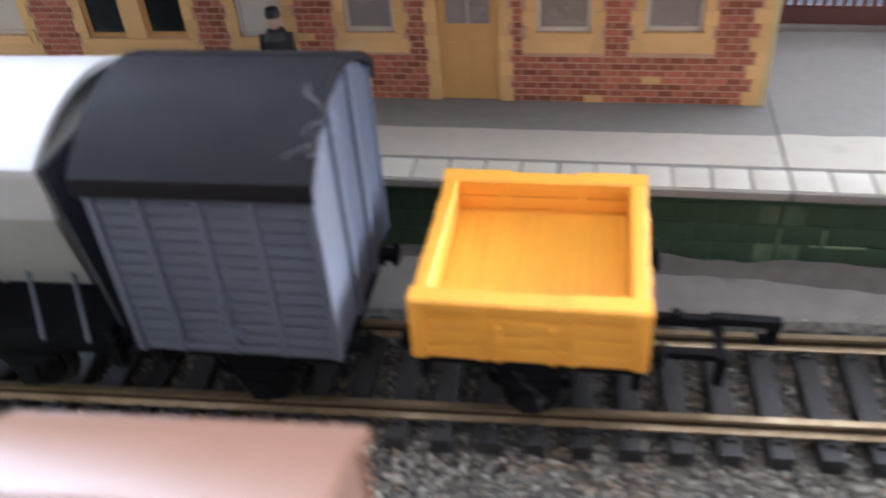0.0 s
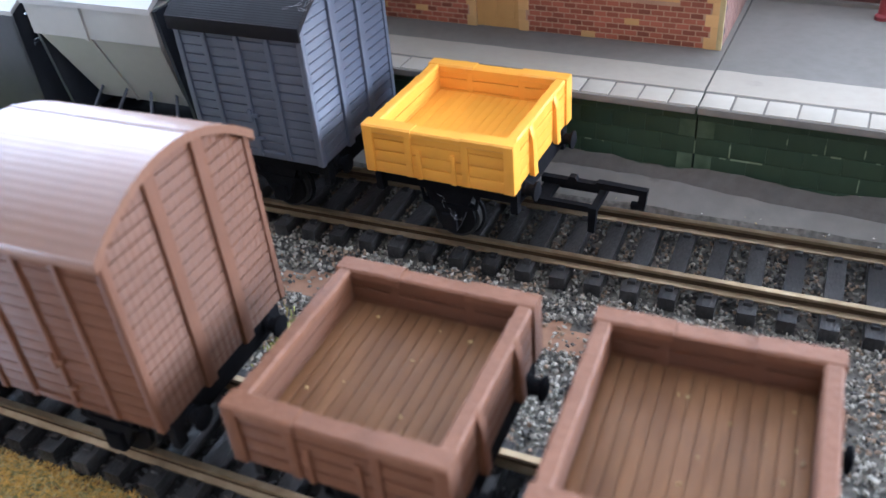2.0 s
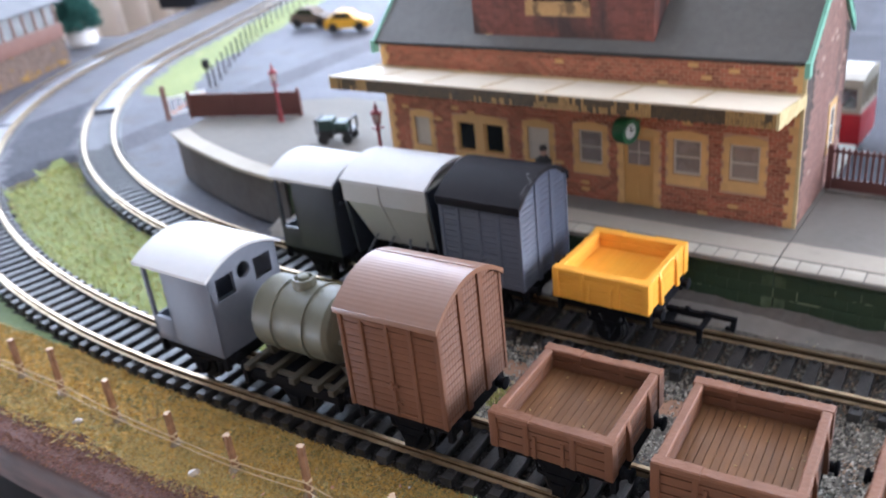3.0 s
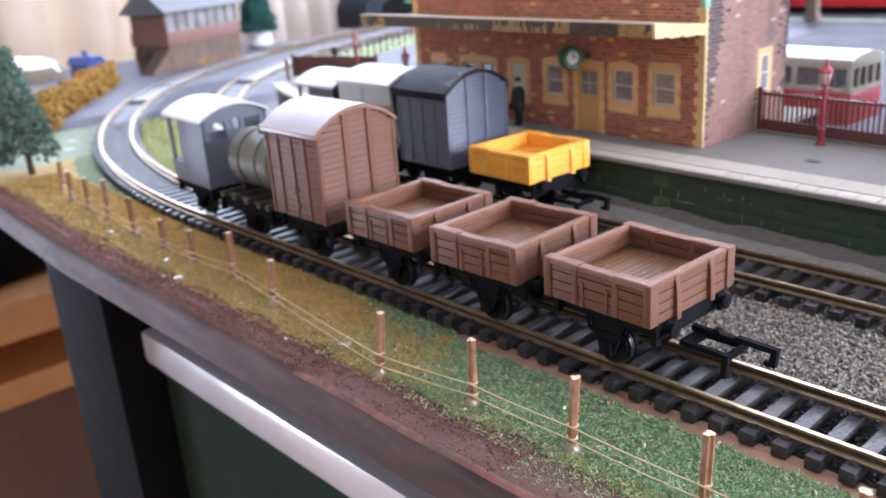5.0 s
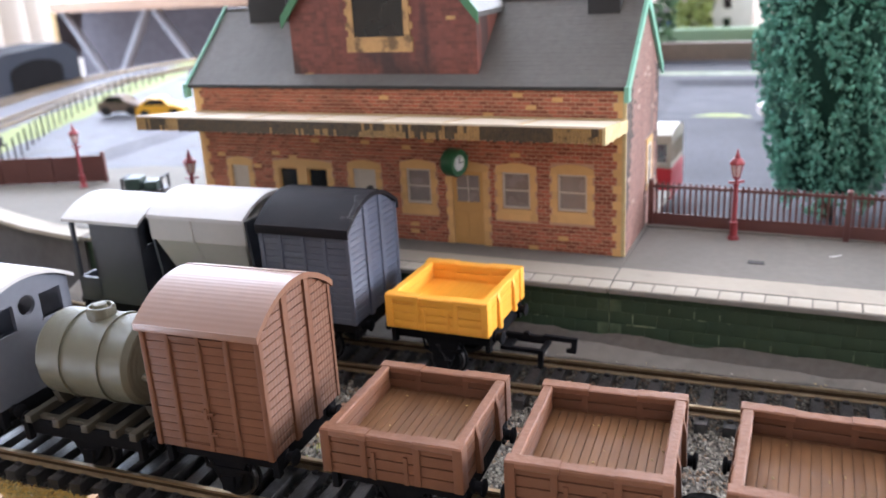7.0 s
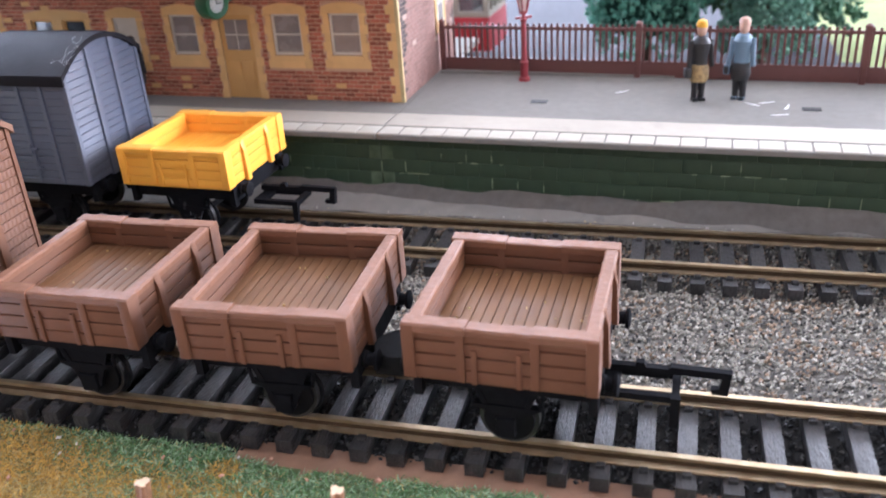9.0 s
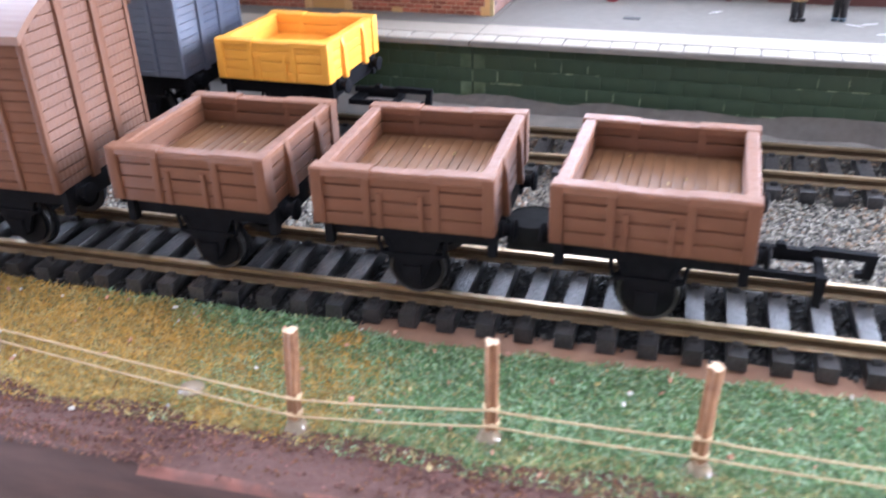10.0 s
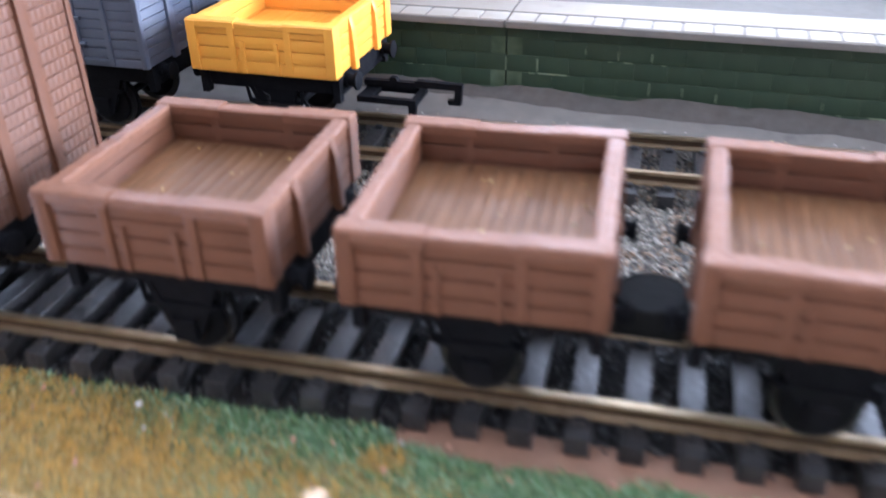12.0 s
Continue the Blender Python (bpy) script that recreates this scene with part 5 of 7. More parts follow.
prism(bm, [(FRONT, 0.0), (BACK, 0.0 + Z0), (BACK, EAVE + Z0), (mid, RIDGE + Z0 - 1.2), (FRONT, EAVE + Z0)], LEFT, LEFT + 1.6, "x")
box(bm, LEFT, RIGHT, BACK - 1.6, BACK, Z0, EAVE + Z0)
part("rear_wall", bm, GABLE_MORTAR, station, smooth=0)
bm = bmesh.new()
box(bm, LEFT + 2, RIGHT - 2, FRONT + 6, FRONT + 6.6, 0, EAVE + Z0)
part("dark_lining", bm, SLATE_EDGE, station, smooth=0)

# stone surrounds, panes, glazing bars, door
CLEAR = []


def surround(a, b, c, d, sides=2.15, base=True):
    bm = bmesh.new()
    arch = [(a - sides, d)] + [(a - sides, d + 1.9)] + [(a - sides + (b - a + 2 * sides) * k / 8, d + 1.9 + 1.4 * (1 - (k / 4 - 1) ** 2)) for k in range(1, 8)] + [(b + sides, d + 1.9), (b + sides, d)]
    prism(bm, [(u, z + Z0) for u, z in arch[::-1]], FRONT - 0.3, FRONT + 1.0, "y")
    head = part("stone_surround", bm, STONE, station, "tan dressed stone surround", smooth=0)

    def stone(u0, u1, z0, z1, proud=0.3):
        bm = bmesh.new()
        box(bm, u0, u1, FRONT - proud, FRONT + 1.0, z0 + Z0, z1 + Z0)
        part("stone", bm, STONE, head, smooth=0)

    z, k = (c - (3.9 if base else 0.0)), 0
    while z < d - 0.05:
        zt = min(z + 2 * 1.3, d)
        w = sides * (1.15 if k % 2 == 0 else 0.80)
        stone(a - w, a, z, zt - 0.03)
        stone(b, b + w, z, zt - 0.03)
        CLEAR.append((a - w, b + w, z, zt))
        z, k = zt, k + 1
    if base:
        stone(a, b, c - 3.9, c - 1.6)
        stone(a - 0.6, b + 0.6, c - 1.6, c - 0.05, 0.6)
    CLEAR.append((a - sides, b + sides, c - (3.9 if base else 0), d + 2.6))


for a, b, c, d, kind in OPENINGS:
    if kind == "dark":
        continue
    surround(a, b, c, d, base=kind != "door")
surround(-129.6, -108.6, 30.1, 42.5)
bm = bmesh.new()
box(bm, -121.4, -117.2, FRONT - 0.35, FRONT + 1.0, 30.1 + Z0, 42.5 + Z0)
part("mullion", bm, STONE, station, smooth=0)
for a, b, c, d, kind in OPENINGS:
    if kind == "door":
        bm = bmesh.new()
        box(bm, a, b, FRONT + 0.5, FRONT + 1.4, c + Z0, d + Z0)
        door = part("door", bm, TAN_DOOR, station, "tan panelled door with a glazed top", smooth=0)
        for p0, p1, q0, q1 in ((a + 1.4, (a + b) / 2 - 0.4, c + 2.0, c + 11.5), ((a + b) / 2 + 0.4, b - 1.4, c + 2.0, c + 11.5)):
            bm = bmesh.new()
            box(bm, p0, p1, FRONT + 0.3, FRONT + 0.6, q0 + Z0, q1 + Z0, 0.1)
            part("panel", bm, TAN_DOOR, door)
        bm = bmesh.new()
        box(bm, a + 1.6, b - 1.6, FRONT + 0.35, FRONT + 0.6, d - 10.8 + Z0, d - 1.6 + Z0)
        part("pane", bm, PANE, door, smooth=0)
        bm = bmesh.new()
        box(bm, a + 1.6, b - 1.6, FRONT + 0.2, FRONT + 0.5, d - 6.3 + Z0, d - 6.0 + Z0)
        box(bm, (a + b) / 2 - 0.12, (a + b) / 2 + 0.12, FRONT + 0.2, FRONT + 0.5, d - 10.8 + Z0, d - 1.6 + Z0)
        part("glazing_bar", bm, SASH, door, smooth=0)
        continue
    window = part("window", (lambda m: (box(m, a, b, FRONT + 0.9, FRONT + 1.2, c + Z0, d + Z0), m)[1])(bmesh.new()), PANE_DARK if kind == "dark" else PANE if kind == "sash" else SASH, station, smooth=0)
    bm = bmesh.new()
    for x0, x1, q0, q1 in ((a, a + 0.7, c, d), (b - 0.7, b, c, d), (a, b, c, c + 0.8), (a, b, d - 0.7, d)):
        box(bm, x0, x1, FRONT + 0.5, FRONT + 1.0, q0 + Z0, q1 + Z0)
    part("frame", bm, TAN_DOOR if kind == "dark" else SASH, window, smooth=0)
    if kind == "sash":
        bm = bmesh.new()
        box(bm, a + 0.7, b - 0.7, FRONT + 0.45, FRONT + 0.95, (c + d) / 2 - 0.25 + Z0, (c + d) / 2 + 0.25 + Z0)
        part("meeting_rail", bm, SASH, window, smooth=0)

# corner stones
z, k = PLAT_Z, 0
while z < EAVE - 0.5:
    w = 3.7 if k % 2 == 0 else 2.4
    zt = min(z + 2 * 1.3, EAVE)
    for u0, u1 in ((RIGHT - w, RIGHT + 0.12), (LEFT - 0.12, LEFT + w)):
        bm = bmesh.new()
        box(bm, u0, u1, FRONT - 0.25, FRONT + 1.0, z + Z0, zt - 0.03 + Z0)
        part("corner_stone", bm, STONE, station, smooth=0)
    CLEAR.extend([(RIGHT - w, RIGHT, z, zt), (LEFT, LEFT + w, z, zt)])
    z, k = zt, k + 1
bm = bmesh.new()
box(bm, RIGHT - 0.9, RIGHT + 0.25, FRONT - 0.32, FRONT + 0.35, 0.05, EAVE + Z0 - 0.5, 0.08)
part("corner_strip", bm, CANOPY_END, station, "pale tan worn paper corner")

# single bricks: courses of 1.3 mm
COURSE, BLEN = 1.30, 2.9


def open_spans(u0, u1, z0, z1):
    """The stretches of a brick that no stonework or opening covers."""
    spans = [(u0, u1)]
    for a, b, c, d in CLEAR:
        if z1 > c + 0.2 and z0 < d - 0.2:
            spans = [q for p0, p1 in spans for q in ((p0, min(p1, a)), (max(p0, b), p1)) if q[1] - q[0] > 0.55]
    return spans


def brick_quads(u0, u1, z0, z1, v, deep, axis="u"):
    if axis == "u":
        f = np.array([(u0, v, z0), (u1, v, z0), (u1, v, z1), (u0, v, z1), (u0, v + deep, z0), (u1, v + deep, z0), (u1, v + deep, z1), (u0, v + deep, z1)])
    else:
        f = np.array([(v, u0, z0), (v, u1, z0), (v, u1, z1), (v, u0, z1), (v - deep, u0, z0), (v - deep, u1, z0), (v - deep, u1, z1), (v - deep, u0, z1)])
    return f, [(0, 1, 2, 3), (4, 5, 1, 0), (1, 5, 6, 2), (3, 2, 6, 7), (4, 0, 3, 7)]


far_bricks, near_bricks = [], []
for row in range(int((EAVE - PLAT_Z) / COURSE)):
    z = row * COURSE
    u = LEFT + (BLEN / 2 if row % 2 else 0)
    while u < RIGHT - 0.5:
        for u0, u1 in open_spans(u, min(u + BLEN, RIGHT), z + PLAT_Z, z + COURSE + PLAT_Z):
            whole = u1 - u0 > BLEN - 0.01
            stone = whole and rng.random() < 0.018
            quad = (u0 + 0.13, u1 - 0.13, z + 0.15, z + COURSE - 0.15)
            if u > -30.0 and z < 14.0 and whole and not stone and len(near_bricks) < 290:
                near_bricks.append(quad)
            else:
                if stone:
                    quad = (u0 - 0.1, u1 + 0.4, z - 0.02, z + COURSE * 1.15)
                v, f = brick_quads(*quad, FRONT - (0.16 if stone else 0.12), 0.2)
                far_bricks.append((v, f, int(stone)))
        u += BLEN
ob = scatter("brickwork", far_bricks, [BRICK, STONE])
ob.parent = station
tagged(ob, "red bricks with odd tan blocks", kind="stuff")
v, f = brick_quads(0.13, BLEN - 0.13, 0.15, COURSE - 0.15, -0.12, 0.2)
brick_me = bpy.data.meshes.new("brick")
brick_me.from_pydata((v * MM).tolist(), [], f)
BRICK_ONE = material("red single brick", (0.385, 0.125, 0.075), 0.7, spec=0.3, second=(0.30, 0.095, 0.057), grain=500, patch=60, mix=0.6, bump=0.15, per_object=0.36)
brick_me.materials.append(BRICK_ONE)
for a, b, c, d in near_bricks:
    shared("brick", brick_me, station, (a - 0.13, FRONT, c - 0.15))
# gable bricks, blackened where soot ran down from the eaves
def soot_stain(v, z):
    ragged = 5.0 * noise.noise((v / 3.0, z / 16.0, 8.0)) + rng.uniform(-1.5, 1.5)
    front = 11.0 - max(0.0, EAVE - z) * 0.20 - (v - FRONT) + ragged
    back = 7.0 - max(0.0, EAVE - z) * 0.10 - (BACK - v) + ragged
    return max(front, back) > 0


items = []
SIDE_WIN = (65.0, 71.0, 33.0, 47.0)
for row in range(int(RIDGE / COURSE)):
    z = row * COURSE
    zz = z + PLAT_Z
    if zz > RIDGE - 3:
        break
    lo, hi = FRONT + 0.6, BACK
    if zz > EAVE:
        k = (zz - EAVE) / (RIDGE - EAVE)
        lo, hi = FRONT + k * (mid - FRONT) + 0.8, BACK - k * (BACK - mid) - 0.8
    v0 = lo + (BLEN / 2 if row % 2 else 0)
    while v0 < hi - 0.8:
        v1 = min(v0 + BLEN, hi)
        if not (v1 > SIDE_WIN[0] - 2.5 and v0 < SIDE_WIN[1] + 2.5 and SIDE_WIN[2] - 2.5 < zz < SIDE_WIN[3] + 2.5):
            stone = rng.random() < 0.016
            vq, fq = brick_quads(v0 + 0.1, v1 - 0.1 + (0.4 if stone else 0), z + 0.11, z + COURSE * (1.15 if stone else 1) - 0.11, RIGHT + (0.14 if stone else 0.10), 0.2, "v")
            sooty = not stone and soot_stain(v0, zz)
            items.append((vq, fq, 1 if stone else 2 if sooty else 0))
        v0 += BLEN
PINK_STONE = material("pale pink block", (0.46, 0.33, 0.27), 0.6, grain=420, patch=60, mix=0.4, bump=0.1)
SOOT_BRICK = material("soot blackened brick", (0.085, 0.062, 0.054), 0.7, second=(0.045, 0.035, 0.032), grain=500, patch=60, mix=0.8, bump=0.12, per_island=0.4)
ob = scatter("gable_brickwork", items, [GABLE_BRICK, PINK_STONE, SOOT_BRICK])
ob.parent = station
tagged(ob, "faded pink bricks with soot streaks", kind="stuff")
a, b, c, d = SIDE_WIN
bm = bmesh.new()
for y0, y1, q0, q1 in ((a - 2.3, a, c - 2, d), (b, b + 2.3, c - 2, d), (a - 2.3, b + 2.3, d, d + 2.2)):
    box(bm, RIGHT, RIGHT + 0.3, y0, y1, q0 + Z0, q1 + Z0)
part("stone_surround", bm, STONE, station, smooth=0)
bm = bmesh.new()
box(bm, RIGHT, RIGHT + 0.15, a, b, c + Z0, d + Z0)
side_window = part("window", bm, PANE, station, smooth=0)
bm = bmesh.new()
for y0, y1, q0, q1 in ((a, a + 0.7, c, d), (b - 0.7, b, c, d), (a, b, c, c + 0.7), (a, b, d - 0.7, d), (a, b, (c + d) / 2 - 0.3, (c + d) / 2 + 0.3)):
    box(bm, RIGHT + 0.1, RIGHT + 0.3, y0, y1, q0 + Z0, q1 + Z0)
part("frame", bm, CLOCK_FACE, side_window, smooth=0)


# roof of slate courses
def roof_slope(front):
    bm = bmesh.new()
    v0, v1 = (FRONT - 1.4, mid) if front else (BACK + 1.4, mid)
    rise = (RIDGE - EAVE) / (mid - FRONT)
    z0 = EAVE - 1.4 * rise + 1.3
    n = 22
    line = []
    for k in range(n):
        a0, a1 = k / n, (k + 1) / n
        for a, lift in ((a0, 0.0), (a1, -0.035)):
            line.append((v0 + (v1 - v0) * a, z0 + (RIDGE + 0.8 - z0) * a + lift + Z0))
    prism(bm, line + [(v1, RIDGE - 0.6 + Z0), (v0, z0 - 1.2 + Z0)], LEFT - 1.8, RIGHT + 0.6, "x")
    return bm


part("roof_slope", roof_slope(True), SLATE, station, "grey slate paper roof", smooth=0)
part("roof_slope", roof_slope(False), SLATE, station, smooth=0)
bm = bmesh.new()
box(bm, LEFT - 1.8, RIGHT + 0.6, FRONT - 2.0, FRONT - 0.2, EAVE + Z0 - 0.9, EAVE + Z0 + 0.2, 0.2)
part("gutter", bm, SLATE_EDGE, station, "black gutter edge")
bm = bmesh.new()
box(bm, LEFT - 1.8, RIGHT + 0.6, mid - 0.9, mid + 0.9, RIDGE + Z0 + 0.2, RIDGE + Z0 + 1.4, 0.3)
part("ridge", bm, SLATE, station)
for x0 in (RIGHT + 0.3, LEFT - 2.2):
    bm = bmesh.new()
    rise = (RIDGE - EAVE) / (mid - FRONT)
    low = EAVE - 2.4 * rise + 1.0
    prism(bm, [(FRONT - 2.4, low + Z0 - 2.6), (mid, RIDGE + Z0 - 2.6 + 1.0), (mid, RIDGE + Z0 + 2.0), (FRONT - 2.4, low + Z0 + 1.0)], x0, x0 + 1.0, "x")
    box(bm, x0 - 0.4, x0 + 1.2, FRONT - 3.0, FRONT + 0.2, EAVE + Z0 - 4.4, EAVE + Z0 + 0.4, 0.25)
    part("bargeboard", bm, BARGE_GREEN, station, "pale green bargeboard", smooth=0)
    bm = bmesh.new()
    prism(bm, [(BACK + 2.4, low + Z0 - 2.6), (BACK + 2.4, low + Z0 + 1.0), (mid, RIDGE + Z0 + 2.0), (mid, RIDGE + Z0 - 1.6)], x0, x0 + 1.0, "x")
    part("bargeboard", bm, BARGE_GREEN, station, smooth=0)
# chimneys on the ridge
for u0, u1, name in ((-18.5, -8.0, "chimney"), (-150.0, -133.0, "chimney")):
    bm = bmesh.new()
    box(bm, u0, u1, mid - 6.0, mid + 6.0, RIDGE + Z0 - 5, RIDGE + Z0 + 18, 0.2)
    box(bm, u0 - 0.8, u1 + 0.8, mid - 6.8, mid + 6.8, RIDGE + Z0 + 18, RIDGE + Z0 + 20, 0.2)
    part(name, bm, SLATE_EDGE, station, "black brick chimney")

# dormer
DL, DR, DV, DB, DE, DT = -119.8, -49.8, 31.0, 73.6, 95.5, 138.5
dormer = part("dormer", (lambda m: (prism(m, [(DL, DB + Z0), (DR, DB + Z0), (DR, DE + Z0), ((DL + DR) / 2, DT + Z0), (DL, DE + Z0)], DV, mid + 4, "y"), m)[1])(bmesh.new()), DORMER_BRICK, station, "dark sooty brick dormer gable", smooth=0)
win = (-94.3, -75.4, 88.2, 107.3)
items = []
row = 0
while DB + row * COURSE < DT - 3:
    z = DB + row * COURSE
    k = max(0.0, (z + COURSE - DE) / (DT - DE))
    lo, hi = DL + k * (DR - DL) / 2, DR - k * (DR - DL) / 2
    u = lo + (BLEN / 2 if row % 2 else 0)
    while u < hi - 0.6:
        u1 = min(u + BLEN, hi)
        if not (u1 > win[0] - 3 and u < win[1] + 3 and win[2] - 6.6 < z < win[3] + 3):
            stone = rng.random() < 0.012
            vq, fq = brick_quads(u + 0.08, u1 - 0.08 + (0.8 if stone else 0), z + 0.09 + Z0, z + COURSE * (1.1 if stone else 1) - 0.09 + Z0, DV - 0.12, 0.2)
            items.append((vq, fq, int(stone)))
        u += BLEN
    row += 1
ob = scatter("dormer_brickwork", items, [DORMER_BRICK, DORMER_STONE])
ob.parent = dormer
tagged(ob, "sooty red bricks", kind="stuff")
bm = bmesh.new()
a, b, c, d = win
for x0, x1, q0, q1 in ((a - 2.1, a, c, d), (b, b + 2.1, c, d), (a - 2.1, b + 2.1, d, d + 2.2), (a - 3.0, b + 3.0, c - 5.0, c)):
    box(bm, x0, x1, DV - 0.5, DV + 0.5, q0 + Z0, q1 + Z0)
for k in range(8):
    for x0, x1 in ((a - (3.1 if k % 2 else 1.9), a - 1.2), (b + 1.2, b + (3.1 if k % 2 else 1.9))):
        box(bm, x0, x1, DV - 0.42, DV + 0.5, c + k * 2.4 + Z0, c + k * 2.4 + 2.3 + Z0)
part("stone_surround", bm, DORMER_STONE, dormer, "sooty stone surround", smooth=0)
bm = bmesh.new()
box(bm, a, b, DV - 0.25, DV + 0.1, c + Z0, d + Z0)
part("pane", bm, PANE_DARK, dormer, smooth=0)
for left in (True, False):
    s, e = (DL, -1) if left else (DR, 1)
    cu = (DL + DR) / 2
    bm = bmesh.new()
    dx = (cu - s) * 0.05
    slope_d = (DT - DE) / (cu - s)
    prism(bm, [(s - dx, DE - dx * slope_d + 0.6 + Z0), (cu, DT + 0.6 + Z0), (cu, DT + 2.2 + Z0), (s - dx, DE - dx * slope_d + 2.2 + Z0)], DV - 2.2, mid + 3, "y")
    part("dormer_roof", bm, SLATE, dormer, smooth=0)
    bm = bmesh.new()
    prism(bm, [(s - dx, DE - dx * slope_d - 1.6 + Z0), (cu, DT - 1.6 + Z0), (cu, DT + 2.4 + Z0), (s - dx, DE - dx * slope_d + 2.4 + Z0)], DV - 3.0, DV - 2.2, "y")
    part("dormer_bargeboard", bm, BARGE_DARK, dormer, "mid green bargeboard", smooth=0)

# canopy with a worn toothed valance
CF, CL, CR, CZ = -1.4, -165.4, -0.9, 65.6
bm = bmesh.new()
prism(bm, [(CF, CZ - 0.9 + Z0), (FRONT + 0.4, CZ - 4.3 + Z0), (FRONT + 0.4, CZ - 3.4 + Z0), (CF, CZ + Z0)], CL, CR, "x")
canopy = part("canopy", bm, CANOPY_TOP, station, "cream card platform canopy")
bm = bmesh.new()
for u in np.arange(CL + 18, CR - 6, 24.0):
    prism(bm, [(CF + 0.4, CZ - 0.3 + Z0), (FRONT, CZ - 3.7 + Z0), (FRONT, CZ - 3.2 + Z0), (CF + 0.4, CZ + 0.2 + Z0)], u, u + 0.7, "x")
box(bm, CL + 0.2, CR - 0.2, FRONT - 2.6, FRONT - 0.3, CZ - 3.6 + Z0, CZ - 2.75 + Z0)
part("canopy_rib", bm, material("faded tan canopy edging", (0.50, 0.37, 0.19), 0.65, spec=0.3, second=(0.42, 0.30, 0.15), grain=300, patch=60, mix=0.7, bump=0.1), canopy, "faded tan edging", smooth=0)
bm = bmesh.new()
box(bm, CL + 0.2, CR - 0.2, CF + 0.1, CF + 1.2, CZ + Z0, CZ + 0.3 + Z0)
part("canopy_lip", bm, CANOPY_TOP, canopy, smooth=0)
bm = bmesh.new()
u = CL
while u < CR:
    soot = 0.55 * noise.noise((u / 9, 7.0, 0)) + 0.25 * noise.noise((u / 2.2, 5.0, 0))
    soot += 0.15 if u < -148 else 1.0 if u < -112 else 0.55 if u < -78 else 0.25 if u < -38 else 1.1 if u < -16 else 0.1
    soot += rng.uniform(-0.22, 0.22)
    low = CZ - 4.4 - 0.3 * (int(u * 1.0) % 2) + 0.5 * noise.noise((u / 2, 0, 0))
    cut = CZ - 2.4 + 0.9 * noise.noise((u / 1.7, 3.0, 0))
    top, tooth = (2, 2) if u > -2.2 else (int(soot > 0.20), int(soot > 0.42))
    box(bm, u, u + 0.90, CF - 0.25, CF + 0.35, cut + Z0, CZ - 0.25 + Z0, 0, top)
    box(bm, u, u + 0.84, CF - 0.2, CF + 0.3, low + Z0, cut + Z0, 0, tooth)
    if u < -2.2:
        box(bm, u + 0.8, u + 1.05, CF - 0.1, CF + 0.2, low + 0.4 + Z0, CZ - 0.3 + Z0, 0, 1)
    u += 1.0
part("valance", bm, [VALANCE, VALANCE_BLACK, CANOPY_END], canopy, "worn tan and black toothed valance", smooth=0)
for x0 in (CR - 0.3, CL - 0.3):
    bm = bmesh.new()
    v = CF
    while v < FRONT:
        low = CZ - 4.9 + 0.9 * noise.noise((v / 3, 2, 0))
        drop = 3.4 * (v - CF) / (FRONT - CF)
        box(bm, x0, x0 + 0.6, v, v + 0.93, low - drop * 0.6 + Z0, CZ + 0.15 - drop + Z0)
        v += 1.0
    part("end_valance", bm, CANOPY_END, canopy, "pale torn end valance", smooth=0)

# hanging clock
cx, cy = plat_xy(-54.0, 17.3)
clock = thing("station_clock", "round green station clock with a white face on a wall bracket", "clock", (cx, cy, 49.6), -20.0)
bm = bmesh.new()
lathe(bm, [(2.5, -1.7), (2.7, -2.3), (4.2, -2.4), (4.6, -1.5), (4.4, 0), (4.6, 1.5), (4.2, 2.4), (2.7, 2.3), (2.5, 1.7)], (0, 0, 0), "x", 32)
part("case", bm, CLOCK_GREEN, clock, "green ring case")
for x0, x1 in ((1.7, 2.15), (-2.15, -1.7)):
    bm = bmesh.new()
    lathe(bm, [(2.55, x0), (2.55, x1)], (0, 0, 0), "x", 32)
    face = part("dial", bm, CLOCK_FACE, clock, "white dial")
    bm = bmesh.new()
    xs = x1 if x0 > 0 else x0 - 0.1
    box(bm, xs, xs + 0.1, -0.2, 0.2, -0.2, 1.9)
    box(bm, xs, xs + 0.1, -0.2, 1.6, -0.2, 0.2)
    for k in range(12):
        a = k * math.pi / 6
        box(bm, xs, xs + 0.08, 2.1 * math.sin(a) - 0.12, 2.1 * math.sin(a) + 0.12, 2.1 * math.cos(a) - 0.12, 2.1 * math.cos(a) + 0.12)
    part("clock_marks", bm, SLATE_EDGE, face, smooth=0)
bm = bmesh.new()
tube(bm, (0, 4.6, -0.6), (-4.2, 12.0, -0.6), 0.7, sides=8)
box(bm, -0.8, 0.8, 4.2, 5.4, -2.4, 1.0, 0.2)
part("bracket", bm, CLOCK_GREEN, clock)


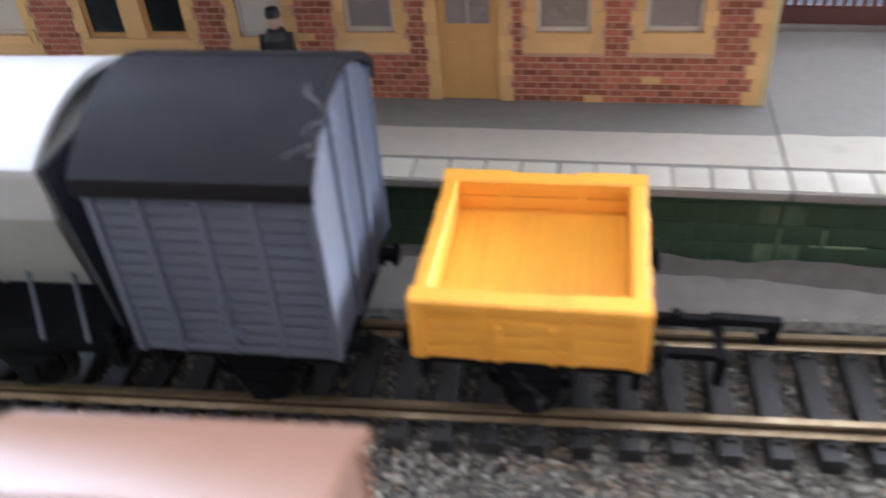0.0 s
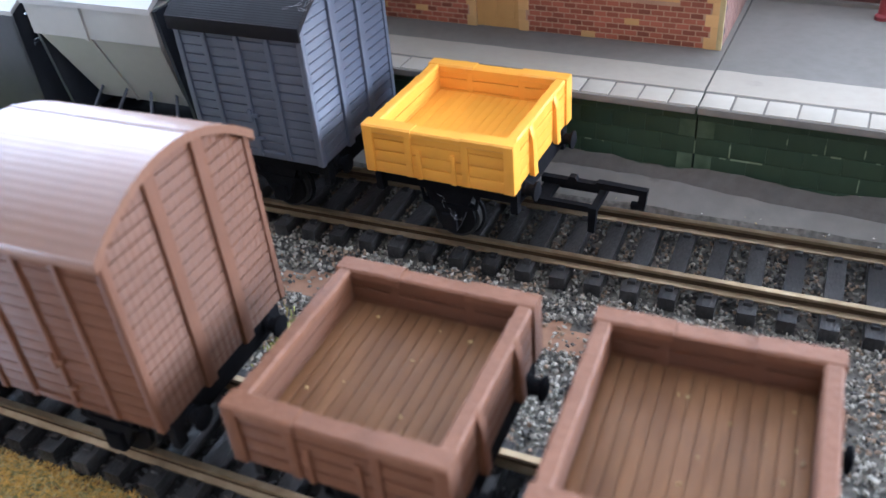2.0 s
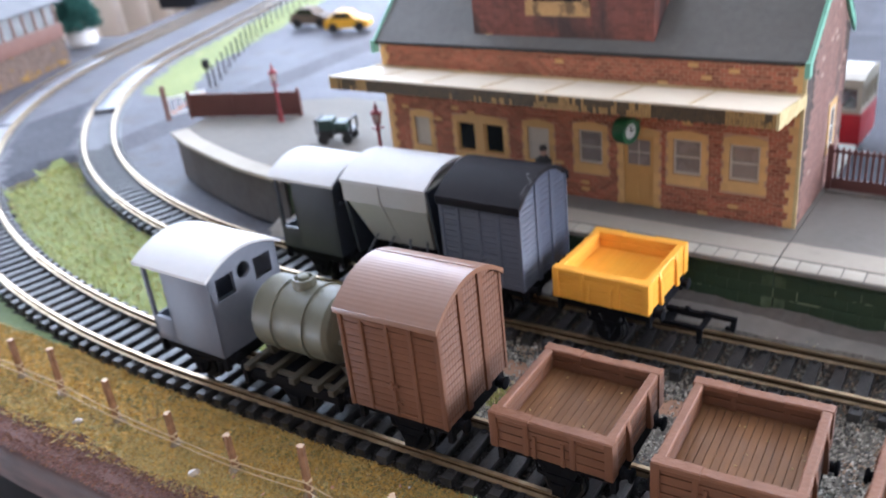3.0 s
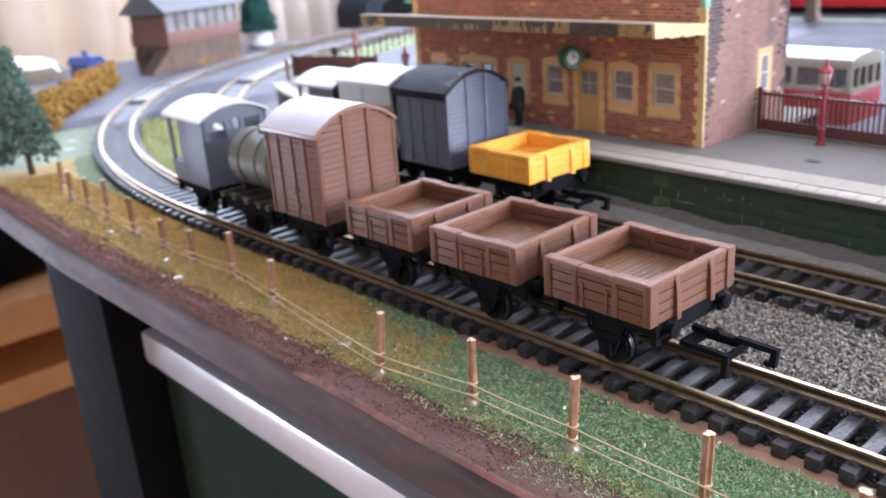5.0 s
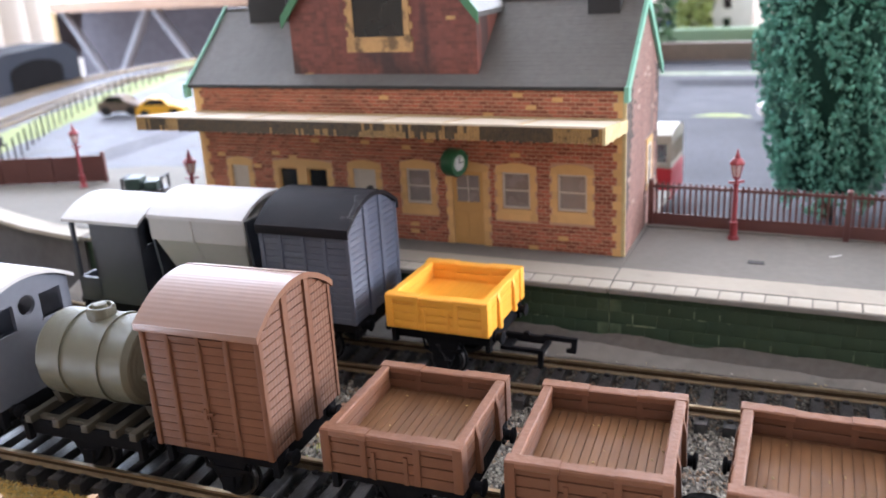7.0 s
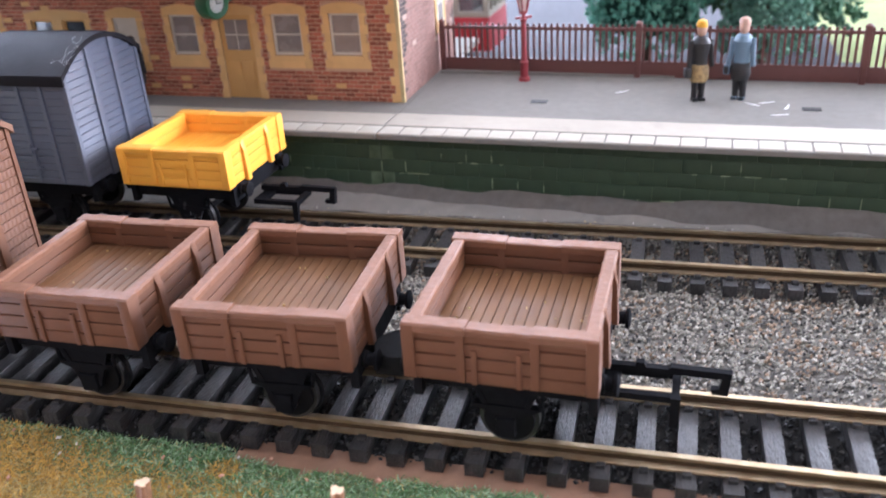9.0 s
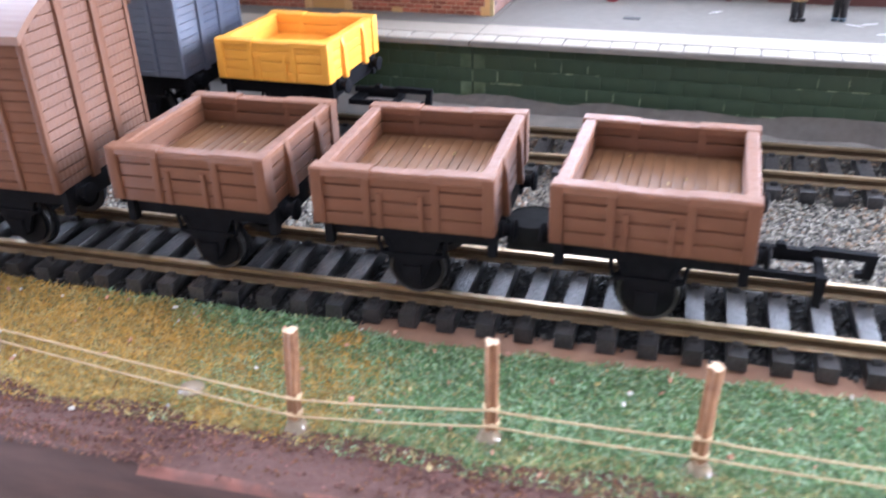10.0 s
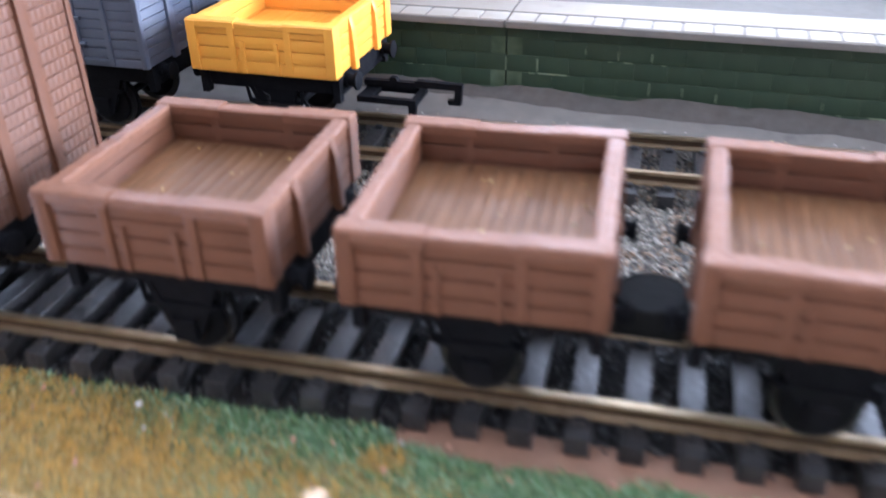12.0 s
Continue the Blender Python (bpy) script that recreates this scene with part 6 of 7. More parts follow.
# ---- platform furniture ----
def railing(u0, v0, u1, v1, label, height=15.2, solid=False):
    x0, y0 = plat_xy(u0, v0)
    x1, y1 = plat_xy(u1, v1)
    length = math.hypot(x1 - x0, y1 - y0)
    ob = thing("platform_fence", label, "fence", (x0, y0, PLAT_Z), math.degrees(math.atan2(y1 - y0, x1 - x0)), "platform fences")
    n = max(1, round(length / 62.0))
    for k in range(n + 1):
        bm = bmesh.new()
        x = length * k / n
        box(bm, x - 0.9, x + 0.9, -0.9, 0.9, -0.4, height + 1.0, 0.2)
        lathe(bm, [(1.1, height + 1.0), (1.2, height + 1.4), (0.5, height + 2.0)], (x, 0, 0), "z", 8)
        part("post", bm, FENCE_BROWN, ob)
    for z0, z1, w in ((height - 1.0, height, 0.8), (4.2, 5.0, 0.6), (0.2, 4.4, 0.35)):
        bm = bmesh.new()
        box(bm, 0, length, -w / 2, w / 2, z0, z1, 0.1)
        part("rail", bm, FENCE_BROWN, ob)
    if solid:
        bm = bmesh.new()
        box(bm, 0, length, -0.3, 0.3, 4.0, height - 0.8)
        part("panel", bm, FENCE_BROWN, ob)
        for k in range(1, 5):
            bm = bmesh.new()
            box(bm, length * k / 5 - 0.6, length * k / 5 + 0.6, -0.7, 0.3, 0.0, height + 0.5, 0.15)
            part("batten", bm, FENCE_BROWN, ob)
        return ob
    bm = bmesh.new()
    box(bm, -0.36, 0.36, -0.24, 0.24, 4.6, height + 0.9)
    me = to_mesh("paling", bm, FENCE_BROWN, 0)
    x = 2.0
    while x < length - 1:
        shared("paling", me, ob, (x, 0, 0))
        x += 1.9
    return ob


railing(0.8, 63.4, 190.0, 56.0, "red brown slatted fence along the platform's back")
railing(190.0, 56.0, 326.0, 53.5, "red brown slatted fence along the platform's back")
railing(-324.0, 52.8, -262.4, 74.6, "red brown boarded fence at the platform end", height=13.0, solid=True)


def platform_lamp(u, v, label):
    x, y = plat_xy(u, v)
    ob = thing("platform_lamp", label, "lamp post", (x, y, PLAT_Z), rng.uniform(0, 40), "platform lamps")
    bm = bmesh.new()
    lathe(bm, [(1.8, 0.0), (1.8, 0.8), (1.25, 1.3), (1.2, 5.5), (1.4, 5.8), (0.85, 6.4), (0.72, 18.0), (1.0, 18.4), (1.0, 19.0), (0.6, 19.4), (0.55, 21.5)], (0, 0, 0), "z", 16)
    part("post", bm, LAMP_RED, ob)
    bm = bmesh.new()
    box(bm, -2.6, 2.6, -0.35, 0.35, 19.2, 19.9, 0.15)
    part("ladder_bar", bm, LAMP_RED, ob)
    bm = bmesh.new()
    lathe(bm, [(1.1, 21.4), (2.0, 25.6)], (0, 0, 0), "z", 6)
    part("lantern_glass", bm, LAMP_GLASS, ob, "milky glass")
    bm = bmesh.new()
    for k in range(6):
        a = k * math.pi / 3
        tube(bm, (1.15 * math.cos(a), 1.15 * math.sin(a), 21.3), (2.05 * math.cos(a), 2.05 * math.sin(a), 25.7), 0.22, sides=6)
    lathe(bm, [(2.5, 25.5), (2.6, 25.9), (1.4, 27.4), (0.9, 27.6), (0.8, 28.4), (0.4, 29.2), (0.25, 30.4)], (0, 0, 0), "z", 6)
    lathe(bm, [(1.3, 20.8), (1.3, 21.5)], (0, 0, 0), "z", 6)
    part("lantern_frame", bm, LAMP_RED, ob)


platform_lamp(29.6, 55.0, "maroon lamp post with a small lantern on the platform")
platform_lamp(-265.6, 62.9, "maroon lamp post with a small lantern at the platform end")
platform_lamp(-165.6, 22.6, "maroon lamp post with a small lantern beside the station")


def figurine(u, v, turn, coat, legs, head, hat, skirt, label, scale=1.0):
    x, y = plat_xy(u, v)
    bm = bmesh.new()
    for sx in (-0.9, 0.9):
        tube(bm, (sx, 0, 0.0), (sx * 0.9, 0, 9.0), 0.75, 1.1, 8, 1)
        box(bm, sx - 0.7, sx + 0.7, -1.6, 0.7, 0.0, 0.8, 0.15, 1)
    lathe(bm, [(2.0, 9.2), (1.9, 11.0), (2.4, 14.6), (1.6, 16.0), (0.7, 16.4)], (0, 0, 0), "z", 12, 0)
    lathe(bm, [(2.1, 5.0), (2.5, 6.5), (2.3, 8.6), (1.9, 9.6)], (0, 0, 0), "z", 12, 4)
    for sx in (-1, 1):
        tube(bm, (sx * 2.3, 0, 15.2), (sx * 2.9, -0.7, 8.6), 0.75, 0.6, 8, 0)
    lathe(bm, [(0.7, 16.2), (1.15, 17.0), (1.25, 18.2), (0.9, 19.2), (0.3, 19.6)], (0, 0, 0), "z", 12, 2)
    lathe(bm, [(1.35, 18.4), (1.45, 18.9), (1.1, 19.9), (0.3, 20.2)], (0, 0.1, 0), "z", 12, 3)
    box(bm, -4.0, -2.4, -1.6, 0.4, 6.2, 8.6, 0.3, 1)
    ob = part("figurine", bm, [coat, legs, head, hat, skirt], at=(x, y, PLAT_Z), yaw=turn)
    ob.scale = (scale, scale, scale)
    return tagged(ob, label, "figurine", "platform figurines")


FAR_WHITE = material("off white card", (0.66, 0.64, 0.62), 0.6, grain=300, patch=30, mix=0.4, bump=0.05)
FIG_BLACK = material("black figurine paint", (0.014, 0.013, 0.014), 0.5, grain=420, patch=80, mix=0.4, bump=0.05)
FIG_BLUE = material("blue grey figurine paint", (0.13, 0.20, 0.27), 0.55, grain=420, patch=80, mix=0.4, bump=0.05)
FIG_TAN = material("tan checked figurine paint", (0.42, 0.28, 0.12), 0.55, second=(0.10, 0.07, 0.03), grain=900, patch=200, mix=0.8, bump=0.05)
FIG_SKIN = material("pale figurine paint", (0.48, 0.30, 0.23), 0.55, grain=420, patch=80, mix=0.3, bump=0.05)
FIG_YELLOW = material("yellow figurine paint", (0.70, 0.36, 0.02), 0.5, grain=420, patch=80, mix=0.3, bump=0.05)
figurine(82.4, 38.8, 20, FIG_BLACK, FIG_BLACK, FIG_SKIN, FIG_YELLOW, FIG_TAN, "small painted figurine with a yellow hat, dark coat and tan skirt", 1.11)
figurine(93.4, 41.2, -15, FIG_BLUE, FIG_BLACK, FIG_SKIN, FIG_SKIN, FIG_BLACK, "small painted figurine in a blue grey jacket with a black bag", 1.12)
figurine(-88.5, 22.5, 10, FIG_BLACK, FIG_BLACK, FIG_SKIN, FIG_BLACK, FIG_BLACK, "small painted figurine in dark uniform beside the station wall", 1.02)
# pale scuffs of paint on the platform
for u, v, a in ((101.0, 38.0, 20), (106.0, 34.5, 70), (97.0, 36.0, 140), (104.0, 27.5, 10), (61.0, 45.0, 35)):
    x, y = plat_xy(u, v)
    bm = bmesh.new()
    prism(bm, [(-2.6, -0.2), (-0.5, -0.5), (1.9, -0.1), (2.4, 0.4), (0.2, 0.3), (-1.8, 0.35)], 0.0, 0.06, "z")
    tagged(part("paint_scuff", bm, FAR_WHITE, at=(x, y, PLAT_Z), yaw=a, smooth=0), "pale scuff of paint on the grey platform", "paint scuff", "paint scuffs")

# drain covers on the platform
for u, v in ((38.5, 33.0), (112.0, 33.0), (190.0, 31.0)):
    x, y = plat_xy(u, v)
    bm = bmesh.new()
    box(bm, -2.4, 2.4, -1.5, 1.5, 0.0, 0.12)
    for k in range(5):
        box(bm, -2.0 + k * 0.9, -1.6 + k * 0.9, -1.2, 1.2, 0.1, 0.2)
    tagged(part("drain_cover", bm, SLATE_EDGE, at=(x, y, PLAT_Z), yaw=YAW, smooth=0), "small dark drain cover set in the platform", "drain cover", "drain covers")


# ---- trees, hedge, vehicles and far side ----
LEAF_TEAL = material("blue green foliage foam", (0.11, 0.30, 0.215), 0.8, second=(0.065, 0.20, 0.14), grain=500, patch=60, mix=0.7, bump=0.4, per_island=0.35, spec=0.3)
LEAF_DARK = material("dark green foliage foam", (0.06, 0.115, 0.055), 0.85, second=(0.035, 0.075, 0.035), grain=500, patch=60, mix=0.7, bump=0.4, per_island=0.35, spec=0.3)
LEAF_MID = material("mid green fir needles", (0.075, 0.165, 0.10), 0.85, second=(0.045, 0.11, 0.065), grain=500, patch=60, mix=0.7, bump=0.4, per_island=0.35, spec=0.3)
LEAF_GREY = material("grey green fir needles", (0.10, 0.15, 0.11), 0.85, second=(0.045, 0.085, 0.055), grain=500, patch=60, mix=0.7, bump=0.4, per_island=0.35, spec=0.3)
HEDGE_OCHRE = material("ochre lichen foliage", (0.30, 0.17, 0.035), 0.9, second=(0.19, 0.10, 0.022), grain=400, patch=60, mix=0.7, bump=0.5, per_island=0.35, spec=0.2)
BARK = material("brown tree trunk", (0.085, 0.05, 0.03), 0.8, grain=500, patch=80, mix=0.6, bump=0.5)


def tree(name, label, x, y, z, height, radius, leaf, shape, clumps, size, trunk=6.0, flat=0.6):
    """A tapered trunk with limbs, and a crown of many small clumps. shape gives the crown's radius over its height, 0 to 1."""
    ob = thing(name, label, "tree", (x, y, z), rng.uniform(0, 360), "model trees")
    bm = bmesh.new()
    tube(bm, (0, 0, -0.5), (0.4, 0.2, height * 0.85), radius * 0.11, radius * 0.03, 8)
    for k in range(14):
        h, a = rng.uniform(0.1, 0.8), rng.uniform(0, 6.28)
        r = radius * shape(h) * 0.8
        tube(bm, (0, 0, trunk + (height - trunk) * h), (r * math.cos(a), r * math.sin(a), trunk + (height - trunk) * h + r * 0.15), radius * 0.03, radius * 0.012, 6)
    part("trunk", bm, BARK, ob)
    items = []
    for _ in range(clumps):
        h = rng.random() ** 0.85
        a = rng.uniform(0, 2 * math.pi)
        lump = 1 + 0.16 * noise.noise((math.cos(a) * 2.2, math.sin(a) * 2.2, h * 7))
        r = radius * shape(h) * lump * (rng.uniform(0.72, 1.04) if rng.random() < 0.75 else rng.uniform(0.3, 0.8))
        s = size * rng.uniform(0.6, 1.3)
        c = np.array((r * math.cos(a), r * math.sin(a), trunk + (height - trunk) * h))
        for _ in range(3):
            v = turned(OCTA * (s, s * rng.uniform(0.5, 0.9), s * flat)) * rng.uniform(0.6, 1.0) + c + rng.normal(size=3) * s * 0.5
            v[:, 2] = np.maximum(v[:, 2], trunk * 0.55)
            items.append((v, OCTA_F, 0))
    crown = scatter("crown", items, leaf)
    crown.parent = ob
    return ob


def tufted_tree(label, x, y, z, height, radius, leaf, tufts, trunk=10.0):
    """A dense foam tree: a core coloured dark for shade, hung with drooping, frilly tufts."""
    ob = thing("bush_tree", label, "tree", (x, y, z), 0, "model trees")
    bm = bmesh.new()
    tube(bm, (0, 0, -0.5), (0, 0, trunk + 6), radius * 0.12, radius * 0.1, 8)
    part("trunk", bm, BARK, ob)
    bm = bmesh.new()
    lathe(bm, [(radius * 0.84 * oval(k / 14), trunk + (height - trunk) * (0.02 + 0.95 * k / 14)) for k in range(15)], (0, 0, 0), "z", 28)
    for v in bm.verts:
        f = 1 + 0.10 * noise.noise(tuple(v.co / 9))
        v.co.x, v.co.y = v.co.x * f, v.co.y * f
    part("inner_crown", bm, LEAF_CORE_SHADE, ob, "solid inner foliage coloured dark for the shade between tufts")
    items = []
    for k in range(tufts):
        h = (k + rng.random()) / tufts
        a = k * 2.39996 + rng.uniform(-0.25, 0.25)
        r = radius * oval(h) * rng.uniform(0.84, 0.98)
        c = np.array((r * math.cos(a), r * math.sin(a), trunk + (height - trunk) * h))
        wide, tall = rng.uniform(2.8, 4.4), rng.uniform(6.0, 11.0)
        for _ in range(34):
            d = rng.normal(size=3)
            d /= np.linalg.norm(d)
            p = c + d * (wide, wide, tall) * rng.uniform(0.75, 1.0)
            p[2] -= 0.10 * tall * d[0] ** 2
            sz = rng.uniform(0.8, 1.5)
            v = turned(OCTA * (sz, sz * 0.7, sz * 0.35)) * (1.0, 1.0, 1.35) + p
            v[:, 2] = np.maximum(v[:, 2], 3.0)
            items.append((v, OCTA_F, int(rng.random() < 0.16)))
    crown = scatter("crown", items, [leaf, LEAF_TIP])
    crown.parent = ob
    return ob


# core green painted dark, as the shade in the gaps between tufts
LEAF_CORE_SHADE = material("inner foliage green darkened for shade", (0.02, 0.06, 0.042), 0.9, second=(0.012, 0.035, 0.025), grain=500, patch=60, mix=0.7, bump=0.6, spec=0.1)
LEAF_FIR = material("pale teal fir needles", (0.14, 0.27, 0.20), 0.85, second=(0.085, 0.19, 0.135), grain=500, patch=60, mix=0.7, bump=0.4, per_island=0.4, spec=0.2)
LEAF_TIP = material("pale blue green foliage tips", (0.17, 0.36, 0.27), 0.8, second=(0.12, 0.28, 0.20), grain=500, patch=60, mix=0.6, bump=0.3, per_island=0.3, spec=0.3)

LEAF_SPRUCE = material("dark teal fir needles", (0.032, 0.105, 0.088), 0.85, second=(0.02, 0.07, 0.058), grain=500, patch=60, mix=0.7, bump=0.4, per_island=0.35, spec=0.2)


def cone(h):
    return (1 - h) ** 0.85 + 0.02


def oval(h):
    return max(0.05, math.sin(math.pi * min(1, (h * 0.86 + 0.12))) ** 0.55)


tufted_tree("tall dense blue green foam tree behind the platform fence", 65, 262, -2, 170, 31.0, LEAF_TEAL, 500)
tree("fir_tree", "small blue green conical fir behind the platform", 112, 258, -2, 68, 19, LEAF_FIR, cone, 2200, 1.5, trunk=5)
tree("fir_tree", "tall dark green conical fir behind the platform", 128, 300, -2, 92, 26, LEAF_MID, cone, 1700, 2.2, trunk=5)
tree("bush_tree", "dark green foam tree behind the platform", 103, 316, -2, 150, 19, LEAF_DARK, oval, 1600, 2.6, trunk=10)
tree("fir_tree", "grey green fir beside the curved track", -312, -4, BOARD_Z, 64, 16.5, LEAF_GREY, cone, 1500, 1.7, trunk=8)
tree("fir_tree", "grey green fir at the layout's edge", -372, -12, BOARD_Z, 60, 18, LEAF_GREY, cone, 600, 2.4, trunk=8)
tree("fir_tree", "dark teal fir beside the signal box", -692, 372, 11, 78, 20, LEAF_SPRUCE, cone, 3200, 2.0, trunk=3)

# ochre hedge along the outside of the bend
items = []
for _ in range(2600):
    t = rng.random()
    x, y = -425 - 160 * t, 40 + 118 * t
    h = rng.random()
    s = rng.uniform(1.4, 3.0)
    width = 9 * (1 - 0.45 * h) * (1 + 0.3 * noise.noise((t * 9, 0, 0)))
    c = np.array((x + rng.uniform(-1, 1) * width * 0.6, y - rng.uniform(-1, 1) * width * 0.8, BOARD_Z + 1 + h * (22 + 6 * noise.noise((t * 8, 5, 0)))))
    items.append((turned(OCTA * (s, s * 0.8, s * 0.7)) + c, OCTA_F, 0))
tagged(scatter("hedge", items, HEDGE_OCHRE), "ochre lichen hedge outside the curved track", "hedge")
items = []
for _ in range(700):
    x, y = -392 + rng.normal() * 9, -4 + rng.normal() * 7
    s = rng.uniform(1.4, 3.0)
    items.append((turned(OCTA * (s, s * 0.8, s * 0.7)) + (x, y, BOARD_Z + 1 + abs(rng.normal()) * 8), OCTA_F, 0))
tagged(scatter("bush", items, HEDGE_OCHRE), "low ochre lichen bush beside the firs", "bush")

BUS_CREAM = material("cream bus paint", (0.44, 0.395, 0.31), 0.35, grain=300, patch=40, mix=0.3, bump=0.03)
BUS_RED = material("red bus paint", (0.45, 0.022, 0.03), 0.35, grain=300, patch=40, mix=0.3, bump=0.03)
BUS_SEAT = material("dark red seat plastic", (0.10, 0.012, 0.016), 0.9, spec=0.1, grain=300, patch=40, mix=0.3, bump=0.03)
RUBBER = material("black tyre rubber", (0.015, 0.015, 0.015), 0.7, grain=300, patch=40, mix=0.3, bump=0.1)
CLEAR_GLASS = glass("clear bus glazing")


def bus(x, y, yaw, label):
    """A single deck model bus, cream over red. Local x from -L to 0 (rear end at 0), y is its middle."""
    L, W, H = 96.0, 30.0, 36.5
    ob = thing("bus", label, "bus", (x, y, -1.5), yaw)
    bm = bmesh.new()
    box(bm, -L, 0, -W / 2, W / 2, 4.0, 19.0, 1.5)
    part("lower_body", bm, BUS_RED, ob, "red lower body")
    bm = bmesh.new()
    box(bm, -L + 0.5, -0.5, -W / 2 + 0.3, W / 2 - 0.3, 18.6, 21.0, 0.4)
    box(bm, -L + 0.5, -0.5, -W / 2 + 0.3, W / 2 - 0.3, 29.5, H - 2.4, 0.6)
    for k in range(8):
        xx = -L + 0.5 + k * (L - 3.2) / 7
        for y0 in (-W / 2 + 0.3, W / 2 - 2.3):
            box(bm, xx, xx + 2.2, y0, y0 + 2.0, 20.5, 30.0, 0.2)
    for y0 in np.linspace(-W / 2 + 0.5, W / 2 - 2.3, 5):
        box(bm, -2.4, -0.6, y0, y0 + 1.8, 20.5, 30.0, 0.2)
        box(bm, -L + 0.6, -L + 2.4, y0, y0 + 1.8, 20.5, 30.0, 0.2)
    part("upper_body", bm, BUS_CREAM, ob, "cream window band")
    bm = bmesh.new()
    top = arc_roof(W - 1, 0, 3.0, 12, 0.0)
    prism(bm, [(yy - W / 2 + 0.5, H - 3.0 + zz) for yy, zz in top] + [(W / 2 - 0.5, H - 4.0), (-W / 2 + 0.5, H - 4.0)], -L + 0.6, -0.6, "x")
    part("roof", bm, BUS_CREAM, ob, "cream roof")
    bm = bmesh.new()
    for k in range(7):
        box(bm, -L + 4 + k * 12.6, -L + 12 + k * 12.6, -W / 2 + 1.6, W / 2 - 1.6, 12, 27.0, 0.6)
    part("seat_row", bm, BUS_SEAT, ob, "dark red seats")
    # plates added behind the glass so the windows read dark red
    bm = bmesh.new()
    box(bm, -L + 3, -6, -0.4, 0.4, 8, 29.4)
    box(bm, -3.6, -3.0, -W / 2 + 2, W / 2 - 2, 8, 29.4)
    part("partition", bm, BUS_SEAT, ob)
    bm = bmesh.new()
    box(bm, -L + 1.2, -1.2, -W / 2 + 0.9, -W / 2 + 1.1, 20.8, 29.8)
    box(bm, -L + 1.2, -1.2, W / 2 - 1.1, W / 2 - 0.9, 20.8, 29.8)
    part("side_glass", bm, CLEAR_GLASS, ob, smooth=0)
    for xx in (-L + 18, -20):
        for yy in (-W / 2 + 1.5, W / 2 - 1.5):
            bm = bmesh.new()
            lathe(bm, [(2, yy - 2), (5.2, yy - 2), (5.6, yy - 1.4), (5.6, yy + 1.4), (5.2, yy + 2), (2, yy + 2)], (xx, 0, 5.6), "y", 20)
            part("wheel", bm, RUBBER, ob)
    return ob


bus(2.0, 272.0, -4.0, "cream and red single deck model bus parked behind the station")

FAR_RED = material("bright red enamel", (0.55, 0.02, 0.025), 0.35, grain=300, patch=30, mix=0.3, bump=0.03)
FAR_GREEN = material("sage green painted card", (0.20, 0.29, 0.18), 0.7, spec=0.2, grain=300, patch=20, mix=0.5, bump=0.05)
FAR_BROWN = material("brown weathered card", (0.17, 0.125, 0.09), 0.7, second=(0.11, 0.085, 0.065), grain=300, patch=18, mix=0.7, bump=0.15)
FAR_ORANGE = material("orange card", (0.62, 0.20, 0.05), 0.6, grain=300, patch=30, mix=0.3, bump=0.05)
FAR_BLUE = material("blue paint", (0.03, 0.07, 0.25), 0.5, grain=300, patch=30, mix=0.3, bump=0.05)

# red coach on the far line
ob = thing("railway_coach", "long plain red model coach on the far line", "coach", (-330, 775, -1.5), 3.0)
for name, z0, z1, m, inset in (("body", 6, 32, FAR_RED, 0), ("roof", 32, 36, FAR_RED, 0.8), ("underframe", 1, 6, CHASSIS, 2)):
    bm = bmesh.new()
    box(bm, inset, 185 - inset, -15 + inset, 15 - inset, z0, z1, 0.8)
    part(name, bm, m, ob)
items = []
for _ in range(1500):
    sz = rng.uniform(3.0, 6.0)
    items.append((turned(OCTA * (sz, sz * 0.8, sz * 0.7)) + (rng.uniform(-460, -60), 830 + rng.normal() * 6, rng.uniform(0, 62)), OCTA_F, 0))
tagged(scatter("hedge", items, LEAF_DARK), "tall dark green hedge behind the far red coach", "hedge")
# footbridge posts in front of it
for x, y in ((-222, 700),):
    bm = bmesh.new()
    box(bm, -5, 5, -5, 5, 0, 120, 0.5)
    box(bm, -6.5, 6.5, -6.5, 6.5, 0, 5, 0.5)
    tagged(part("bridge_post", bm, FAR_BROWN, at=(x, y, -1.5)), "tall brown card post before the far red coach", "post", "bridge posts")
# long low walls and hedges of the far side
bm = bmesh.new()
box(bm, -260, 700, -5, 5, 0, 16, 0.6)
box(bm, -260, 700, -6, 6, 16, 18, 0.4)
tagged(part("far_wall", bm, FAR_BROWN, at=(0, 812, -1.5)), "long low brown wall along the far line", "wall", "far walls")
bm = bmesh.new()
box(bm, -260, 700, -10, 10, 0, 24, 1.5)
tagged(part("far_platform", bm, FAR_GREEN, at=(0, 905, -1.5)), "long sage green platform on the far side", "platform")
for x, y, w, d, h, m, label in ((-20, 1020, 60, 40, 62, FAR_WHITE, "white card house at the far side"), (60, 1030, 46, 40, 70, FAR_ORANGE, "orange fronted card house at the far side"), (150, 1040, 70, 40, 66, FAR_BROWN, "brown card house at the far side"), (-90, 1015, 34, 30, 26, FAR_BLUE, "blue card shed at the far side"), (260, 1040, 80, 40, 60, FAR_WHITE, "pale card house at the far side"), (360, 1040, 60, 40, 70, FAR_ORANGE, "orange card house at the far side")):
    ob = thing("card_house", label, "house", (x, y, -1.5), 0, "far houses")
    bm = bmesh.new()
    box(bm, -w / 2, w / 2, -d / 2, d / 2, 0, h, 0.4)
    part("wall", bm, m, ob)
    bm = bmesh.new()
    prism(bm, [(-d / 2 - 2, h), (d / 2 + 2, h), (0, h + 16)], -w / 2 - 2, w / 2 + 2, "x")
    part("roof", bm, SLATE, ob)
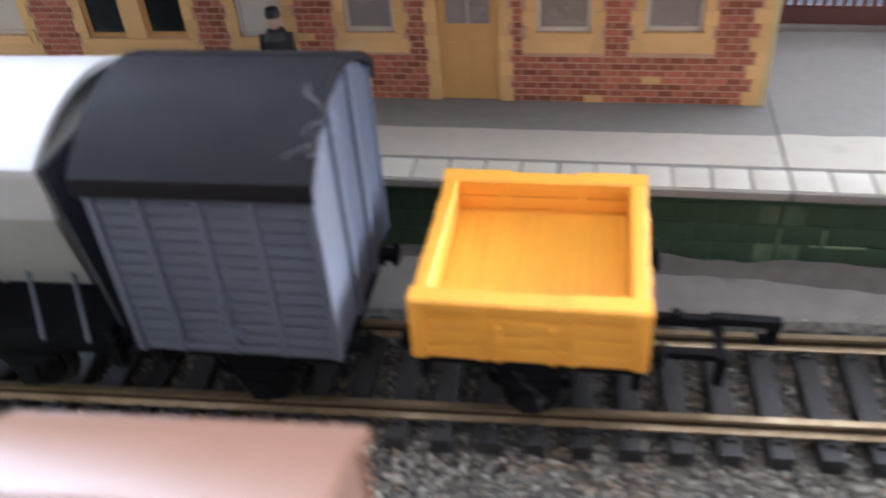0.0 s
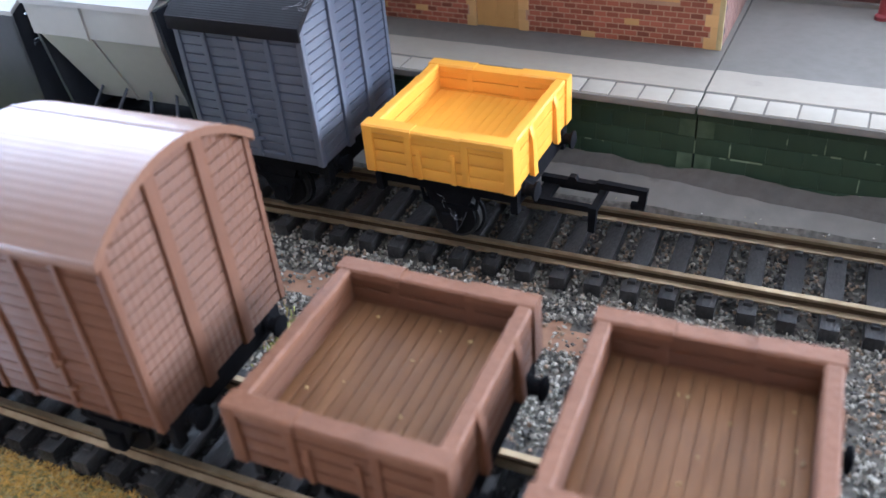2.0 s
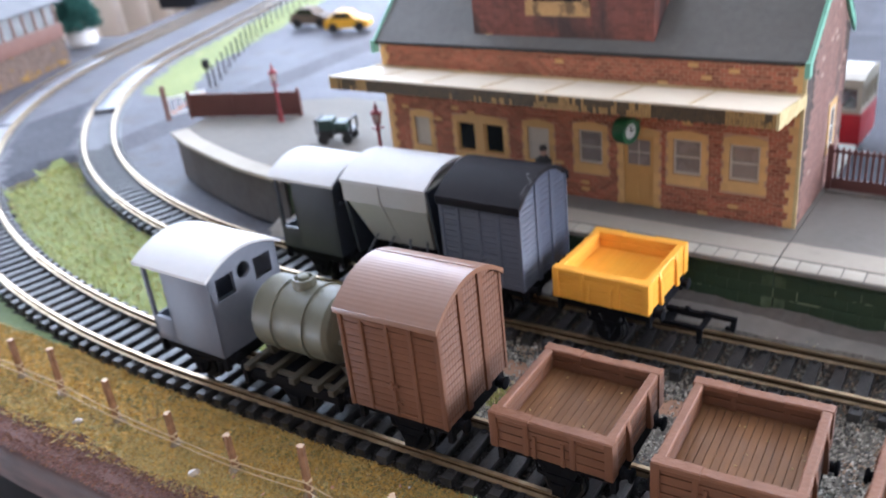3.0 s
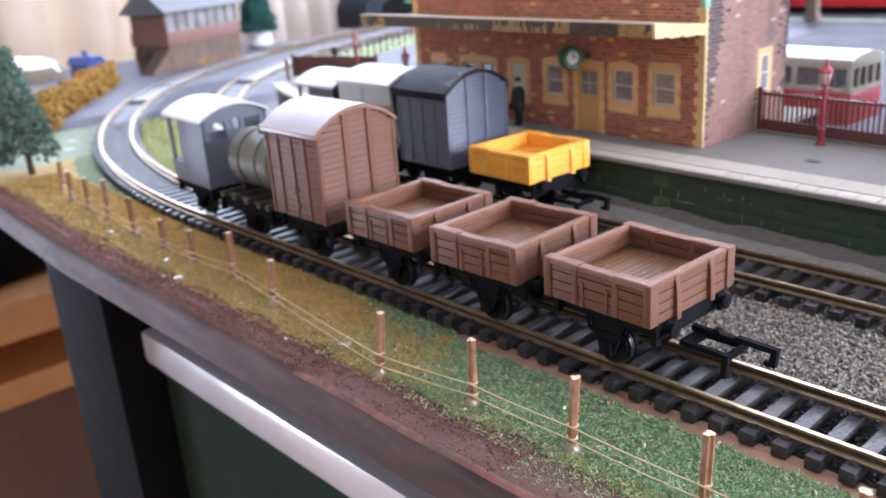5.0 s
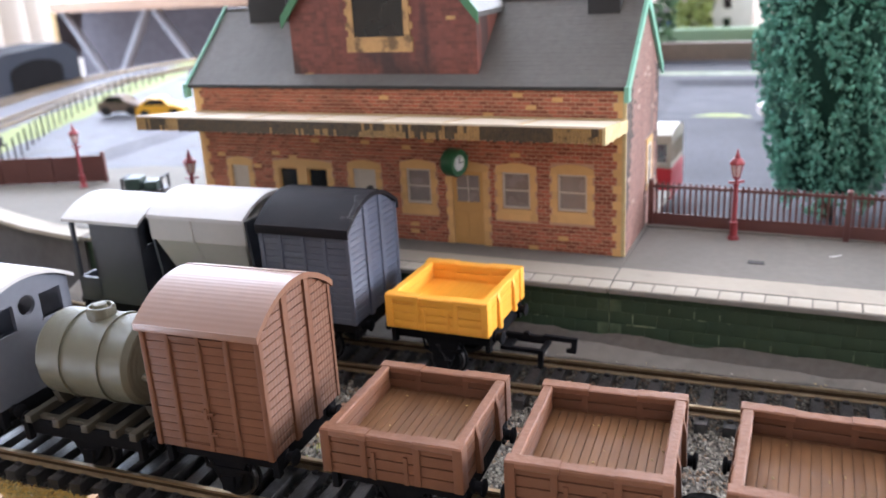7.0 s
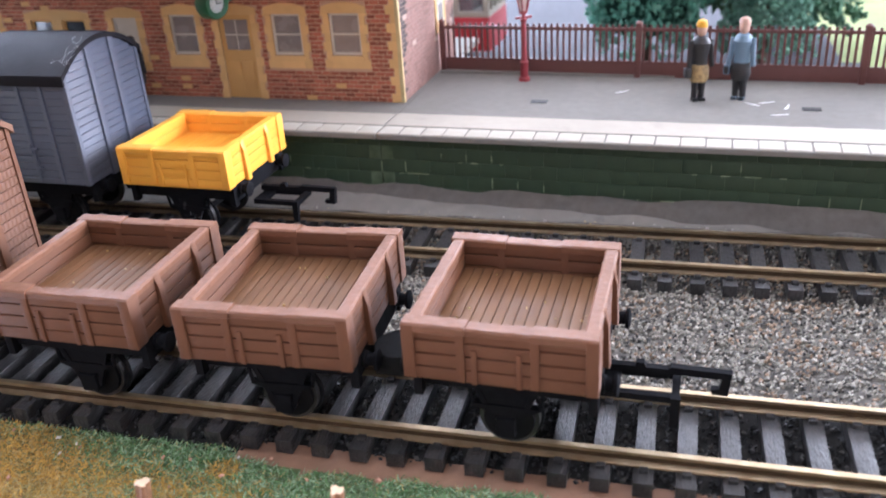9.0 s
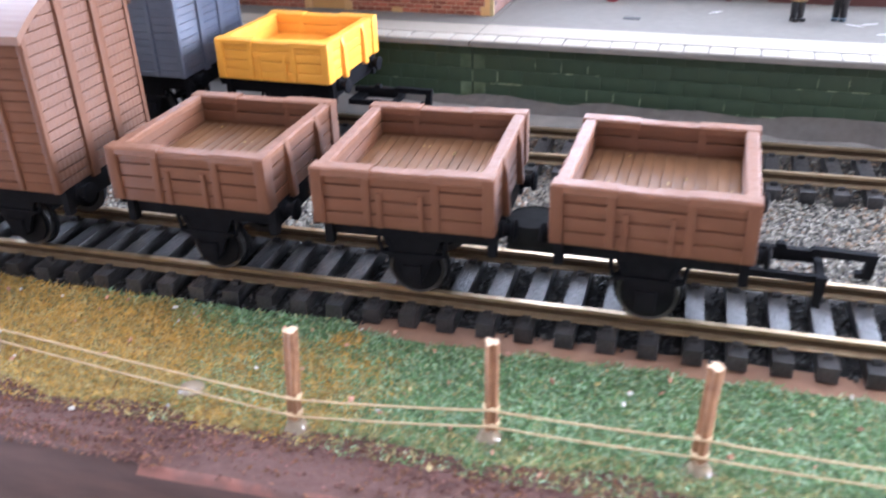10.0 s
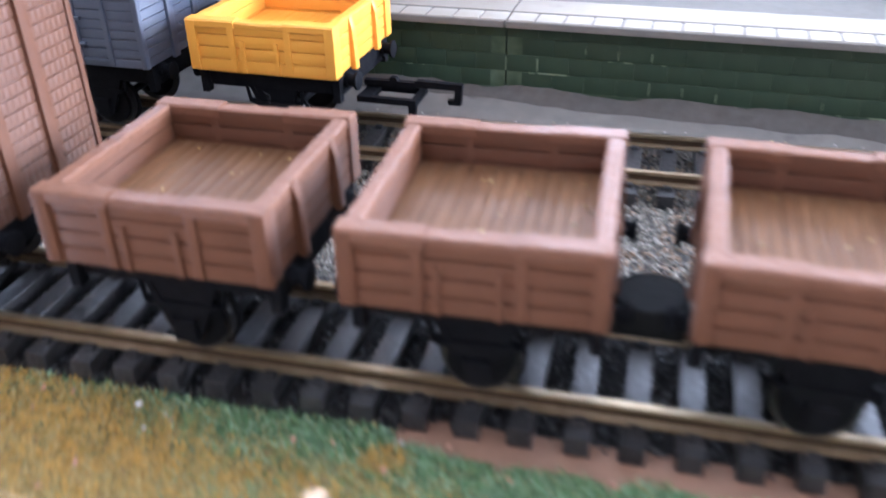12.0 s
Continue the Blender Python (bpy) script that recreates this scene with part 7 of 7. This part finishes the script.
    for k in range(max(1, int(w / 22))):
        for z in (h * 0.25, h * 0.62):
            bm = bmesh.new()
            x0 = -w / 2 + 6 + k * 20
            box(bm, x0, x0 + 9, -d / 2 - 0.5, -d / 2 + 0.3, z, z + 12)
            part("window", bm, PANE_DARK, ob, smooth=0)
tree("round_tree", "bright green foam tree at the far side", -60, 985, -2, 80, 22, LAWN, oval, 300, 5.0, trunk=12)
# siding with a low white bar, right of the trees
bm = bmesh.new()
box(bm, 0, 260, -1, 1, 0, 3, 0.2)
box(bm, 0, 260, 15, 17, 0, 3, 0.2)
for k in range(26):
    box(bm, k * 10, k * 10 + 4, -7, 23, -1.5, 0.2, 0.2)
tagged(part("siding_track", bm, CINDER, at=(168, 402, -1.2), yaw=-2), "dull grey siding track across the far lawn", "railway track")
bm = bmesh.new()
box(bm, 0, 240, -3, 3, 0, 8, 0.6)
tagged(part("white_kerb", bm, FAR_WHITE, at=(172, 432, -1.5), yaw=-2), "low white kerb beside the siding", "kerb")

CAR_WHITE = material("white car paint", (0.42, 0.37, 0.36), 0.3, grain=300, patch=40, mix=0.2, bump=0.02)


def car(x, y, yaw, paint, label, L=56.0, W=23.0):
    ob = thing("car", label, "car", (x, y, -1.5), yaw, "parked model cars")
    bm = bmesh.new()
    prism(bm, [(-L / 2, 3), (L / 2, 3), (L / 2, 8), (L / 2 - 3, 10), (L * 0.2, 11), (L * 0.08, 17), (-L * 0.22, 17.5), (-L * 0.36, 12), (-L / 2, 10.5)], -W / 2, W / 2, "y")
    bmesh.ops.bevel(bm, geom=list(bm.edges), offset=1.0, segments=2, affect="EDGES")
    part("body", bm, paint, ob)
    bm = bmesh.new()
    prism(bm, [(L * 0.17, 11.4), (L * 0.075, 16.2), (-L * 0.2, 16.4), (-L * 0.32, 12)], -W / 2 - 0.15, W / 2 + 0.15, "y")
    part("side_window", bm, PANE_DARK, ob)
    for xx in (-L * 0.3, L * 0.3):
        for yy in (-W / 2 + 1, W / 2 - 1):
            bm = bmesh.new()
            lathe(bm, [(1.5, yy - 1.6), (4.2, yy - 1.6), (4.4, yy + 1.6), (1.5, yy + 1.6)], (xx, 0, 4.2), "y", 16)
            part("wheel", bm, RUBBER, ob)


car(-437, 458, 20, FIG_YELLOW, "yellow model car parked in the station yard", 40.0, 17.0)
car(-488, 470, 10, FAR_BROWN, "brown model car parked in the station yard", 40.0, 17.0)
car(53, 486, 15, CAR_WHITE, "white model car on the far road", 42.0, 18.0)

# barrow on the platform end
BARROW_GREEN = material("dark green barrow paint", (0.02, 0.05, 0.04), 0.5, grain=300, patch=60, mix=0.4, bump=0.1)
x, y = plat_xy(-213, 48)
ob = thing("luggage_barrow", "dark green luggage barrow on the platform", "barrow", (x, y, PLAT_Z), 20)
bm = bmesh.new()
box(bm, -9, 9, -5, 5, 5.0, 6.2, 0.2)
part("deck", bm, FIG_BLACK, ob)
for x0, x1, z1 in ((-8, -1, 11.5), (0, 6, 10.0)):
    bm = bmesh.new()
    box(bm, x0, x1, -4, 4, 6.2, z1, 0.5)
    part("crate", bm, BARROW_GREEN, ob, "dark green crate")
for x0 in (-9, 8):
    bm = bmesh.new()
    box(bm, x0, x0 + 1, -5, -4, 5.5, 12, 0.2)
    box(bm, x0, x0 + 1, 4, 5, 5.5, 12, 0.2)
    box(bm, x0, x0 + 1, -5, 5, 11, 12, 0.2)
    part("end_rail", bm, FIG_BLACK, ob)
for x0 in (-6, 6):
    for y0 in (-4.5, 4.5):
        bm = bmesh.new()
        lathe(bm, [(0.6, y0 - 0.5), (2.6, y0 - 0.5), (2.6, y0 + 0.5), (0.6, y0 + 0.5)], (x0, 0, 2.6), "y", 16)
        part("wheel", bm, FIG_BLACK, ob)

# signal box beside the far bend
SB_STONE = material("brown stone base", (0.15, 0.095, 0.072), 0.9, second=(0.09, 0.065, 0.048), grain=300, patch=40, mix=0.8, bump=0.4)
SB_RED = material("dull red brown boarding", (0.16, 0.075, 0.055), 0.6, grain=300, patch=40, mix=0.5, bump=0.15)
SB_ROOF = material("grey slate roof", (0.12, 0.125, 0.135), 0.6, spec=0.3, grain=300, patch=40, mix=0.4, bump=0.1)
ob = thing("signal_box", "model signal box with stone base, red boarding and grey roof", "signal box", (-640, 262, -2), 112.0)
bm = bmesh.new()
box(bm, -52, 52, -21, 21, -4, 22, 0.5)
part("base", bm, SB_STONE, ob, "brown mossy stone base")
items = []
for _ in range(900):
    side = rng.integers(0, 3)
    z = rng.uniform(-3, 22)
    p = (rng.uniform(-52, 52), -21, z) if side == 0 else (52, rng.uniform(-21, 21), z) if side == 1 else (-52, rng.uniform(-21, 21), z)
    v = OCTA * (rng.uniform(1.8, 3.6), rng.uniform(0.4, 0.8), rng.uniform(0.9, 1.6)) + p
    items.append((v, OCTA_F, int(rng.random() < (0.6 if z < 4 else 0.04))))
stones = scatter("stonework", items, [SB_STONE, HEDGE_OCHRE])
stones.parent = ob
tagged(stones, "rough brown stones", kind="stuff")
bm = bmesh.new()
box(bm, -53.5, 53.5, -22.5, 22.5, 22, 34, 0.4)
part("boarding", bm, SB_RED, ob, "dull red boarding")
bm = bmesh.new()
box(bm, -51, 51, -20, 20, 34, 54)
part("window_band", bm, material("pale grey glazing", (0.27, 0.275, 0.275), 0.15, spec=0.7, second=(0.13, 0.135, 0.14), grain=60, patch=25, mix=0.8, bump=0.02), ob, smooth=0)
for k in range(8):
    bm = bmesh.new()
    xx = -52 + k * 14.4
    box(bm, xx, xx + 2.0, -21, 21, 34, 54, 0.2)
    part("window_post", bm, SB_RED, ob)
bm = bmesh.new()
prism(bm, [(-27, 51), (27, 51), (27, 52.5), (0, 75), (-27, 52.5)], -58, 58, "x")
part("roof", bm, SB_ROOF, ob, "grey slate roof")
bm = bmesh.new()
for k in range(7):
    box(bm, -76 + k * 4, -71 + k * 4, -20, -4, -4, 2 + k * 3, 0.3)
part("outside_steps", bm, SB_STONE, ob)
# white mound
bm = bmesh.new()
lathe(bm, [(37, 0), (36, 8), (31, 15), (21, 21), (9, 24), (1, 25)], (0, 0, 0), "z", 32)
for v in bm.verts:
    v.co.z += 3 * noise.noise(tuple(v.co / 14))
for fc in bm.faces:
    fc.material_index = int(fc.calc_center_median().z < 12.5)
tagged(part("white_mound", bm, [FAR_WHITE, FAR_BROWN], at=(-700, 122, -5)), "rounded off white mound behind the hedge", "mound")
ob = thing("hut", "small blue model hut behind the hedge", "hut", (-650, 162, -4), 20)
bm = bmesh.new()
box(bm, -12, 12, -9, 9, 0, 14, 0.4)
part("wall", bm, FAR_BLUE, ob)
bm = bmesh.new()
prism(bm, [(-11, 14), (11, 14), (6, 21), (-6, 21)], -14, 14, "x")
part("roof", bm, FAR_BLUE, ob)
bm = bmesh.new()
box(bm, -2, 2, -2, 2, 19, 26, 0.3)
part("chimney", bm, FAR_BLUE, ob)
# dark rounded shape just outside the far track, built as a tunnel with made-up portals
TUNNEL = material("dark slate tunnel card", (0.022, 0.025, 0.034), 0.85, spec=0.2, grain=300, patch=20, mix=0.4, bump=0.1)
bm = bmesh.new()
arch = [(-68, -4), (-68, 14)] + [(-68 + 30 * (1 - math.cos(a)), 14 + 28 * math.sin(a)) for a in np.linspace(0.2, 1.57, 6)] + [(50, 46), (70, 34), (70, -4)]
prism(bm, arch[::-1], -30, 30, "y")
ob = thing("tunnel", "dark rounded shape at the back, built as a tunnel", "tunnel", (-766, 622, -2), 93)
part("shell", bm, TUNNEL, ob)
for y0 in (-31.0, 30.0):
    bm = bmesh.new()
    prism(bm, [(-40, -4), (40, -4), (40, 18)] + [(40 * math.cos(a), 18 + 14 * math.sin(a)) for a in np.linspace(0.3, 2.84, 9)] + [(-40, 18)], y0, y0 + 1.0, "y")
    part("portal", bm, LEG_BLACK, ob)
bm = bmesh.new()
lathe(bm, [(7, 0), (7, 18), (7.6, 19), (6, 22), (2, 23)], (0, 0, 0), "z", 16)
tagged(part("white_pot", bm, FAR_WHITE, at=(-772, 724, -2)), "small off white pot beside the tunnel", "pot")
bm = bmesh.new()
lathe(bm, [(12, 0), (14, 3), (13, 12), (11, 15), (3, 16)], (0, 0, 0), "z", 20)
tagged(part("white_pot", bm, FAR_WHITE, at=(-692, 372, -2)), "round white pot that a dark fir stands in", "pot")
# wire fence round the yard
for k in range(26):
    t = k / 25
    x, y = -425 - 190 * t - 30 * math.sin(math.pi * t), 285 + 400 * t
    bm = bmesh.new()
    tube(bm, (0, 0, -1), (0, 0, 15), 0.8, 0.7, 6)
    tagged(part("yard_post", bm, SLATE_EDGE, at=(x, y, -1.5)), "thin dark fence post round the station yard", "fence post", "yard fence posts")
# grey boards between the rails where the road crosses
BOARDS = material("smooth grey crossing board", (0.14, 0.145, 0.162), 0.35, spec=0.6, second=(0.10, 0.103, 0.115), grain=300, patch=18, mix=0.7, bump=0.1)
for i, spans in ((0, ((330, 396), (401, 498), (501, 596))), (1, ((348, 410), (412, 476)))):
    for s0, s1 in spans:
        bm = bmesh.new()
        rings = []
        for k in range(13):
            px, py, turn = on_track(i, s0 + (s1 - s0) * k / 12)
            nx, ny = -math.sin(turn), math.cos(turn)
            rings.append([bm.verts.new((px + nx * a, py + ny * a, z)) for a, z in ((-6.8, -3.2), (-6.8, -0.5), (-6.3, -0.2), (6.3, -0.2), (6.8, -0.5), (6.8, -3.2))])
        for lo, hi in zip(rings, rings[1:]):
            for k in range(6):
                bm.faces.new((lo[k], lo[(k + 1) % 6], hi[(k + 1) % 6], hi[k]))
        bm.faces.new(rings[0]), bm.faces.new(rings[-1][::-1])
        tagged(part("crossing_board", bm, BOARDS), "smooth grey board between the rails of the level crossing", "crossing board", "crossing boards")
# white lattice gate at the crossing
ob = thing("crossing_gate", "small white lattice gate on a dark red post at the crossing", "gate", (-391, 211, -1.5), 60)
bm = bmesh.new()
box(bm, -1.4, 1.4, -1.4, 1.4, 0, 22, 0.3)
part("gate_post", bm, SB_RED, ob, "dark red post")
bm = bmesh.new()
box(bm, 1.5, 26, -0.5, 0.5, 3.0, 4.2, 0.1)
box(bm, 1.5, 26, -0.5, 0.5, 13.0, 14.2, 0.1)
part("gate_rail", bm, FAR_WHITE, ob, "white rails")
for k in range(7):
    bm = bmesh.new()
    box(bm, 2.0 + k * 3.8, 2.8 + k * 3.8, -0.35, 0.35, 3.6, 13.6, 0.05)
    part("gate_bar", bm, FAR_WHITE, ob)
bm = bmesh.new()
prism(bm, [(2.0, 4.0), (3.2, 4.0), (26, 13.0), (24.8, 13.0)], -0.6, 0.6, "y")
part("gate_brace", bm, FAR_ORANGE, ob, "orange brace")
# signal post at the crossing
ob = thing("signal_post", "small black signal post at the crossing", "signal", (-424, 279, -1.5), 30)
bm = bmesh.new()
tube(bm, (0, 0, 0), (0, 0, 17), 1.0, 0.8, 10)
part("post", bm, SLATE_EDGE, ob)
bm = bmesh.new()
box(bm, -2.6, 2.6, -1.3, 1.3, 14, 20.5, 0.6)
part("lamp_head", bm, SLATE_EDGE, ob)

# ---- the room ----
WALL = material("beige wall paint", (0.55, 0.51, 0.45), 0.8, second=(0.50, 0.46, 0.41), grain=60, patch=3, mix=0.4, bump=0.05)
CEILING = material("white ceiling paint", (0.75, 0.74, 0.72), 0.85, grain=60, patch=3, mix=0.3, bump=0.05)
CARPET = material("brown carpet", (0.48, 0.30, 0.20), 0.95, second=(0.38, 0.23, 0.15), grain=200, patch=6, mix=0.6, bump=0.5)
CURTAIN = material("cream curtain cloth", (0.70, 0.62, 0.52), 0.9, second=(0.64, 0.56, 0.46), grain=300, patch=8, mix=0.4, bump=0.2)
tree_nodes = CURTAIN.node_tree
sheer = tree_nodes.nodes.new("ShaderNodeBsdfTranslucent")
sheer.inputs["Color"].default_value = (0.46, 0.39, 0.31, 1)
blend = tree_nodes.nodes.new("ShaderNodeMixShader")
blend.inputs[0].default_value = 0.7
tree_nodes.links.new(tree_nodes.nodes["Principled BSDF"].outputs[0], blend.inputs[1])
tree_nodes.links.new(sheer.outputs[0], blend.inputs[2])
tree_nodes.links.new(blend.outputs[0], tree_nodes.nodes["Material Output"].inputs["Surface"])
ORANGE_WOOD = material("orange pine wood", (0.60, 0.32, 0.12), 0.5, second=(0.50, 0.25, 0.09), grain=60, patch=14, mix=0.6, bump=0.08)
ORANGE_DARK = material("tan wall paint, dark to cut bounce", (0.30, 0.235, 0.18), 0.6, second=(0.25, 0.19, 0.14), grain=60, patch=6, mix=0.6, bump=0.08)
X0, X1, Y0, Y1, F, C = -1700, 2100, -1700, 2600, -760, 1650


def room_wall(name, axis, at, lo, hi, hole=None, label="cream painted room wall", paint=WALL):
    bm = bmesh.new()
    if hole:
        us, zs = [lo, hole[0], hole[1], hi], [F, hole[2], hole[3], C]
    else:
        us, zs = [lo, hi], [F, C]
    for i in range(len(us) - 1):
        for j in range(len(zs) - 1):
            if hole and i == 1 and j == 1:
                continue
            if axis == "x":
                box(bm, at[0], at[1], us[i], us[i + 1], zs[j], zs[j + 1])
            else:
                box(bm, us[i], us[i + 1], at[0], at[1], zs[j], zs[j + 1])
    tagged(part(name, bm, paint, smooth=0), label, "wall", kind="structure")


room_wall("wall_west", "x", (X0 - 100, X0), -130, Y1, (-100, 2300, -700, 1430), "cream room wall with the big window")
# this opening is made up for the low fill lamp
room_wall("wall_south_west", "x", (X0 - 100, X0), Y0, -130, (-1290, -150, -700, -190), "unseen cream room wall with an opening for the under-table fill lamp")
room_wall("wall_east", "x", (X1, X1 + 100), Y0, Y1, (-300, 2100, 190, 1050), "cream room wall with a window")
room_wall("wall_north", "y", (Y1, Y1 + 100), X0 - 100, 800, (-1650, 550, 375, 1625), "cream room wall with a wide window at the back")
room_wall("wall_north_east", "y", (Y1, Y1 + 100), 800, X1 + 100, (1000, 1900, 250, 1450), "cream room wall with a tall window at the back")
# unseen wall, dark so little light bounces back; its opening holds the fill lamp
room_wall("wall_south", "y", (Y0 - 100, Y0), X0 - 100, X1 + 100, (-600, 1200, 650, 1550), "unseen tan room wall, dark to cut bounce, with a fill lamp opening", ORANGE_DARK)
bm = bmesh.new()
box(bm, X0 - 100, X1 + 100, Y0 - 100, Y1 + 100, F - 60, F)
tagged(part("floor", bm, CARPET, smooth=0), "brown carpeted room floor", "floor", kind="structure")
bm = bmesh.new()
box(bm, X0 - 100, X1 + 100, Y0 - 100, Y1 + 100, C, C + 60)
tagged(part("ceiling", bm, CEILING, smooth=0), "white room ceiling", "ceiling", kind="structure")


NET = bpy.data.materials.new("white net curtain cloth")
NET.use_nodes = True
net_nodes = NET.node_tree
net_nodes.nodes["Principled BSDF"].inputs["Base Color"].default_value = (0.62, 0.58, 0.53, 1)
clear = net_nodes.nodes.new("ShaderNodeBsdfTransparent")
glow = net_nodes.nodes.new("ShaderNodeBsdfTranslucent")
glow.inputs["Color"].default_value = (0.42, 0.36, 0.30, 1)
weave, mesh_mix = net_nodes.nodes.new("ShaderNodeMixShader"), net_nodes.nodes.new("ShaderNodeMixShader")
weave.inputs[0].default_value, mesh_mix.inputs[0].default_value = 0.35, 0.14
net_nodes.links.new(net_nodes.nodes["Principled BSDF"].outputs[0], weave.inputs[1])
net_nodes.links.new(glow.outputs[0], weave.inputs[2])
net_nodes.links.new(weave.outputs[0], mesh_mix.inputs[1])
net_nodes.links.new(clear.outputs[0], mesh_mix.inputs[2])
net_nodes.links.new(mesh_mix.outputs[0], net_nodes.nodes["Material Output"].inputs["Surface"])

BEIGE = CURTAIN.copy()
BEIGE.name = "beige curtain cloth"
for node in BEIGE.node_tree.nodes:
    if node.type == "BSDF_TRANSLUCENT":
        node.inputs["Color"].default_value = (0.30, 0.25, 0.20, 1)


# Only the strip in the camera's view; cut short to let lamp light past.
def curtain(y0, y1, x, label, folds, cloth=None):
    bm = bmesh.new()
    n = folds * 8
    rings = []
    for k in range(n + 1):
        y = y0 + (y1 - y0) * k / n
        d = 18 * math.sin(2 * math.pi * folds * k / n) + 9 * noise.noise((k / 9, 2, y0))
        rings.append([bm.verts.new((x + d * f, y, z)) for z, f in ((-120, 1.1), (20, 1.0), (175, 0.9))])
    for lo, hi in zip(rings, rings[1:]):
        for j in range(2):
            bm.faces.new((lo[j], hi[j], hi[j + 1], lo[j + 1]))
    ob = part("curtain", bm, cloth or CURTAIN, smooth=180)
    mod = ob.modifiers.new("thickness", "SOLIDIFY")
    mod.thickness = 0.004
    tagged(ob, label, "curtain", "curtains")


curtain(442, 840, -915, "strip of white pleated net curtain before the window", 10, NET)
curtain(169, 440, -920, "strip of warm cream curtain behind the layout", 3)
curtain(-405, 172, -932, "strip of beige pleated curtain behind the layout", 5, BEIGE)

# shelf unit behind the layout
ob = thing("shelf_unit", "pine topped work bench with a dark frame behind the layout", "bench", (-1100, 1330, F), 0)
bm = bmesh.new()
box(bm, -585, 700, 0, 380, 808, 830, 3)
part("bench_top", bm, material("dull pine board", (0.33, 0.215, 0.145), 0.6, spec=0.3, second=(0.26, 0.165, 0.11), grain=60, patch=14, mix=0.6, bump=0.08), ob, "dull pine bench top")
for xx in (-575, 150, 640):
    bm = bmesh.new()
    box(bm, xx, xx + 50, 10, 60, 0, 808, 2)
    part("leg", bm, LEG_BLACK, ob)
bm = bmesh.new()
box(bm, -580, 690, 300, 320, 40, 807)
part("back_panel", bm, material("slate grey bench panel", (0.075, 0.07, 0.08), 0.8, spec=0.2, second=(0.05, 0.047, 0.055), grain=60, patch=9, mix=0.7, bump=0.1), ob)
STRUT = material("dull grey strut metal", (0.16, 0.162, 0.18), 0.6, second=(0.12, 0.123, 0.135), grain=200, patch=20, mix=0.5, bump=0.1)
for x0, x1 in ((-300, -190), (-80, -190), (-60, 60), (200, 80)):
    bm = bmesh.new()
    tube(bm, (x0, 40, 807), (x1, 40, 640), 9, sides=10)
    part("strut", bm, STRUT, ob, "dull grey diagonal strut")

# table legs, storage box and low shelf under the front edge
for x, y in ((-258, -24), (700, -28), (-258, 1100), (700, 1100)):
    bm = bmesh.new()
    box(bm, 0, 66, 0, 66, F, -18.3, 2)
    tagged(part("table_leg", bm, LEG_BLACK, at=(x, y, 0)), "thick black painted table leg under the layout", "table leg", "table legs")
ob = thing("storage_box", "dark green storage box with a white lid under the layout", "storage box", (0, 0, F), 0)
bm = bmesh.new()
box(bm, -185, 420, -6, 300, 0, 688, 4)
part("box_body", bm, material("dark green cloth", (0.012, 0.022, 0.011), 0.9, spec=0.1, grain=200, patch=20, mix=0.5, bump=0.2), ob)
bm = bmesh.new()
box(bm, -190, 430, -11, 310, 686, 702, 3)
part("lid", bm, material("glossy white board", (0.52, 0.52, 0.53), 0.22, grain=120, patch=14, mix=0.3, bump=0.03), ob, "glossy white lid")
ob = thing("low_shelf", "orange pine shelf unit with two boards standing under the layout", "shelf", (-700, 0, F), 0)
for z0, z1, x0 in ((F * -1 - 245, F * -1 - 205, 0), (F * -1 - 330, F * -1 - 300, -40), (20, 50, -40)):
    bm = bmesh.new()
    box(bm, x0 - 240, x0 + 10, -260, 420, z0, z1, 3)
    part("shelf_board", bm, ORANGE_WOOD, ob)
for y0 in (-280, 420):
    bm = bmesh.new()
    box(bm, -290, 10, y0, y0 + 22, 0, F * -1 - 200, 3)
    part("side_panel", bm, ORANGE_WOOD, ob)
bm = bmesh.new()
box(bm, -300, -290, -280, 442, 0, F * -1 - 200)
part("back_panel", bm, material("brown hardboard", (0.20, 0.115, 0.075), 0.7, grain=100, patch=10, mix=0.5, bump=0.05), ob)
ob = thing("bag", "soft black bag lying on the pine shelf", "bag", (-800, 60, -205), 15)
bm = bmesh.new()
box(bm, -70, 70, -110, 130, 0, 80, 28)
part("bag_body", bm, LEG_BLACK, ob)
bm = bmesh.new()
for k in range(12):
    a0, a1 = k * math.pi / 12, (k + 1) * math.pi / 12
    tube(bm, (72, 60 * math.cos(a0), 60 + 40 * math.sin(a0)), (72, 60 * math.cos(a1), 60 + 40 * math.sin(a1)), 7, sides=8)
part("strap", bm, LEG_BLACK, ob)
